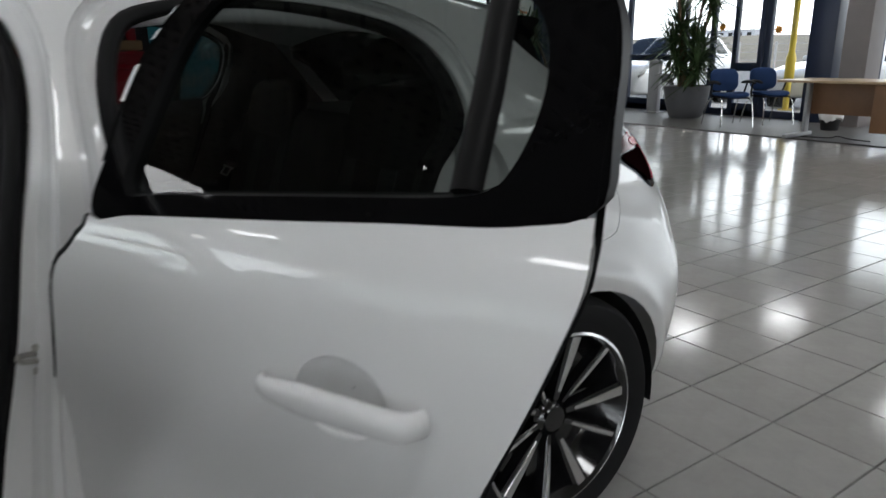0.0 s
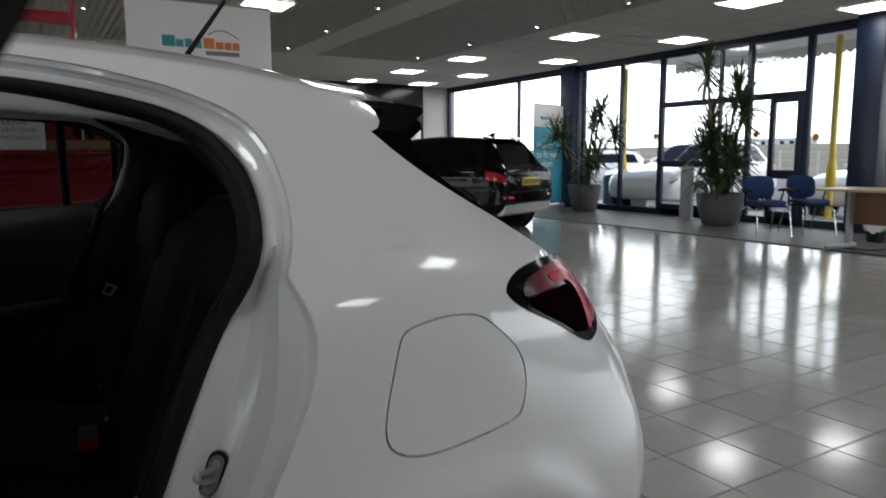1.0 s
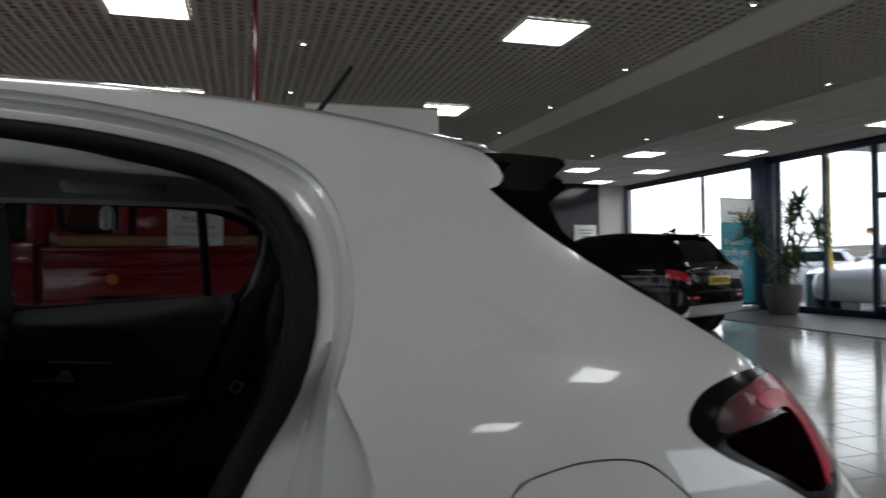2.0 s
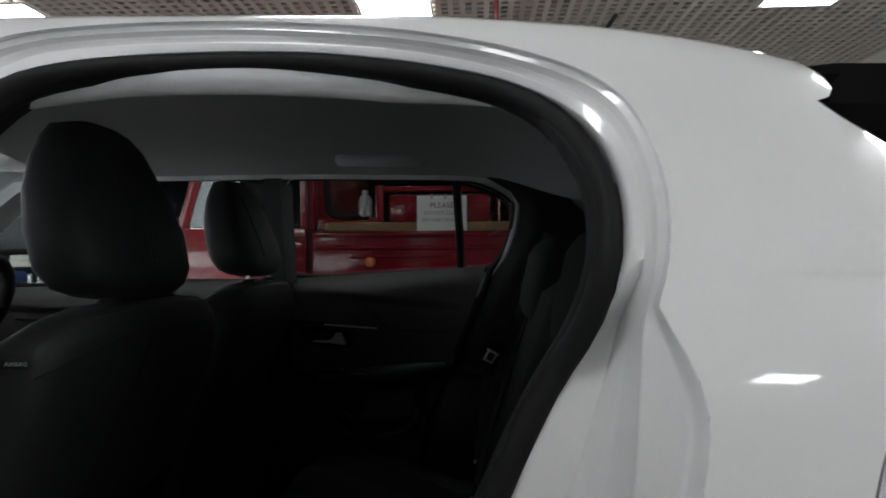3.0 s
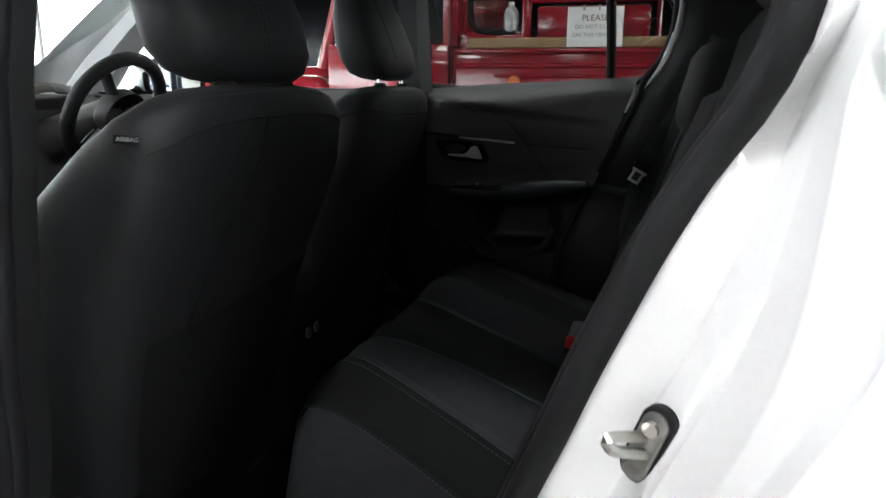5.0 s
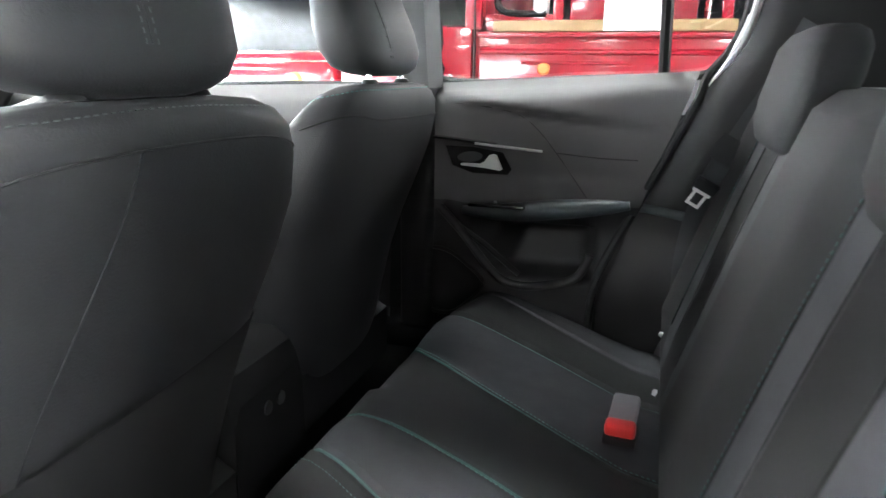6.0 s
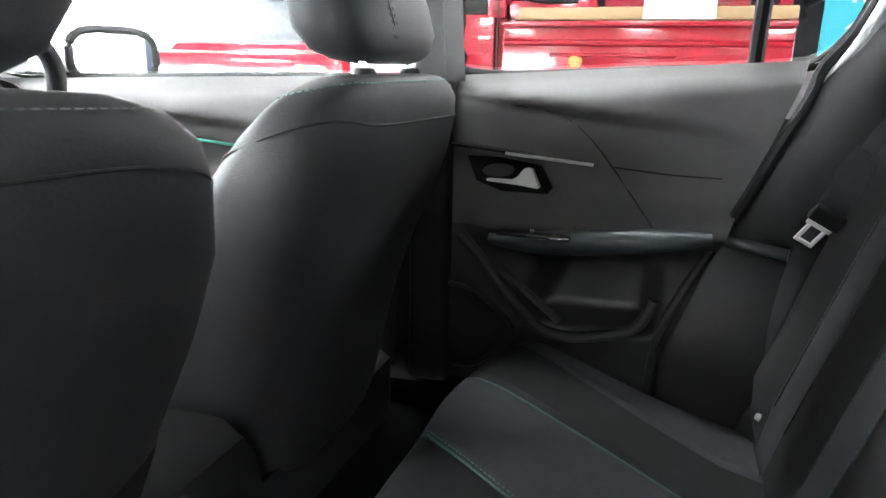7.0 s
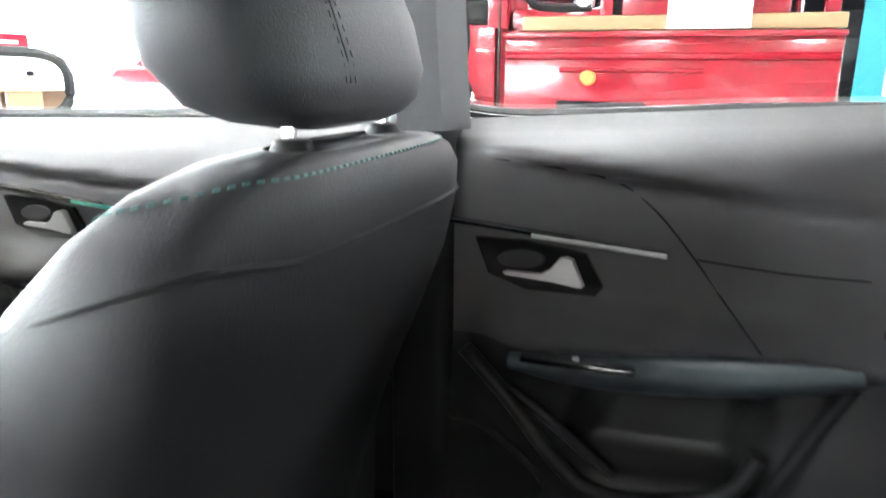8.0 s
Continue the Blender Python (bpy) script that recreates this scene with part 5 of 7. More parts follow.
stitch([bench(-2.2, u) + Vector((0, 0, 0.0025)) for u in range(3, 16)], bench_ob, r=0.0006)


def rback(y, u):
    P = [(1.00, 0.43), (1.018, 0.50), (1.055, 0.62), (1.095, 0.75), (1.135, 0.87), (1.16, 0.94), (1.185, 0.962), (1.22, 0.965)]
    x, z = P[u]
    a = abs(abs(y) - 0.33)
    return Vector((x - 0.022 * smoothstep(0.12, 0.24, a) * (1 if 0 < u < 6 else 0) + 0.10 * smoothstep(0.58, 0.69, abs(y)), y, z))


rb = part("rear_backrest", loft(bmesh.new(), [[rback(y, u) for y in np.linspace(-0.68, 0.68, 85)] for u in range(8)], False), [FABRIC, SEATCLOTH, LEATHER], car, "charcoal cloth rear backrest", sharp=0)
for p in rb.data.polygons:
    y = abs(p.center.y)
    p.material_index = 1 if (0.19 < y < 0.27 or 0.40 < y < 0.48) else 0
for s in (-1, 1):
    for y0 in (0.19, 0.27, 0.40, 0.48):
        line = smooth_line([rback(s * y0, u) + Vector((-0.002, 0, 0.001)) for u in range(1, 6)], 50)
        seam([p + Vector((0.0015, 0, 0)) for p in line], rb)
        if y0 in (0.19, 0.48):
            stitch(line, rb, mat=DARKTEAL)
    # low saddle headrest
    rows = [(0.862, 0.135, 1.175, 0.045), (0.872, 0.165, 1.185, 0.065), (0.90, 0.185, 1.200, 0.085), (0.94, 0.19, 1.215, 0.095), (0.98, 0.182, 1.230, 0.10), (1.02, 0.165, 1.238, 0.10), (1.043, 0.13, 1.236, 0.082), (1.054, 0.08, 1.226, 0.05)]
    part("rear_headrest", loft(bmesh.new(), sections([(z, s * 0.375, w, xb, d) for z, w, xb, d in rows], 36, 3.6), True, True), FABRIC, rb, "low saddle-shaped rear headrest", sharp=0)
for x, y, z in ((1.000, 0.493, 0.474), (0.992, 0.245, 0.462), (1.0, -0.25, 0.462), (1.0, -0.49, 0.474)):
    part("anchor_mark", lathe(bmesh.new(), [(0.001, 0.003), (0.005, 0.002), (0.006, -0.004)], 12, Matrix.Translation((x - 0.004, y, z)) @ Matrix.Rotation(radians(-70), 4, "Y")), GREYPLASTIC, car, "small pale anchor mark")


# belt buckle with its red button
def buckle(x, y, turn):
    m = Matrix.Translation((x, y, 0.440)) @ Matrix.Rotation(radians(turn), 4, "Z") @ Matrix.Rotation(radians(-8), 4, "Y")
    bm = boxed((0.042, 0, 0), (0.080, 0.044, 0.020), None, 0.006)
    bmesh.ops.transform(bm, matrix=m, verts=bm.verts)
    ob = part("belt_buckle", bm, BUCKLEGREY, car, "grey belt buckle with a red button")
    bm = boxed((-0.006, 0, 0.001), (0.026, 0.048, 0.024), None, 0.007, 3)
    bmesh.ops.transform(bm, matrix=m, verts=bm.verts)
    part("release_button", bm, REDBUTTON, ob, "red release button")
    bm = boxed((0.0, 0, -0.014), (0.05, 0.052, 0.014), None, 0.004)
    bmesh.ops.transform(bm, matrix=m, verts=bm.verts)
    part("buckle_base", bm, RUBBER, ob)


buckle(0.941, 0.150, 86)


# door trims on the far side
def door_trim(x0, x1, belt0, belt1, rear, name, strip, handle_x, zh, teal=False, joint=()):
    """A moulded inner door panel between x0 and x1, seen from inside, leaning back at its rear edge."""
    def top(x):
        return belt0 + (belt1 - belt0) * (x - x0) / (x1 - x0)
    def surf(x, z):
        zt = top(x)
        y = 0.682 + 0.012 * smoothstep(0.55, 0.35, z)
        f = (x - x0) / (x1 - x0)
        y += 0.055 * smoothstep(zt - 0.055, zt + 0.01, z) ** 2
        groove = zt - 0.026 - 0.106 * f
        swell = smoothstep(0.0, 0.25, f) * (1 - smoothstep(0.45, 0.93, f))
        y -= 0.032 * swell * smoothstep(groove - 0.003, groove + 0.010, z) * (1 - smoothstep(groove + 0.012, min(zt - 0.002, groove + 0.095), z))
        y += 0.005 * math.exp(-((z - groove) / 0.006) ** 2) * (1 - smoothstep(0.82, 0.93, f))
        arm = zh - 0.095 + 0.03 * f
        y -= 0.042 * math.exp(-((z - arm) / 0.032) ** 2) * smoothstep(0.12, 0.25, f) * (1 - smoothstep(0.93, 1.0, f))
        y += 0.072 * smoothstep(zh - 0.275, zh - 0.245, z) * (1 - smoothstep(zh - 0.150, zh - 0.132, z)) * smoothstep(0.30, 0.42, f + (zh - 0.2 - z) * 0.6) * (1 - smoothstep(0.64, 0.72, f))
        return Vector((x, y, z))
    bm = bmesh.new()
    rows = []
    for j in range(64):
        v = j / 63
        row = []
        for i in range(56):
            u = i / 55
            zt = top(x0 + (x1 - x0) * u)
            z = 0.34 + (zt + 0.004 - 0.34) * v
            xr = x1 - rear * (1 - (z - 0.34) / (zt - 0.34))
            row.append(surf(x0 + (xr - x0) * u, z))
        rows.append(row)
    loft(bm, rows, False)
    for f in bm.faces:
        f.normal_flip()
    ob = part(name, bm, [DOORPLASTIC, DARKTRIM], car, "dark moulded inner door trim, its lower half coloured darker for shade", sharp=0)
    # shade below the armrest is put into the colour by the darker plastic
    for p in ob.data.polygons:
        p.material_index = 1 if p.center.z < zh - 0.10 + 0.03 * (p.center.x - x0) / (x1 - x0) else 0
    # bright strip, latch handle and armrest pad
    s0, s1, sz0, sz1 = strip
    bm = bmesh.new()
    tube(bm, [surf(s0 - 0.16, sz0 + 0.012) + Vector((0, -0.004, 0)), surf(s0, sz0) + Vector((0, -0.005, 0)), surf((s0 + s1) / 2, (sz0 + sz1) / 2) + Vector((0, -0.005, 0))], 0.0055, 8, flat=0.8)
    part("trim_strip", bm, BLACKGLOSS, ob, "gloss black trim strip")
    bm = tube(bmesh.new(), [surf((s0 + s1) / 2 - 0.05, (sz0 * 1.8 + sz1 * 1.2) / 3) + Vector((0, -0.0095, 0)), surf(s1, sz1) + Vector((0, -0.009, 0))], 0.0030, 8)
    part("chrome_strip", bm, TEALTRIM if teal else SATINCHROME, ob, "thin bright accent strip")
    hx = handle_x
    a = surf(hx - 0.006, zh + 0.003)
    bm = bmesh.new()
    loft(bm, [[a + Vector((dx * 0.88, dy, dz * 0.9)) for dx, dz in ((-0.095, 0.036), (-0.02, 0.036), (0.06, 0.024), (0.085, -0.018), (0.075, -0.032), (-0.02, -0.032), (-0.075, -0.014))] for dy in (0.004, -0.008)] + [[a + Vector((dx * 0.76, -0.003, dz * 0.68)) for dx, dz in ((-0.095, 0.036), (-0.02, 0.036), (0.06, 0.024), (0.085, -0.018), (0.075, -0.032), (-0.02, -0.032), (-0.075, -0.014))]], True, True)
    bmesh.ops.recalc_face_normals(bm, faces=bm.faces)
    bez = part("latch_bezel", bm, SATINBLACK, ob, "gloss black latch surround")
    bm = bmesh.new()
    lever = ((0.026, 0.0165), (0.036, 0.0195), (0.045, 0.017), (0.062, -0.020), (0.056, -0.024), (0.014, -0.0185), (-0.052, -0.0145), (-0.056, -0.011), (-0.050, -0.0085), (0.0, -0.0085), (0.014, 0.0))
    loft(bm, [[a + Vector((dx * k * 0.85, dy, dz * k * 0.85)) for dx, dz in lever] for k, dy in ((1.0, -0.003), (1.0, -0.009), (0.95, -0.012))], True, True)
    bmesh.ops.recalc_face_normals(bm, faces=bm.faces)
    # lighter grey oval paints the soft highlight at the left of the latch bowl
    part("bowl_highlight", loft(bmesh.new(), [[a + Vector((-0.026 + 0.030 * k * math.cos(q) + 0.006 * math.sin(q), dy, 0.008 + 0.0125 * k * math.sin(q))) for q in np.linspace(0, 2 * math.pi, 28, endpoint=False)] for k, dy in ((1.0, -0.0025), (0.97, -0.0042), (0.85, -0.0040), (0.5, -0.0034), (0.03, -0.0031))]), PLASTIC, bez, "dark grey oval standing in for the soft highlight in the latch bowl", sharp=0)
    part("latch_handle", bm, SATINCHROME, bez, "satin chrome latch handle", sharp=40)
    bm = bmesh.new()
    za = zh - 0.098
    pad = [(hx - 0.035, zh - 0.108), (hx + 0.065, zh - 0.106), (hx + 0.185, zh - 0.090), (hx + 0.275, zh - 0.078), (hx + 0.338, zh - 0.070)]
    tube(bm, smooth_line([surf(x, z) + Vector((0, -0.016, 0)) for x, z in pad], 36), lambda t: 0.006 + 0.017 * math.sin(math.pi * min(max(t, 0.02), 0.98)) ** 0.55, 14, flat=1.15, side=(0, 1, 0))
    rim = [(hx - 0.100, zh - 0.110), (hx - 0.042, zh - 0.170), (hx + 0.008, zh - 0.232), (hx + 0.052, zh - 0.274), (hx + 0.104, zh - 0.287), (hx + 0.17, zh - 0.277), (hx + 0.232, zh - 0.252), (hx + 0.258, zh - 0.198)]
    part("pocket_rim", tube(bmesh.new(), smooth_line([Vector((x, 0.668, z)) for x, z in rim], 40), 0.0105, 10), DARKTRIM, ob, "raised rim of the door pocket")
    part("pocket_rib", tube(bmesh.new(), smooth_line([Vector((x, 0.672, z)) for x, z in ((hx - 0.064, zh - 0.148), (hx + 0.0, zh - 0.187), (hx + 0.043, zh - 0.219), (hx + 0.096, zh - 0.260))], 20), 0.0075, 8), DARKTRIM, ob)
    spk = smooth_line([Vector((hx + x, 0.676, zh + z)) for x, z in ((-0.165, -0.228), (-0.125, -0.214), (-0.085, -0.217), (-0.04, -0.243), (0.008, -0.292), (-0.03, -0.345), (-0.07, -0.375), (-0.118, -0.375), (-0.153, -0.35), (-0.170, -0.30))], 40, True)
    part("speaker_rim", tube(bmesh.new(), spk, 0.005, 8, True), DARKTRIM, ob, "rounded speaker outline")
    mid = sum(spk, Vector()) / len(spk)
    part("speaker_cover", loft(bmesh.new(), [[mid + (p - mid) * k + Vector((0, dy, 0)) for p in spk] for k, dy in ((1.0, 0.0), (0.93, 0.003), (0.5, -0.001), (0.02, -0.002))]), BLACKTRIM, ob, "black ribbed speaker cover")
    part("armrest", bm, ARMPAD, ob, "padded dark teal-grey armrest")
    for line in joint:
        part("trim_joint", tube(bmesh.new(), smooth_line([surf(x, z) + Vector((0, -0.0004, 0)) for x, z in line], 40), 0.0014, 6), RUBBER, ob)
    part("window_switch", boxed(surf(hx + 0.05, za + 0.004) + Vector((0, -0.030, 0.006)), (0.13, 0.024, 0.008), None, 0.003), BLACKGLOSS, ob)
    part("switch_mark", boxed(surf(hx + 0.05, za + 0.012) + Vector((0, -0.040, 0.009)), (0.007, 0.004, 0.005), None, 0.001), GREYPLASTIC, ob)
    return ob


door_trim(0.405, 1.03, 0.944, 0.981, 0.22, "rear_door_trim", (0.50, 0.712, 0.826, 0.806), 0.575, 0.775, joint=(((0.495, 0.908), (0.585, 0.901), (0.654, 0.885), (0.698, 0.854), (0.742, 0.804), (0.779, 0.756), (0.819, 0.712)), ((0.745, 0.803), (0.838, 0.796), (0.92, 0.795))))
door_trim(-0.72, 0.37, 0.915, 0.945, 0.04, "front_door_trim", (-0.22, 0.02, 0.822, 0.800), -0.20, 0.778, True)
# pillars, linings and headliner
part("centre_pillar_trim", boxed((0.413, 0.705, 0.64), (0.085, 0.09, 0.66), None, 0.02, 3), RUBBER, car, "black centre pillar trim")
part("far_sill_trim", boxed((0.1, 0.715, 0.325), (1.9, 0.14, 0.07), None, 0.015), CARPETCAR, car, "black sill trim below the door")
part("centre_pillar_upper", loft(bmesh.new(), [[Vector((x, 0.655 + dy, 0.94)) for x, dy in ((0.375, 0.05), (0.39, 0), (0.448, 0), (0.468, 0.05))], [Vector((x, 0.600 + dy, 1.24)) for x, dy in ((0.385, 0.05), (0.40, 0), (0.446, 0), (0.466, 0.05))]], True, True), PLASTIC, car, "black upper centre pillar trim", sharp=30)
part("door_cavity", boxed((0.2, 0.770, 0.58), (2.0, 0.012, 0.62)), RUBBER, car, "black inner lining behind the door trims")
for s in (-1, 1):
    bm = bmesh.new()
    rows = []
    for z in np.linspace(0.34, 1.235, 24):
        xa = float(np.interp(z, [0.34, 0.52, 0.72, 0.95, 1.0, 1.05, 1.15, 1.21, 1.235], [0.84, 0.84, 0.925, 1.03, 1.075, 1.105, 1.12, 1.08, 1.02]))
        rows.append([Vector((x, s * (float(np.interp(z, [0.34, 0.9, 1.02, 1.235], [0.70, 0.695, 0.675, 0.60])) - 0.03 * smoothstep(xa, xa + 0.06, x)), z)) for x in np.linspace(xa + (0.012 if s > 0 else 0.065), float(np.interp(z, [0.34, 0.95, 1.08, 1.15, 1.235], [1.50, 1.48, 1.36, 1.29, 1.20])), 14)])
    part("rear_pillar_trim", loft(bm, rows, False), BLACKTRIM, car, "dark rear pillar trim", sharp=0)
    if s > 0:
        part("side_ledge", tube(bmesh.new(), [(0.930, 0.676, 0.694), (0.975, 0.664, 0.690), (1.03, 0.650, 0.684)], 0.0075, 10, flat=1.4), ARMPAD, car, "dark padded ledge beside the seat")
        part("shut_gap", tube(bmesh.new(), smooth_line([(0.835, 0.67, 0.35), (0.845, 0.67, 0.50), (0.880, 0.67, 0.60), (0.938, 0.672, 0.72), (0.970, 0.676, 0.79), (0.997, 0.679, 0.854), (1.030, 0.682, 0.925), (1.045, 0.69, 0.975), (1.085, 0.685, 1.03), (1.108, 0.66, 1.10), (1.112, 0.635, 1.17)], 50), 0.010, 8), RUBBER, car, "black rubber door seal")
        part("painted_edge", tube(bmesh.new(), smooth_line([(1.035, 0.697, 0.945), (1.07, 0.69, 0.99), (1.098, 0.675, 1.05), (1.115, 0.65, 1.12), (1.117, 0.63, 1.17), (1.10, 0.61, 1.205)], 40), lambda t: 0.008 * math.sin(math.pi * (0.08 + 0.88 * t)) ** 0.7 + 0.001, 8), PAINT, car, "white painted edge beside the seal")
bm = bmesh.new()
rows = []
for i in range(30):
    x = -0.22 + 1.62 * i / 29
    row = []
    for v in np.linspace(-1, 1, 35):
        w = 0.608 - 0.02 * smoothstep(1.0, 1.4, x)
        row.append(Vector((x, v * w, 1.232 + roof_drop(x) - 0.006 + 0.056 * (1 - abs(v) ** 2.6) - 0.05 * smoothstep(0.97, 1.3, x) * (1 if abs(v) < 0.99 else 0.4))))
    rows.append(row)
loft(bm, rows, False)
for f in bm.faces:
    f.normal_flip()
part("headliner", bm, HEADLINER, car, "grey woven headliner", sharp=0)
part("headliner_edge", tube(bmesh.new(), smooth_line([(0.50, -0.605, 1.196), (0.58, -0.606, 1.206), (0.66, -0.600, 1.213), (0.8, -0.598, 1.211), (0.95, -0.594, 1.199), (1.03, -0.600, 1.184), (1.075, -0.606, 1.168)], 40), lambda t: 0.021 * (1 - 0.45 * smoothstep(0.7, 1.0, t)), 12, flat=1.3), PALELINER, car, "pale grey headliner edge")
for s in (-1, 1):
    loftline = [[Vector((x, s * 0.606, 1.226 + roof_drop(x))) for x in np.linspace(-0.22, 1.2, 20)], [Vector((x, s * 0.610, 1.213 + roof_drop(x))) for x in np.linspace(-0.22, 1.2, 20)], [Vector((x, s * 0.616, 1.218 + roof_drop(x))) for x in np.linspace(-0.22, 1.2, 20)]]
    part("roof_rail_lining", loft(bmesh.new(), loftline, False), HEADLINER, car)
grab = part("grab_handle", tube(bmesh.new(), smooth_line([(0.645, 0.470, 1.285), (0.655, 0.445, 1.268), (0.69, 0.430, 1.262), (0.82, 0.430, 1.259), (0.855, 0.445, 1.262), (0.868, 0.470, 1.280)], 30), 0.012, 10, flat=1.5), GREYTRIM, car, "grey folding grab handle")
for x in (0.655, 0.858):
    part("grab_mount", boxed((x, 0.478, 1.283), (0.036, 0.03, 0.02), None, 0.008), DARKTRIM, grab, "dark mounting foot")
part("rear_shelf", boxed((1.36, 0, 0.945), (0.30, 1.16, 0.03), None, 0.008), PLASTIC, car, "black parcel shelf")
part("boot_shell", boxed((1.58, 0, 0.62), (0.04, 1.30, 0.66)), PLASTIC, car)
part("cabin_floor", boxed((0.10, 0, 0.275), (1.95, 1.50, 0.06), None, 0.01), CARPETCAR, car, "black carpeted cabin floor")
part("sill_trim", boxed((0.0, -0.71, 0.345), (1.75, 0.09, 0.06), None, 0.015), PLASTIC, car)
con = part("centre_console", loft(bmesh.new(), [[Vector((x, y, z)) for y, z in ((-0.105, 0.28), (-0.10, h - 0.03), (-0.08, h), (0.08, h), (0.10, h - 0.03), (0.105, 0.28))] for x, h in ((0.408, 0.50), (0.398, 0.545), (0.37, 0.565), (0.1, 0.56), (0.06, 0.46), (-0.1, 0.44), (-0.5, 0.58))], True, True), CARPETCAR, car, "black centre console")
for s in (-0.012, 0.012):
    part("power_socket", lathe(bmesh.new(), [(0.006, 0.002), (0.011, 0.002), (0.012, -0.004)], 16, Matrix.Translation((0.409, 0.008 + s * 1.6, 0.464)) @ Matrix.Rotation(radians(88), 4, "Y")), PLASTIC, con)
# dashboard, wheel, far pillar and mirror
dash = part("dashboard", loft(bmesh.new(), [[Vector((x, y, z)) for y in np.linspace(-0.69, 0.69, 30)] for x, z in ((-0.42, 0.40), (-0.50, 0.62), (-0.53, 0.80), (-0.55, 0.885), (-0.62, 0.915), (-0.95, 0.925))], False), PLASTIC, car, "dark soft-touch dashboard")
part("instrument_hood", loft(bmesh.new(), [[Vector((x, 0.36 + 0.17 * v, z + 0.035 * (1 - v * v))) for v in np.linspace(-1, 1, 16)] for x, z in ((-0.50, 0.90), (-0.54, 0.925), (-0.66, 0.925))], False), BLACKGLOSS, dash, "instrument hood")
wm = Matrix.Translation((-0.315, 0.362, 0.885)) @ Matrix.Rotation(radians(-65), 4, "Y")
wheel_ob = part("steering_wheel", tube(bmesh.new(), [wm @ Vector((0.150 * math.cos(a), 0.165 * math.sin(a), 0.0)) for a in (2 * math.pi * k / 40 for k in range(40))], 0.0185, 12, True), LEATHER, car, "small black leather steering wheel")
bm = bmesh.new()
loft(bm, [[wm @ Vector((r * 0.065 * math.cos(a), r * 0.075 * math.sin(a), z)) for a in (2 * math.pi * k / 28 for k in range(28))] for r, z in ((1.0, -0.03), (1.0, 0.0), (0.9, 0.014), (0.5, 0.02), (0.03, 0.022))], True)
part("wheel_boss", bm, PLASTIC, wheel_ob)
for a in (0.0, 2.2, -2.2):
    bm = tube(bmesh.new(), [wm @ Vector((0.05 * math.cos(a + 1.57), 0.05 * math.sin(a + 1.57), 0)), wm @ Vector((0.145 * math.cos(a + 1.57), 0.155 * math.sin(a + 1.57), 0))], 0.017, 8, flat=0.5)
    part("wheel_spoke", bm, PLASTIC, wheel_ob)
    bm = tube(bmesh.new(), [wm @ Vector((r * math.cos(a + 1.57 + e), r * math.sin(a + 1.57 + e), 0.013)) for r, e in ((0.075, 0.10), (0.10, 0.13), (0.125, 0.10))], 0.0022, 6)
    part("spoke_accent", bm, SATINCHROME, wheel_ob, "thin bright accent on the spoke")
part("steering_column", rodded((-0.33, 0.362, 0.88), (-0.55, 0.362, 0.80), 0.045, 0.06), PLASTIC, car)
for s in (-1, 1):
    bm = bmesh.new()
    ring = lambda x, y, z, a, b: [Vector((x - a, s * (y + 0.01), z)), Vector((x - a * 0.4, s * (y - 0.05), z - 0.004)), Vector((x + b * 0.5, s * (y - 0.052), z - 0.002)), Vector((x + b, s * (y - 0.02), z + 0.004)), Vector((x + b, s * (y + 0.03), z + 0.004)), Vector((x - a * 0.3, s * (y + 0.035), z))]
    loft(bm, [ring(-0.72, 0.70, 0.93, 0.10, 0.10), ring(-0.595, 0.665, 1.03, 0.09, 0.085), ring(-0.47, 0.64, 1.115, 0.085, 0.075), ring(-0.35, 0.615, 1.19, 0.08, 0.065), ring(-0.27, 0.60, 1.235, 0.075, 0.06)], True, True)
    bmesh.ops.recalc_face_normals(bm, faces=bm.faces)
    part("front_pillar_trim", bm, GREYTRIM, car, "pale grey windscreen pillar trim", sharp=30)
# the cover's pale colour stands in for light falling on it
plate = part("tweeter_plate", loft(bmesh.new(), [[Vector((x, y, z)) for x, z in ((-0.635, 0.985), (-0.605, 1.035), (-0.585, 1.043), (-0.520, 1.046), (-0.515, 1.038), (-0.545, 0.992), (-0.56, 0.985))] for y in (0.650, 0.640)], True, True), GREYTRIM, dash, "tweeter cover coloured pale for the light on it", sharp=30)
bm = bmesh.new()
for i in range(8):
    for j in range(5):
        x, z = -0.602 + 0.0095 * i - 0.004 * (4 - j), 0.994 + 0.0105 * j
        rod(bm, Vector((x, 0.641, z)), Vector((x, 0.6385, z)), 0.0028, seg=6)
part("tweeter_holes", bm, RUBBER, plate, "rows of small dark holes")
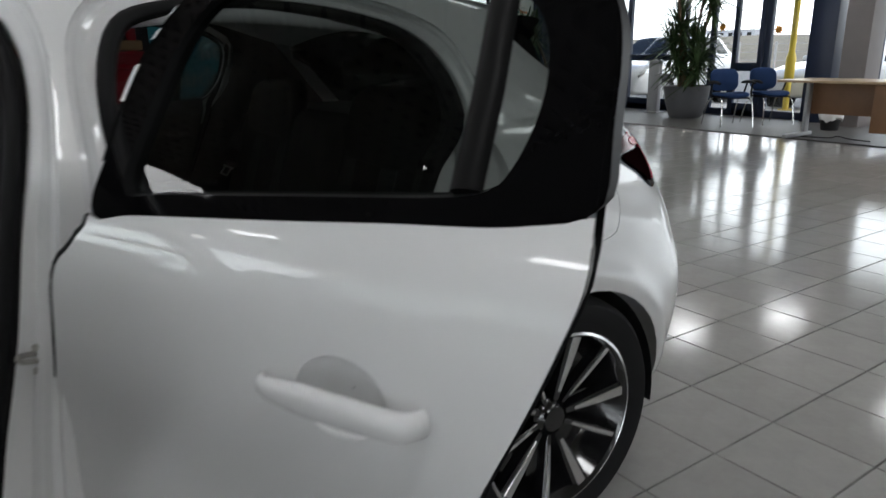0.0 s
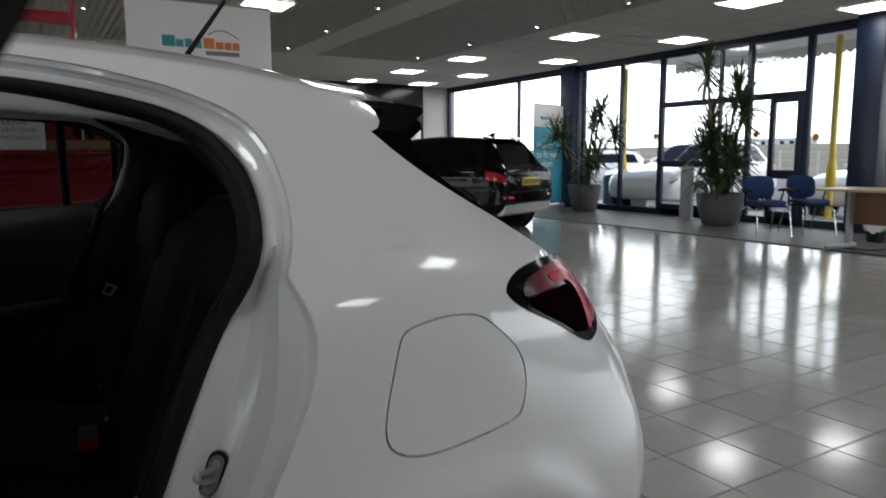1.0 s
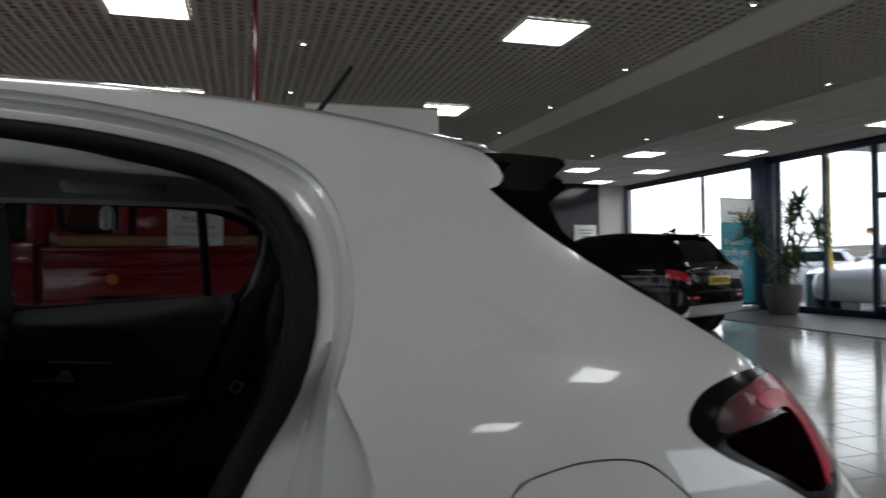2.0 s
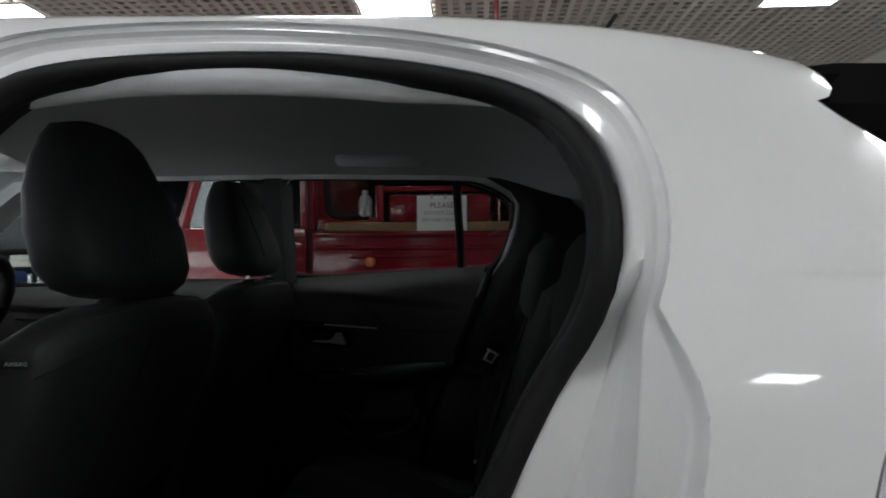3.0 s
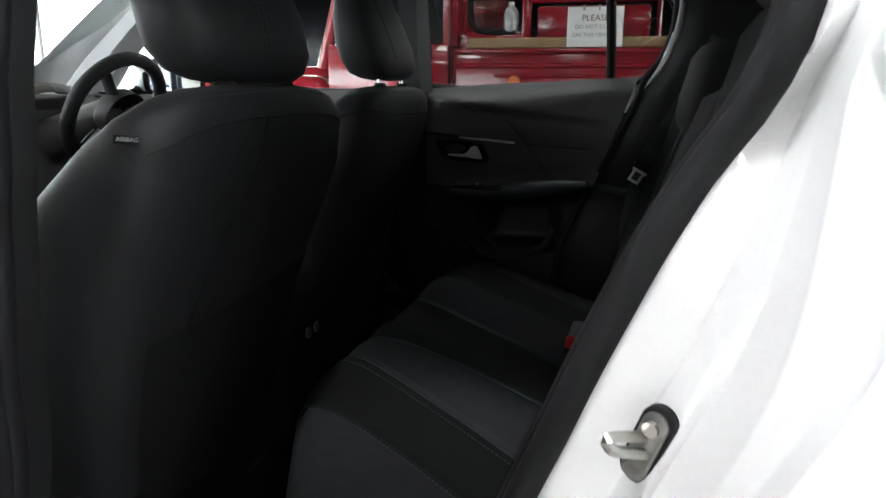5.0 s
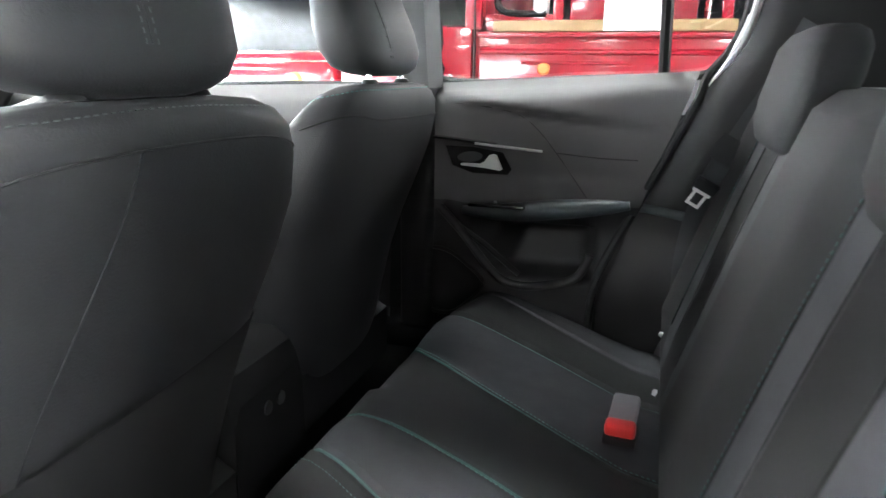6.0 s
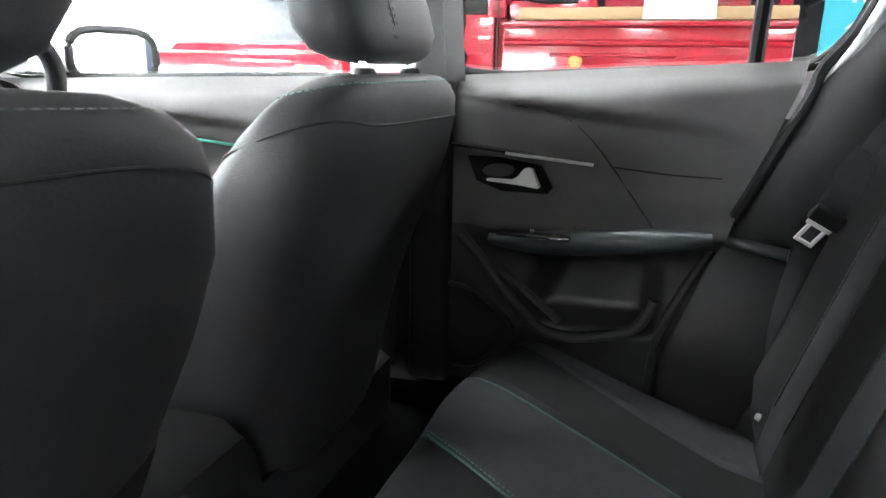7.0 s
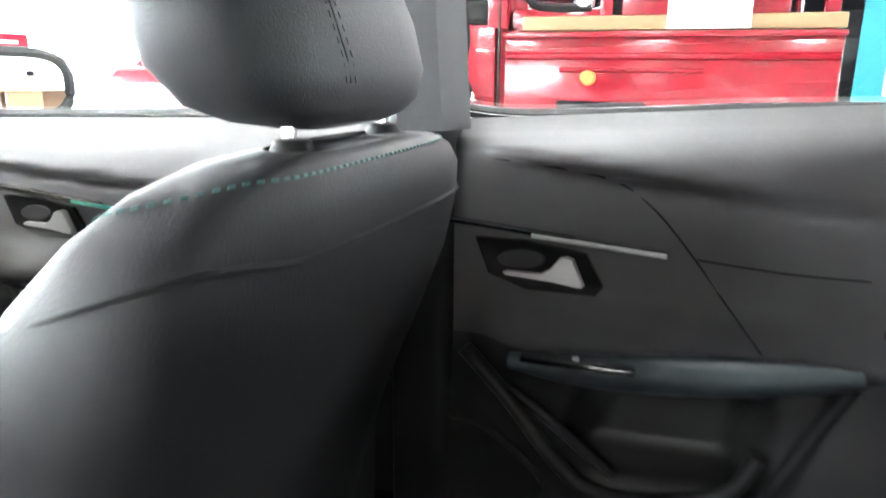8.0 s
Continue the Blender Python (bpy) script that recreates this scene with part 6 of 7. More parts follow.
for s in (-1, 1):
    mm = Matrix.Translation((-0.56, s * 0.925, 0.975)) @ Matrix.Rotation(radians(-18 * s), 4, "Z")
    bm = bmesh.new()
    loft(bm, [[mm @ Vector((x, 0.115 * k * math.copysign(abs(math.cos(a)) ** 0.6, math.cos(a)), 0.066 * k * math.copysign(abs(math.sin(a)) ** 0.7, math.sin(a)))) for a in (2 * math.pi * i / 28 for i in range(28))] for x, k in ((0.035, 1.0), (0.02, 1.03), (-0.03, 1.0), (-0.075, 0.75), (-0.095, 0.35))], True, True)
    bmesh.ops.recalc_face_normals(bm, faces=bm.faces)
    mir = part("door_mirror", bm, PAINT if s > 0 else PAINT, car, "white door mirror with a black rim")
    part("mirror_rim", tube(bmesh.new(), [mm @ Vector((0.036, 0.113 * math.copysign(abs(math.cos(a)) ** 0.6, math.cos(a)), 0.064 * math.copysign(abs(math.sin(a)) ** 0.7, math.sin(a)))) for a in (2 * math.pi * i / 36 for i in range(36))], 0.011, 8, True), RUBBER, mir)
    bm = bmesh.new()
    bm.faces.new([bm.verts.new(mm @ Vector((0.038, 0.106 * math.copysign(abs(math.cos(a)) ** 0.6, math.cos(a)), 0.058 * math.copysign(abs(math.sin(a)) ** 0.7, math.sin(a))))) for a in (2 * math.pi * i / 36 for i in range(36))])
    part("mirror_glass", bm, material("mirror_glass", (0.9, 0.9, 0.9), 0.01, 1.0, vary=0.01, bump=0, rough_vary=0.0), mir, "silvered mirror glass")
    part("mirror_arm", rodded(mm @ Vector((-0.03, -s * 0.10, -0.04)), (-0.60, s * 0.80, 0.915), 0.022, 0.03), RUBBER, mir)


# seat belt at the far rear seat
def ribbon(points, w, side):
    bm = bmesh.new()
    P = smooth_line(points, 40)
    s = Vector(side).normalized() * w / 2
    loft(bm, [[p - s for p in P], [p + s for p in P], [p + s + Vector((-0.0015, -0.0015, 0)) for p in P], [p - s + Vector((-0.0015, -0.0015, 0)) for p in P], [p - s for p in P]], False)
    return bm


BELTWEB = material("black_belt_webbing", (0.03, 0.032, 0.035), 0.6, vary=0.2, fine=900, bump=0.3)
belt = part("seat_belt", ribbon([(1.21, 0.575, 1.07), (1.165, 0.575, 0.965), (1.11, 0.578, 0.86), (1.075, 0.585, 0.79), (1.045, 0.588, 0.70), (1.03, 0.60, 0.58), (1.035, 0.61, 0.45)], 0.046, (0.62, 0.1, -0.35)), BELTWEB, car, "black seat belt hanging beside the rear seat")
part("belt_fold", ribbon([(1.10, 0.56, 0.86), (1.075, 0.545, 0.825), (1.085, 0.55, 0.80), (1.065, 0.565, 0.775)], 0.046, (0.62, 0.1, -0.35)), BELTWEB, belt)
tm = Matrix.Translation((1.043, 0.562, 0.744)) @ Matrix.Rotation(radians(28), 4, "Y") @ Matrix.Rotation(radians(25), 4, "X")
bm = bmesh.new()
for c, sz in (((0, 0, 0.017), (0.052, 0.006, 0.012)), ((-0.016, 0, -0.008), (0.009, 0.005, 0.04)), ((0.016, 0, -0.008), (0.009, 0.005, 0.04)), ((0, 0, -0.03), (0.041, 0.005, 0.010))):
    box(bm, tm @ Vector(c), sz, tm.to_3x3(), 0.002, 1)
bmesh.ops.scale(bm, vec=(0.72, 0.72, 0.72), space=Matrix.Translation(-tm.translation), verts=bm.verts)
part("belt_tongue", bm, BRIGHTSTEEL, belt, "bright steel belt tongue")
bm = boxed(tm @ Vector((0, 0, 0.030)), (0.048, 0.014, 0.026), tm.to_3x3(), 0.005)
part("tongue_grip", bm, RUBBER, belt)
# ---------------------------------------------------------------- other vehicles
def parked_car(name, label, at, turn, paint, L=4.1, W=1.8, Hc=1.5, group="", suv=True, trim=None, plate=False):
    """A car that points along local +y from its tail at y = 0: one pressed body, glass, lamps, bumpers and wheels."""
    ob = thing(name, label, "car", group, at=at, turn=turn)
    s, zs, hw = L / 4.1, Hc / 1.5, W / 2
    # stations: y, width, underside, shoulder, belt, roof, roof half width
    rows = [(0.0, 0.80, 0.46, 0.84, 0.885, 0.91, 0.70), (0.035, 0.87, 0.40, 0.90, 0.95, 0.985, 0.71), (0.10, 0.93, 0.335, 0.94, 0.995, 1.04, 0.70), (0.20, 0.965, 0.30, 0.955, 1.015, 1.16, 0.665), (0.32, 0.985, 0.28, 0.96, 1.022, 1.31, 0.63), (0.42, 0.992, 0.275, 0.96, 1.022, 1.41, 0.605), (0.52, 0.997, 0.27, 0.96, 1.022, 1.447, 0.60),
            (0.80, 1.0, 0.27, 0.955, 1.02, 1.475, 0.61), (1.3, 1.0, 0.27, 0.945, 1.012, 1.495, 0.62), (1.8, 1.0, 0.27, 0.935, 1.005, 1.475, 0.62), (2.15, 1.0, 0.27, 0.93, 1.0, 1.40, 0.615), (2.5, 0.998, 0.27, 0.925, 0.99, 1.22, 0.635), (2.85, 0.995, 0.27, 0.915, 0.975, 1.03, 0.68), (3.1, 0.99, 0.28, 0.90, 0.955, 0.985, 0.70),
            (3.5, 0.97, 0.285, 0.86, 0.90, 0.93, 0.69), (3.8, 0.92, 0.30, 0.80, 0.83, 0.86, 0.64), (4.0, 0.84, 0.33, 0.70, 0.74, 0.76, 0.56), (4.1, 0.70, 0.40, 0.60, 0.64, 0.66, 0.45)]
    cols = [pchip([r[0] for r in rows], [r[k] for r in rows]) for k in range(1, 7)]

    def at_body(y, u, side=1, out=0.0):
        """The skin at y along and u round the half section, from under the sill (0) to the roof's middle (8)."""
        w, zb, sh, belt, top, wr = (c(y) for c in cols)
        P = [(0.70 * w, zb), (0.93 * w, zb + 0.035), (0.985 * w, zb + 0.14), (1.0 * w, 0.62 * sh + 0.38 * zb), (0.992 * w, sh - 0.055), (0.968 * w, sh), (0.90 * w, belt), (wr + 0.02, top - 0.075 * min(1.0, (top - belt) / 0.2)), (wr - 0.075, top - 0.012), (0.0, top + 0.012)]
        u = min(max(u, 0.0), 9.0)
        i = min(int(u), 8)
        f = u - i
        x, z = (b + (c - b) * f for b, c in zip(P[i], P[i + 1]))
        return Vector((side * (x * hw + out), y * s, z * zs + (out if u > 7 else 0)))

    ys = sorted({*np.linspace(0, 0.6, 19), *np.linspace(0.6, 4.1, 36)})
    us = np.linspace(0, 9, 37)
    loops = [[at_body(y, u) for u in us] + [at_body(y, u, -1) for u in us[::-1]] for y in ys]
    bm = loft(bmesh.new(), loops, True, True)
    bmesh.ops.remove_doubles(bm, verts=bm.verts, dist=1e-4)
    bmesh.ops.smooth_vert(bm, verts=[v for v in bm.verts if v.co.y > 0.05], factor=0.5, use_axis_x=True, use_axis_y=True, use_axis_z=True)
    bmesh.ops.recalc_face_normals(bm, faces=bm.faces)
    part("body", bm, paint, ob, sharp=0)

    def patch(nm, y0, y1, u0, u1, mat, parent, side=1, out=0.006, skew=0.0, label="", n=9):
        bm = loft(bmesh.new(), [[at_body(y0 + (y1 - y0) * j / n + skew * i / 6, u0 + (u1 - u0) * i / 6, side, out) for j in range(n + 1)] for i in range(7)], False)
        bmesh.ops.solidify(bm, geom=bm.faces[:], thickness=0.006)
        return part(nm, bm, mat, parent, label)

    for sx in (-1, 1):
        patch("side_window", 0.50, 0.98, 6.08, 6.93, SIDEGLASS, ob, sx, skew=0.10, label="dark tinted quarter window")
        patch("side_window", 1.06, 1.78, 6.08, 6.93, SIDEGLASS, ob, sx, label="dark tinted side window")
        patch("side_window", 1.84, 2.62, 6.08, 6.93, SIDEGLASS, ob, sx, skew=-0.34, label="dark tinted side window")
        patch("rear_window", 0.115, 0.43, 7.9, 9.0, SIDEGLASS, ob, sx, 0.008, label="dark rear window")
        patch("windscreen", 2.16, 2.80, 7.9, 9.0, SIDEGLASS, ob, sx, 0.008, label="dark windscreen")
        lamp = patch("tail_lamp", -0.0, 0.26, 3.62, 5.0, REDLENS, ob, sx, 0.012, skew=0.02, label="red tail lamp")
        patch("lamp_bar", 0.02, 0.20, 4.35, 4.62, REDBUTTON, lamp, sx, 0.017)
        patch("head_lamp", 3.72, 4.02, 4.1, 4.9, CHROME, ob, sx, 0.01, label="clear head lamp")
        if suv:
            patch("cladding", 0.25, 3.7, 0.9, 1.9, RUBBER, ob, sx, 0.010, label="black lower body cladding", n=30)
        part("reflector", boxed((sx * W * 0.36, 0.012, 0.575 * zs), (W * 0.13, 0.03, 0.032), Euler((0, 0, radians(10 * sx))).to_matrix(), 0.006), REDLENS, ob)
        part("door_mirror", boxed((sx * (hw + 0.08), 2.40 * s, 1.04 * zs), (0.17, 0.11, 0.13), None, 0.04, 3), paint, ob)
        for y in (1.22, 2.02):
            part("door_handle", tube(bmesh.new(), [at_body(y - 0.09, 4.3, sx, 0.004), at_body(y, 4.3, sx, 0.028), at_body(y + 0.09, 4.3, sx, 0.004)], 0.012, 8), paint, ob)
        part("exhaust", rodded((sx * W * 0.27, 0.01, 0.37 * zs), (sx * W * 0.27, 0.14, 0.37 * zs), 0.038), CHROME, ob)
        for y in (0.76, 3.30):
            r = 0.33 * zs
            ax = pose(sx * (hw - 0.115), y * s, r, 0, 90 * sx, 0)
            part("wheel_arch", lathe(bmesh.new(), [(0.001, 0.10), (r + 0.045, 0.10), (r + 0.055, 0.128), (r + 0.02, 0.132), (r + 0.01, 0.118)], 36, ax), RUBBER, ob, "black wheel arch with a plastic lip")
            w = part("wheel", lathe(bmesh.new(), [(0.225, -0.10), (r - 0.025, -0.10), (r, -0.07), (r, 0.105), (r - 0.02, 0.134), (0.235, 0.138), (0.225, 0.12)], 36, ax, False), TYRE, ob)
            part("rim", lathe(bmesh.new(), [(0.001, 0.118), (0.06, 0.119), (0.215, 0.119), (0.228, 0.137), (0.234, 0.137)], 32, ax, False), BLACKGLOSS if trim else SILVER, w)
            for k in range(5):
                a = 2 * math.pi * k / 5 + 0.3
                for e in (-0.09, 0.09):
                    part("spoke", tube(bmesh.new(), [ax @ Vector((0.045 * math.cos(a), 0.045 * math.sin(a), 0.128)), ax @ Vector((0.222 * math.cos(a + e), 0.222 * math.sin(a + e), 0.136))], 0.013, 6, flat=0.6), ALLOY, w, "bright alloy spoke")
    part("roof_spoiler", loft(bmesh.new(), [[Vector((x, y, z)) for y, z in ((0.36 * s, 1.425 * zs), (0.34 * s, 1.44 * zs), (0.52 * s, 1.475 * zs), (0.52 * s, 1.44 * zs))] for x in (-0.60 * hw, -0.3 * hw, 0.3 * hw, 0.60 * hw)], True, True), paint, ob, "roof spoiler over the rear window", sharp=30)
    part("bumper", loft(bmesh.new(), [[Vector((x, y + 0.10 * (x / hw) ** 4, z)) for y, z in ((0.06, 0.46 * zs), (-0.025, 0.50 * zs), (-0.03, 0.64 * zs), (0.03, 0.70 * zs))] for x in np.linspace(-0.93 * hw, 0.93 * hw, 15)], True, True), paint, ob, "rear bumper", sharp=40)
    part("skid_plate", loft(bmesh.new(), [[Vector((x, y + 0.10 * (x / hw) ** 4, z)) for y, z in ((0.10, 0.30 * zs), (0.0, 0.34 * zs), (-0.03, 0.46 * zs), (0.05, 0.50 * zs))] for x in np.linspace(-0.80 * hw, 0.80 * hw, 13)], True, True), trim or paint, ob, "silver lower bumper insert" if trim else "", sharp=40)
    if plate:
        pl = part("number_plate", boxed((0, -0.012, 0.80 * zs), (0.52, 0.02, 0.115), None, 0.006), PLATE, ob, "yellow number plate with dark bars")
        for k in range(7):
            part("plate_bar", boxed((-0.21 + 0.07 * k, -0.0235, 0.80 * zs), (0.042, 0.003, 0.075)), INK, pl, smooth=False)
        part("badge", lathe(bmesh.new(), [(0.03, 0), (0.045, 0.004), (0.05, 0.0)], 20, pose(0, 0.02, 0.93 * zs, 90, 0, 0)), CHROME, ob)
        bm = loft(bmesh.new(), [[Vector((-0.012, 0.62, 1.475 * zs)), Vector((0.012, 0.62, 1.475 * zs)), Vector((0.012, 0.80, 1.475 * zs)), Vector((-0.012, 0.80, 1.475 * zs))], [Vector((-0.004, 0.60, 1.55 * zs)), Vector((0.004, 0.60, 1.55 * zs)), Vector((0.004, 0.645, 1.545 * zs)), Vector((-0.004, 0.645, 1.545 * zs))]], True, True)
        part("roof_fin", bm, BLACKPAINT, ob)
    return ob


SIDEGLASS = material("privacy_glass", (0.006, 0.006, 0.007), 0.04, vary=0.1, bump=0.0, spec=0.6, rough_vary=0.02)
parked_car("suv_car", "glossy black compact SUV parked on the tiles", (7.13, 6.35, 0.004), 24, BLACKPAINT, 3.95, 1.72, 1.44, trim=SILVER, plate=True)
for i, (x, y, a, L, W, h, col) in enumerate(((16.0, 9.2, 98, 4.4, 1.85, 1.6, PAINT), (17.5, 5.0, 84, 4.1, 1.75, 1.45, PAINT), (20.5, 12.5, 60, 4.3, 1.8, 1.5, PAINT), (19.0, 1.5, 88, 4.3, 1.8, 1.45, BLACKPAINT), (21.0, 17.0, 60, 4.2, 1.8, 1.45, PAINT))):
    parked_car("parked_car", "white car parked on the forecourt" if col is PAINT else "dark car parked on the forecourt", (x, y, -0.12), a, col, L, W, h, "cars on the forecourt", suv=False)

# ---------------------------------------------------------------- the red pick-up truck
truck = thing("pickup_truck", "old red flat-sided pick-up truck with a paper notice", "truck", at=(0, 0, 0))
YT = 2.76


def tpart(name, bm, mat, label="", parent=None, sharp=40):
    return part(name, bm, mat, parent or truck, label, sharp=sharp)


def slab(x0, x1, z0, z1, d=0.05, y=YT, bevel=0.012):
    return boxed(((x0 + x1) / 2, y + d / 2, (z0 + z1) / 2), (x1 - x0, d, z1 - z0), None, bevel)


bed = tpart("load_bed", slab(0.02, 1.27, 0.70, 1.165, 0.06), TRUCKRED, "red load bed side")
tpart("bed_ridge", tube(bmesh.new(), [(0.03, YT - 0.004, 1.075), (1.26, YT - 0.004, 1.075)], 0.016, 8), TRUCKRED, parent=bed)
tpart("bed_ridge", tube(bmesh.new(), [(0.25, YT - 0.004, 1.02), (0.80, YT - 0.004, 1.02)], 0.010, 8), TRUCKRED, parent=bed)
tpart("bed_flange", boxed((0.645, YT - 0.01, 1.155), (1.25, 0.05, 0.022), None, 0.006), TRUCKRED, parent=bed)
# black block on the bed side, painted shade in place of a hollow
tpart("recess_shade", boxed((0.42, YT + 0.0, 0.880), (0.35, 0.03, 0.036), None, 0.006), DARKWALL, parent=bed)
tpart("side_lamp", lathe(bmesh.new(), [(0.001, 0.02), (0.025, 0.016), (0.032, 0.004), (0.034, -0.01)], 20, pose(0.365, YT - 0.004, 0.99, 90, 0, 0)), ORANGEINK, "round amber side lamp", bed)
tpart("timber_rail", boxed((0.68, YT + 0.03, 1.20), (1.18, 0.05, 0.055), None, 0.006), OLDWOOD, "pale timber rail along the bed")
tpart("bed_floor", boxed((0.65, YT + 0.85, 0.92), (1.25, 1.66, 0.05)), OLDWOOD, "timber bed floor")
tpart("bed_far_side", slab(0.02, 1.27, 0.70, 1.30, 0.06, YT + 1.62), TRUCKRED)
for x in (0.42, 1.22):
    tpart("bed_stake", boxed((x, YT + 0.05, 1.30), (0.05, 0.05, 0.30), None, 0.006), TRUCKRED, "red upright stake")
tpart("inner_box", boxed((0.78, YT + 0.22, 1.30), (0.62, 0.30, 0.20), None, 0.02), TRUCKRED, "red locker inside the bed")
tpart("upper_rail", tube(bmesh.new(), [(0.40, YT + 0.06, 1.43), (1.24, YT + 0.06, 1.43)], 0.018, 8), TRUCKRED, "red upper rail")
tpart("headboard", slab(0.03, 0.10, 1.16, 1.62, 1.5, YT + 0.06), TRUCKRED)
# cab
tpart("cab_door", slab(-0.78, -0.02, 0.72, 1.20, 0.06), TRUCKRED, "red cab door")
tpart("door_pillar", slab(-0.06, 0.03, 1.18, 1.75, 0.06), TRUCKRED)
tpart("door_gap", boxed((-0.005, YT - 0.002, 1.2), (0.008, 0.012, 1.0)), INK)
tpart("cab_corner", slab(0.0, 0.44, 1.165, 1.26, 0.05, YT + 0.03), TRUCKRED)
tpart("cab_corner_frame", tube(bmesh.new(), smooth_line([(0.10, YT + 0.03, 1.72), (0.10, YT + 0.03, 1.36), (0.13, YT + 0.03, 1.28), (0.22, YT + 0.03, 1.262), (0.36, YT + 0.03, 1.262)], 30), 0.018, 8), RUBBER, "black window rubber")
g = tpart("cab_window", boxed((-0.40, YT + 0.03, 1.46), (0.68, 0.012, 0.50)), GLASS, "cab side glass")
g.visible_shadow = False
g = tpart("cab_window", boxed((0.23, YT + 0.05, 1.50), (0.24, 0.012, 0.46)), GLASS)
g.visible_shadow = False
tpart("windscreen_pillar", tube(bmesh.new(), [(-0.83, YT + 0.03, 1.06), (-0.72, YT + 0.03, 1.45), (-0.64, YT + 0.03, 1.75)], 0.035, 10), TRUCKRED, "raked red windscreen pillar")
tpart("cab_roof", boxed((-0.28, YT + 0.83, 1.77), (0.80, 1.66, 0.06), None, 0.025, 3), TRUCKRED, "red cab roof")
tpart("cab_back", boxed((0.02, YT + 0.83, 1.25), (0.05, 1.6, 0.9)), TRUCKRED)
tpart("cab_far_side", slab(-0.80, 0.02, 0.72, 1.2, 0.06, YT + 1.62), TRUCKRED)
tpart("cab_seat", boxed((-0.20, YT + 0.8, 1.05), (0.25, 1.3, 0.5), None, 0.05, 3), LEATHER, "dark bench seat back")
tpart("bonnet", boxed((-1.45, YT + 0.83, 0.92), (1.30, 1.3, 0.32), None, 0.09, 4), TRUCKRED, "red bonnet")
tpart("front_wing", boxed((-1.45, YT + 0.16, 0.87), (1.28, 0.36, 0.30), None, 0.09, 4), TRUCKRED, "red front wing")
tpart("wing_lamp", lathe(bmesh.new(), [(0.001, 0.03), (0.04, 0.024), (0.05, 0.005), (0.052, -0.02)], 24, pose(-1.06, YT - 0.02, 0.905, 90, 0, 0)), ORANGEINK, "round orange wing lamp")
tpart("door_latch", tube(bmesh.new(), smooth_line([(-0.13, YT - 0.004, 0.955), (-0.12, YT - 0.04, 0.945), (-0.10, YT - 0.045, 0.90), (-0.09, YT - 0.006, 0.885)], 16), 0.013, 8), CHROME, "bright latch handle")
tpart("water_bottle", lathe(bmesh.new(), [(0.04, 0), (0.042, 0.01), (0.042, 0.10), (0.03, 0.125), (0.018, 0.135), (0.018, 0.16)], 20, Matrix.Translation((0.33, YT + 0.05, 1.262))), SILVER, "pale metal cap on the bed corner")
for x in (-1.45, 0.65):
    for y in (YT + 0.14, YT + 1.5):
        w = tpart("wheel", lathe(bmesh.new(), [(0.2, -0.1), (0.33, -0.1), (0.36, -0.06), (0.36, 0.06), (0.33, 0.1), (0.2, 0.1), (0.2, -0.1)], 32, pose(x, y, 0.36, 90, 0, 0), False), TYRE)
        part("hub", lathe(bmesh.new(), [(0.001, 0.06), (0.08, 0.05), (0.20, 0.03), (0.21, -0.03), (0.001, -0.04)], 24, pose(x, y, 0.36, 90, 0, 0)), TRUCKRED, w)
tpart("chassis", boxed((-0.3, YT + 0.83, 0.55), (3.2, 1.0, 0.18)), INK)
tpart("bed_front", slab(0.02, 0.08, 0.7, 1.2, 1.6, YT + 0.03), TRUCKRED)
tpart("lower_skirt", slab(-0.80, 0.30, 0.55, 0.72, 0.05), TRUCKRED)
tpart("rack_post", tube(bmesh.new(), [(1.14, YT + 0.25, 0.92), (1.14, YT + 0.25, 3.02)], 0.016, 8), TRUCKRED, "slim red upright pole")
tpart("rack_beam", boxed((0.62, YT + 0.25, 1.93), (1.0, 0.05, 0.07), None, 0.01), TRUCKRED, "red cross beam of the rack")
tpart("rack_post", boxed((0.10, YT + 0.25, 1.75), (0.07, 0.07, 0.42), None, 0.01), TRUCKRED)
notice = thing("paper_notice", "white paper notice taped to the truck bed", "notice", at=(0.80, YT - 0.012, 1.278))
part("sheet", boxed((0, 0, 0), (0.297, 0.002, 0.208)), WHITEPRINT, notice, smooth=False)
for words, size, z in (("PLEASE", 0.046, 0.045), ("DO NOT CLIMB", 0.030, 0.0), ("ON THIS VEHICLE", 0.030, -0.042)):
    text_mesh(words, size, pose(0, -0.002, z, 90, 0, 0), GREYINK if words != "PLEASE" else material("dark_red_print", (0.16, 0.03, 0.03), 0.6), "printed_words", notice, 0.0004)
part("tape", boxed((-0.06, -0.003, 0.10), (0.012, 0.002, 0.03)), GREYPLASTIC, notice)
part("tape", boxed((0.02, -0.003, 0.10), (0.012, 0.002, 0.03)), GREYPLASTIC, notice)


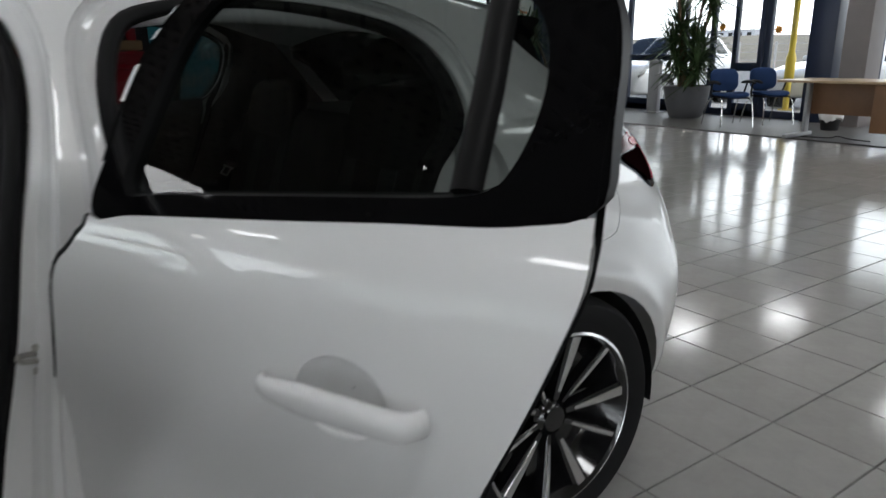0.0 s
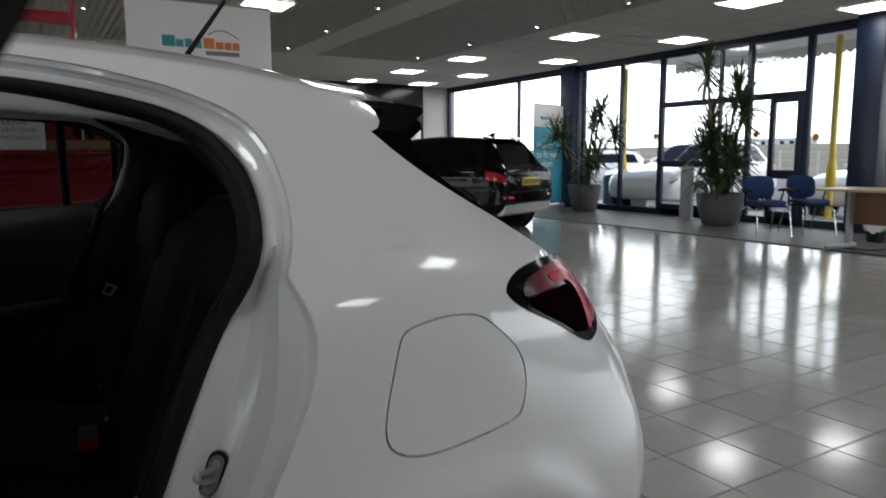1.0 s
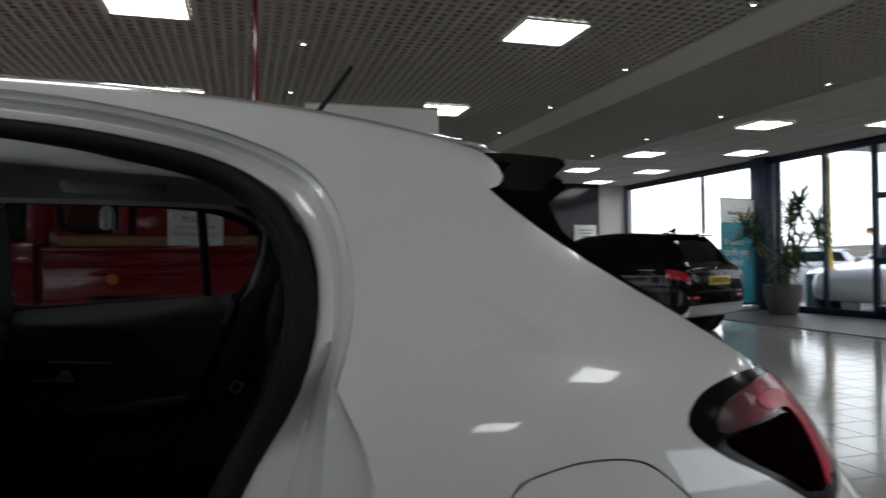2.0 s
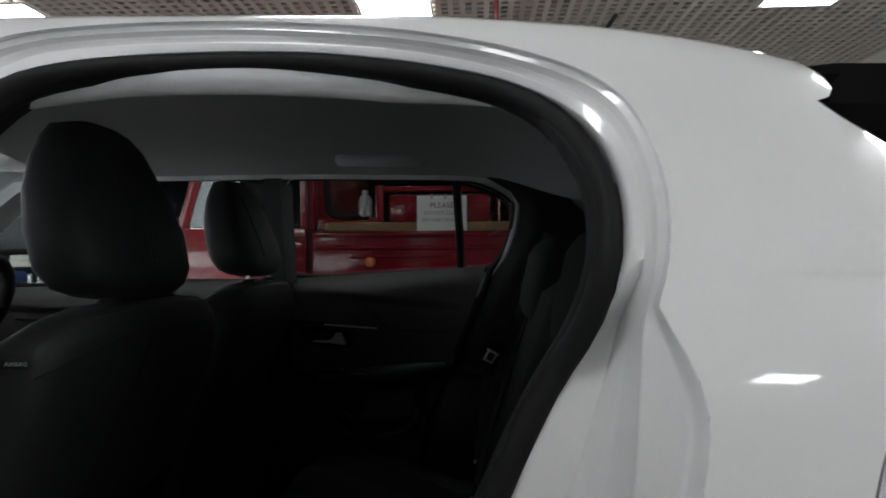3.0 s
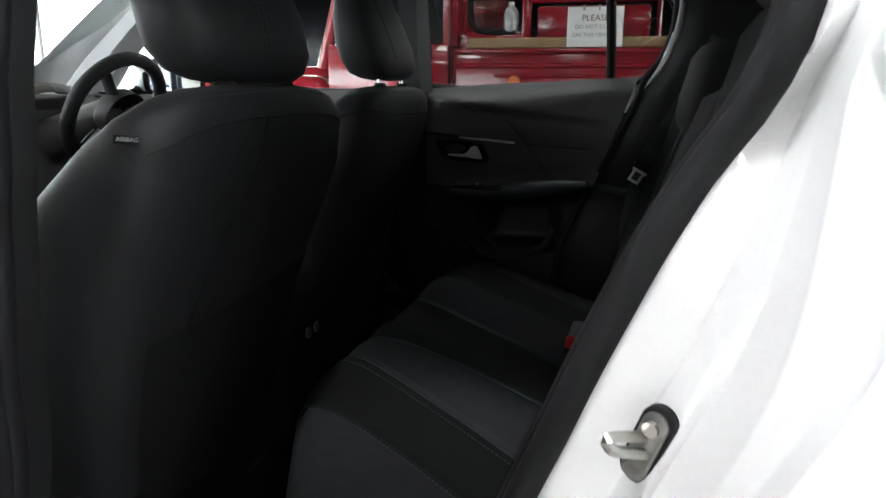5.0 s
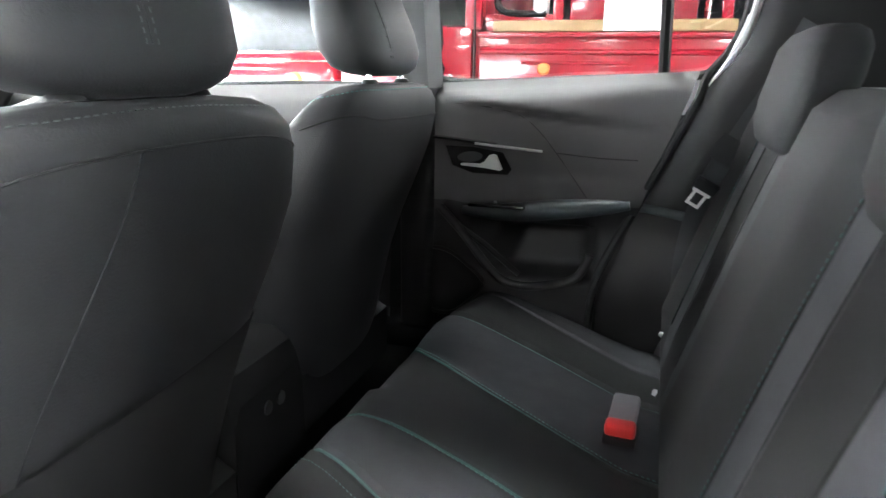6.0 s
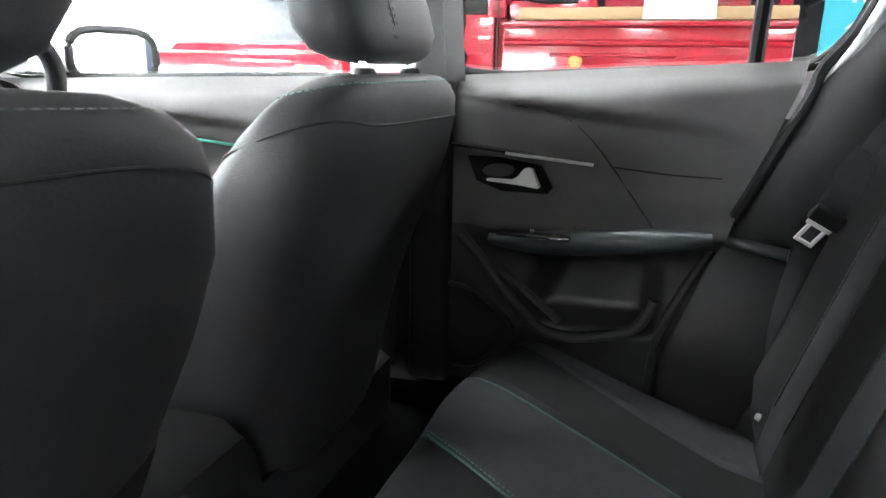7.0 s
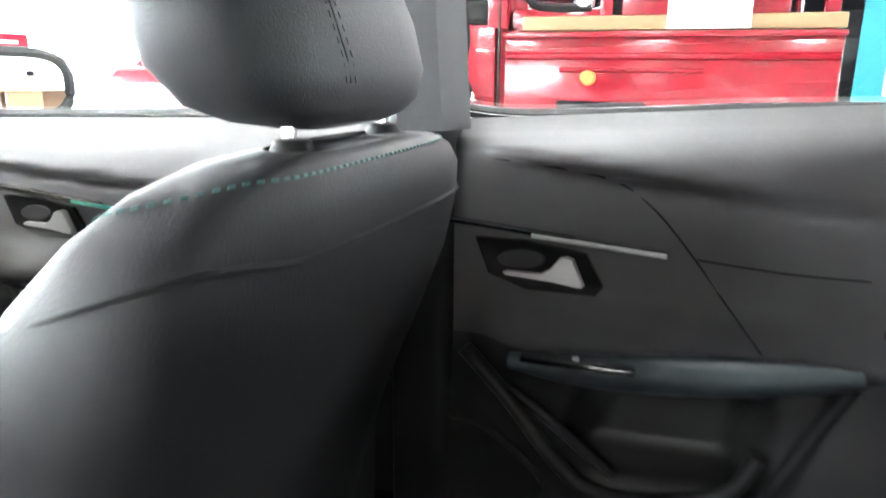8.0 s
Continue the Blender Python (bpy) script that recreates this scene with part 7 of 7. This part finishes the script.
# ---------------------------------------------------------------- banners
def roll_banner(name_at, turn, w=1.0, h=2.22):
    ob = thing("roller_banner", "white and turquoise roll-up finance banner on a silver base", "banner", "roll-up banners", at=name_at, turn=turn)
    part("sheet", boxed((0, 0, h * 0.895), (w, 0.004, h * 0.21)), WHITEPRINT, ob, "white upper banner with a logo", smooth=False)
    part("lower_sheet", boxed((0, 0, h * 0.43), (w, 0.004, h * 0.72)), TEALPRINT, ob, "turquoise lower banner", smooth=False)
    part("top_rail", tube(bmesh.new(), [(-w / 2, 0, h), (w / 2, 0, h)], 0.012, 8), CHROME, ob)
    part("base", boxed((0, 0.02, 0.05), (w + 0.04, 0.2, 0.09), None, 0.02, 3), SILVER, ob)
    part("pole", rodded((0, 0.03, 0.06), (0, 0.03, h), 0.009), SILVER, ob)
    # logo as plain shapes
    lg = part("logo", boxed((-0.23, -0.004, 1.94), (0.085, 0.002, 0.075), None, 0.004), TEALINK, ob, "plain teal and orange logo blocks", smooth=False)
    for k, (x, w, h2, mt) in enumerate(((-0.155, 0.05, 0.052, TEALINK), (-0.095, 0.05, 0.06, TEALINK), (-0.035, 0.055, 0.052, TEALINK), (0.045, 0.075, 0.075, ORANGEINK), (0.12, 0.055, 0.052, ORANGEINK), (0.18, 0.05, 0.052, ORANGEINK), (0.238, 0.052, 0.052, ORANGEINK))):
        part("logo_block", boxed((x, -0.004, 1.94 - (0.075 - h2) / 2), (w, 0.002, h2), None, 0.004), mt, lg, smooth=False)
    part("logo_bar", boxed((0.14, -0.004, 1.872), (0.24, 0.002, 0.03)), GREYINK, lg, smooth=False)
    part("logo_arc", tube(bmesh.new(), smooth_line([(0.04, -0.004, 2.0), (0.10, -0.004, 2.03), (0.17, -0.004, 2.03), (0.26, -0.004, 1.985)], 16), 0.004, 6), GREYINK, lg)
    for words, z in (("finance", 1.36), ("to fit your", 1.16), ("budget", 0.97)):
        text_mesh(words, 0.20, pose(-0.39, -0.0045, z, 90, 0, 0), WHITEPRINT, "banner_words", ob, 0.0006, "LEFT")
    return ob


ban = roll_banner((1.99, 3.60, 0.004), 0)
copy_thing(ban, pose(10.5, 10.05, 0.006, 0, 0, 12))


# ---------------------------------------------------------------- plants
def yucca(at, pot_r, pot_h, canes, seed, leaves=74, size=1.0):
    rng = random.Random(seed)
    ob = thing("potted_plant", "tall yucca plant with strap leaves in a grey planter", "plant", "potted yucca plants", at=at)
    part("planter", lathe(bmesh.new(), [(pot_r * 0.62, 0.0), (pot_r * 0.70, 0.02), (pot_r * 0.90, pot_h * 0.5), (pot_r, pot_h * 0.96), (pot_r, pot_h), (pot_r * 0.93, pot_h), (pot_r * 0.90, pot_h * 0.90), (pot_r * 0.89, pot_h * 0.88)], 40), POT, ob, "round grey planter")
    part("soil", lathe(bmesh.new(), [(0.001, pot_h * 0.90), (pot_r * 0.5, pot_h * 0.91), (pot_r * 0.90, pot_h * 0.88)], 24), SOIL, ob)
    for dx, dy, top, lx, ly in canes:
        P = [Vector((dx, dy, pot_h * 0.85)), Vector((dx + lx * 0.3, dy + ly * 0.3, pot_h + (top - pot_h) * 0.4)), Vector((dx + lx, dy + ly, top))]
        part("cane", tube(bmesh.new(), smooth_line(P, 16), lambda t: 0.030 - 0.010 * t, 8), TRUNK, ob)
        verts, faces = [], []
        tip = P[-1]
        for k in range(leaves):
            az = rng.uniform(0, 2 * math.pi)
            el = rng.uniform(-0.75, 1.35)
            ln = rng.uniform(0.34, 0.62) * size
            base = tip + Vector((0, 0, rng.uniform(-0.30, 0.04)))
            d = Vector((math.cos(az) * math.cos(el), math.sin(az) * math.cos(el), math.sin(el)))
            sd = Vector((-math.sin(az), math.cos(az), 0))
            droop = rng.uniform(0.05, 0.38) * (1 - abs(el) / 1.6)
            n0 = len(verts)
            for i in range(6):
                t = i / 5
                p = base + d * ln * t - Vector((0, 0, droop * ln * t * t))
                wd = 0.021 * (math.sin(math.pi * (0.14 + 0.84 * t)) ** 0.8)
                verts += [tuple(p - sd * wd), tuple(p + Vector((0, 0, -0.006))), tuple(p + sd * wd)]
            for i in range(5):
                a = n0 + 3 * i
                faces += [(a, a + 1, a + 4, a + 3), (a + 1, a + 2, a + 5, a + 4)]
        me = bpy.data.meshes.new("leaf_crown")
        me.from_pydata(verts, [], faces)
        me.materials.append(LEAF)
        o = new("leaf_crown", me)
        o.parent = ob
    return ob


yucca((10.65, 9.05, 0.006), 0.34, 0.54, [(-0.10, 0.05, 1.50, -0.22, 0.28), (0.05, -0.08, 2.10, 0.10, -0.20), (0.08, 0.06, 1.62, 0.34, -0.48), (0.02, -0.02, 1.20, 0.12, -0.20), (-0.06, 0.08, 1.72, -0.30, 0.42), (0.0, -0.05, 1.85, 0.22, 0.05), (-0.04, -0.06, 1.02, -0.18, -0.28)], 3, 60, 0.95)
yucca((10.45, 5.62, 0.006), 0.38, 0.52, [(-0.08, 0.10, 2.55, -0.10, 0.12), (0.08, 0.05, 2.25, 0.12, -0.15), (0.05, 0.05, 1.70, 0.05, 0.25), (0.02, -0.12, 1.95, 0.0, -0.22), (-0.10, -0.05, 1.25, -0.05, 0.30), (0.06, -0.06, 1.15, 0.0, -0.15), (0.0, 0.08, 1.5, -0.1, 0.05), (0.03, -0.03, 1.30, 0.02, 0.0), (-0.06, 0.02, 0.95, -0.12, 0.08), (-0.02, -0.05, 0.9, -0.1, -0.2)], 5)


# ---------------------------------------------------------------- waiting chairs, desk and bins
def waiting_chair(at, turn):
    ob = thing("waiting_chair", "blue upholstered waiting chair with black armrests and chrome legs", "chair", "blue waiting chairs", at=at, turn=turn)
    def cushion(place, w, h, thick):
        """A padded slab with rounded corners, bulging on both faces; place(u, v, d) sets its points."""
        rim = [(math.copysign(abs(math.cos(q)) ** 0.55, math.cos(q)), math.copysign(abs(math.sin(q)) ** 0.55, math.sin(q))) for q in np.linspace(0, 2 * math.pi, 40, endpoint=False)]
        bm = loft(bmesh.new(), [[place(w * k * u, h * k * v, d * thick) for u, v in rim] for k, d in ((0.03, -0.62), (0.5, -0.60), (0.85, -0.50), (0.97, -0.25), (1.0, 0.0), (0.97, 0.25), (0.85, 0.50), (0.5, 0.60), (0.03, 0.62))], True, True)
        bmesh.ops.recalc_face_normals(bm, faces=bm.faces)
        return bm
    part("seat", cushion(lambda u, v, d: Vector((u, v - 0.01, 0.455 + d + 0.35 * u * u - 0.10 * smoothstep(-0.1, -0.25, v) * 0.2)), 0.235, 0.225, 0.055), BLUEFABRIC, ob, "blue padded seat")
    part("backrest", cushion(lambda u, v, d: Vector((u, 0.235 + d - 0.55 * u * u + 0.16 * v, 0.665 + v)), 0.225, 0.165, 0.045), BLUEFABRIC, ob, "blue padded curved backrest")
    part("seat_frame", tube(bmesh.new(), [(-0.20, -0.18, 0.415), (0.20, -0.18, 0.415), (0.20, 0.17, 0.415), (-0.20, 0.17, 0.415)], 0.011, 8, True), RUBBER, ob, "black seat frame")
    for sx in (-1, 1):
        for line in (((0.20, -0.14, 0.415), (0.225, -0.20, 0.38), (0.235, -0.235, 0.30), (0.25, -0.275, 0.006)), ((0.20, 0.10, 0.415), (0.225, 0.17, 0.37), (0.24, 0.22, 0.28), (0.255, 0.31, 0.006))):
            part("leg", tube(bmesh.new(), smooth_line([(sx * x, y, z) for x, y, z in line], 14), 0.011, 8), CHROME, ob)
        part("armrest", tube(bmesh.new(), smooth_line([(sx * 0.265, 0.15, 0.625), (sx * 0.275, 0.05, 0.640), (sx * 0.275, -0.08, 0.640), (sx * 0.265, -0.17, 0.622)], 16), lambda t: 0.013 + 0.011 * math.sin(math.pi * min(max(t, 0.03), 0.97)) ** 0.5, 10, flat=1.6, side=(1, 0, 0)), RUBBER, ob, "black moulded armrest")
        part("arm_post", tube(bmesh.new(), smooth_line([(sx * 0.20, 0.12, 0.415), (sx * 0.255, 0.09, 0.46), (sx * 0.272, 0.03, 0.63)], 12), 0.014, 8), RUBBER, ob)
        part("back_post", tube(bmesh.new(), smooth_line([(sx * 0.09, 0.16, 0.415), (sx * 0.09, 0.245, 0.44), (sx * 0.09, 0.262, 0.60)], 12), 0.012, 8), RUBBER, ob)
    return ob


ch = waiting_chair((9.72, 4.32, 0.006), -28)
copy_thing(ch, pose(10.40, 4.10, 0.006, 0, 0, -25))
desk = thing("desk", "beech-topped office desk with a brown panel", "desk", at=(9.2, 2.2, 0.008), turn=2)
part("desktop", boxed((0, 0, 0.715), (0.80, 1.75, 0.028), None, 0.006), WOODTOP, desk, "light beech desktop")
part("modesty_panel", boxed((0.30, 0, 0.48), (0.018, 1.50, 0.40), None, 0.003), WOODPANEL, desk, "brown modesty panel")
for sy in (-1, 1):
    part("foot", boxed((0, sy * 0.74, 0.03), (0.66, 0.06, 0.05), None, 0.012), GREYPLASTIC, desk)
    part("leg", boxed((0.18, sy * 0.74, 0.37), (0.10, 0.05, 0.66), None, 0.01), GREYPLASTIC, desk)
part("drawer_unit", boxed((-0.05, -0.45, 0.42), (0.55, 0.42, 0.54), None, 0.006), WOODPANEL, desk, "brown drawer unit")
tagged(part("floor_cable", tube(bmesh.new(), smooth_line([(9.2, 2.9, 0.012), (9.3, 2.6, 0.012), (9.22, 2.45, 0.05), (9.35, 2.35, 0.012), (9.3, 2.1, 0.012)], 40), 0.006, 6), RUBBER), "black cable lying on the floor by the desk", "cable")
wb = thing("waste_bin", "dark grey waste bin with a white liner under the desk", "bin", at=(10.22, 3.06, 0.006))
part("bucket", lathe(bmesh.new(), [(0.105, 0), (0.11, 0.005), (0.145, 0.25), (0.140, 0.25), (0.105, 0.012)], 28), PLASTIC, wb)
bm = lathe(bmesh.new(), [(0.136, 0.20), (0.142, 0.262), (0.150, 0.268), (0.157, 0.255), (0.158, 0.20), (0.150, 0.15)], 40)
for v in bm.verts:
    q = math.atan2(v.co.y, v.co.x)
    v.co.z += (0.03 * math.sin(3 * q + 1) + 0.012 * math.sin(11 * q)) * (1.0 if v.co.z < 0.22 else 0.3)
    v.co.x *= 1 + 0.02 * math.sin(9 * q)
part("bin_liner", bm, WHITEPRINT, wb, "crumpled white bin liner folded over the rim")
kiosk = thing("sensor_post", "slim grey freestanding post by the entrance", "post", at=(10.80, 6.58, 0.006))
part("post_body", boxed((0, 0, 0.47), (0.10, 0.24, 0.94), None, 0.02, 3), GREYPLASTIC, kiosk)
part("post_foot", boxed((0, 0, 0.012), (0.22, 0.34, 0.02), None, 0.006), SILVER, kiosk)
sign = thing("display_sign", "small white sign on a stand by the back wall", "sign", at=(9.55, 14.6, 0.004))
part("stand", rodded((0, 0, 0), (0, 0, 1.55), 0.02), SILVER, sign)
part("board", boxed((0, -0.02, 1.72), (0.62, 0.03, 0.42), None, 0.006), WHITEPRINT, sign)
for k in range(3):
    part("text_bar", boxed((0, -0.037, 1.80 - 0.08 * k), (0.42 - 0.08 * k, 0.003, 0.022)), GREYINK, sign, smooth=False)


def star(at, r=0.09):
    ob = thing("star_sticker", "small orange star sticker on the window glass", "sticker", "orange window stickers", at=at, turn=90)
    bm = bmesh.new()
    pts = [(r * (1 if k % 2 == 0 else 0.55) * math.cos(math.pi * k / 8 + 0.2), r * (1 if k % 2 == 0 else 0.55) * math.sin(math.pi * k / 8 + 0.2)) for k in range(16)]
    loft(bm, [[Vector((x, y, z)) for x, z in pts] for y in (-0.001, 0.001)], True, True)
    part("sticker", bm, STAR, ob, smooth=False)
    return ob


st1 = star((X_WIN - 0.008, 7.78, 1.50))
for y, z in ((5.62, 1.48), (11.4, 1.5), (4.6, 1.4)):
    copy_thing(st1, pose(X_WIN - 0.008, y, z, 0, 0, 90))

# posters and notices on the far glazing
for y, z, w, h, mt in ((0.6, 1.35, 1.9, 0.5, TRUCKRED), (2.6, 1.5, 1.2, 0.8, WHITEPRINT), (5.0, 1.4, 2.0, 0.4, TRUCKRED), (4.6, 2.2, 1.6, 0.25, PLATE), (7.2, 1.5, 1.4, 0.9, WHITEPRINT), (9.5, 1.4, 1.5, 0.45, TRUCKRED), (3.9, 1.7, 0.25, 0.35, BLUEPRINT)):
    pst = thing("window_poster", "printed sale poster on the far glazing", "poster", "posters on the glazing", at=(X_WEST + 0.0065, y, z))
    part("sheet", boxed((0, 0, 0), (0.004, w, h)), mt, pst, smooth=False)
    for k in range(2):
        part("text_bar", boxed((0.004, 0, h * (0.16 - 0.3 * k)), (0.002, w * (0.7 - 0.2 * k), h * 0.14)), WHITEPRINT if mt is not WHITEPRINT else ORANGEINK, pst, smooth=False)

# ---------------------------------------------------------------- outside the glazing
pav = part("pavement", boxed((X_WIN + 1.2, 3.75, -0.06), (2.2, 24, 0.1), None, 0.01), CONCRETE)
tagged(pav, "pale concrete pavement outside the glazing", "pavement", kind="structure")
can = part("canopy", boxed((X_WIN + 1.3, 0.70, 3.24), (2.4, 17.9, 0.08)), WHITEPRINT, smooth=False)
tagged(can, "white entrance canopy outside", "canopy", kind="structure")
bm = bmesh.new()
for k in range(114):
    y = -7.5 + 0.15 * k
    lathe(bm, [(0.001, -0.004), (0.075, -0.004), (0.075, 0.004), (0.001, 0.004)], 12, pose(X_WIN + 2.5, y, 3.05, 0, 90, 0))
box(bm, (X_WIN + 2.5, 0.975, 3.12), (0.012, 17.1, 0.16))
val = part("canopy_valance", bm, WHITEPRINT, smooth=False)
tagged(val, "scalloped white canopy edge", "canopy", kind="structure")
for x, y in ((13.05, 5.33), (13.05, 3.94), (12.25, 9.55), (13.05, 0.5)):
    ob = thing("yellow_post", "yellow painted canopy post with a bracket", "post", "yellow canopy posts", at=(x, y, -0.02))
    part("shaft", rodded((0, 0, 0), (0, 0, 3.2), 0.055), YELLOW, ob)
    part("sleeve", lathe(bmesh.new(), [(0.06, 0.55), (0.085, 0.58), (0.085, 0.95), (0.06, 1.05)], 20), YELLOW, ob)
    part("base", lathe(bmesh.new(), [(0.06, 0.03), (0.13, 0.025), (0.13, 0)], 20), YELLOW, ob)
bin1 = thing("litter_bin", "blue-grey litter bin outside the window", "bin", at=(12.15, 9.80, -0.01))
part("drum", lathe(bmesh.new(), [(0.17, 0), (0.19, 0.02), (0.20, 0.66), (0.17, 0.72), (0.001, 0.75)], 28), material("slate_blue_plastic", (0.05, 0.10, 0.15), 0.5), bin1)
pot2 = thing("outdoor_planter", "white outdoor pot with a green watering can", "planter", at=(12.2, 9.02, -0.01))
part("pot", lathe(bmesh.new(), [(0.14, 0), (0.15, 0.02), (0.18, 0.34), (0.165, 0.34), (0.14, 0.30)], 28), WHITEPRINT, pot2)
part("green_can", loft(bmesh.new(), sections([(0.34, 0.0, 0.16, 0.15, 0.28), (0.50, 0.02, 0.18, 0.17, 0.32), (0.62, 0.10, 0.15, 0.14, 0.26), (0.72, 0.20, 0.08, 0.08, 0.14)], 20), True, True), GREEN, pot2, "green plastic can")
# boundary fence, bank and far buildings
fence = thing("fence", "low wire fence with posts along the forecourt", "fence")
for k in range(46):
    part("fence_post", boxed((34, -40 + 2.0 * k, 0.65), (0.08, 0.08, 1.5)), CONCRETE, fence, smooth=False)
for z in (0.5, 0.9, 1.3):
    part("fence_wire", boxed((34, 5, z), (0.02, 92, 0.02)), CONCRETE, fence, smooth=False)
bm = bmesh.new()
rows = []
for i in range(8):
    x = 38 + 9 * i
    rows.append([Vector((x, y, -0.12 + 0.42 * i + 0.5 * noise.noise(Vector((x * 0.05, y * 0.06, 0))) * (i > 0))) for y in np.linspace(-90, 140, 70)])
loft(bm, rows, False)
bank = part("bank", bm, HILL)
tagged(bank, "bare brown winter bank beyond the fence", "hill", kind="structure")
for x, y, w, h in ((150, 47, 6, 8), (152, 57, 6, 8.5), (190, 20, 18, 5.5), (195, 130, 26, 6)):
    ob = thing("far_building", "pale grey block far beyond the forecourt", "building", "far buildings", at=(x, y, 0))
    part("wall", boxed((0, 0, h / 2), (10, w, h)), SKYWALL, ob, smooth=False)
    part("roof", boxed((0, 0, h + 0.1), (10.4, w + 0.4, 0.25)), CONCRETE, ob, smooth=False)
    for f in range(int(h // 3)):
        for k in range(int(w // 3)):
            part("window", boxed((-5.01, -w / 2 + 1.6 + 3 * k, 1.8 + 3 * f), (0.06, 1.4, 1.3)), DARKWALL, ob, smooth=False)
# ---------------------------------------------------------------- floor tiles
bm = bmesh.new()
box(bm, (0, 0, -0.003), (0.294, 0.294, 0.014), None, 0.0016, 1)
tile_mesh = mesh_of("tile", bm, TILE, False)
rest_v, rest_f = [], []
near = 0
for i in range(-44, 23):
    for j in range(-25, 54):
        x, y = TILE_X + TILE_STEP * (i + 0.5), TILE_Y + TILE_STEP * (j + 0.5)
        if x > VINYL_X - 0.15 or y > Y_BACK or y < Y_SOUTH or x < X_WEST:
            continue
        if 1.9 < x < 7.0 and -1.6 < y < 3.5 and near < 300:
            near += 1
            t = new("tile", tile_mesh)
            t.parent = floor
            t.location = (x, y, 0.0)
        else:
            k = len(rest_v)
            h = 0.147
            rest_v += [(x + a, y + b, z) for a, b, z in ((-h, -h, -0.008), (h, -h, -0.008), (h, h, -0.008), (-h, h, -0.008), (-h, -h, 0.004), (h, -h, 0.004), (h, h, 0.004), (-h, h, 0.004))]
            rest_f += [(k + 4, k + 5, k + 6, k + 7), (k, k + 1, k + 5, k + 4), (k + 1, k + 2, k + 6, k + 5), (k + 2, k + 3, k + 7, k + 6), (k + 3, k, k + 4, k + 7)]
me = bpy.data.meshes.new("floor_tiles")
me.from_pydata(rest_v, [], rest_f)
me.materials.append(TILE)
tiles = new("floor_tiles", me)
tiles.parent = floor
tagged(tiles, kind="stuff")
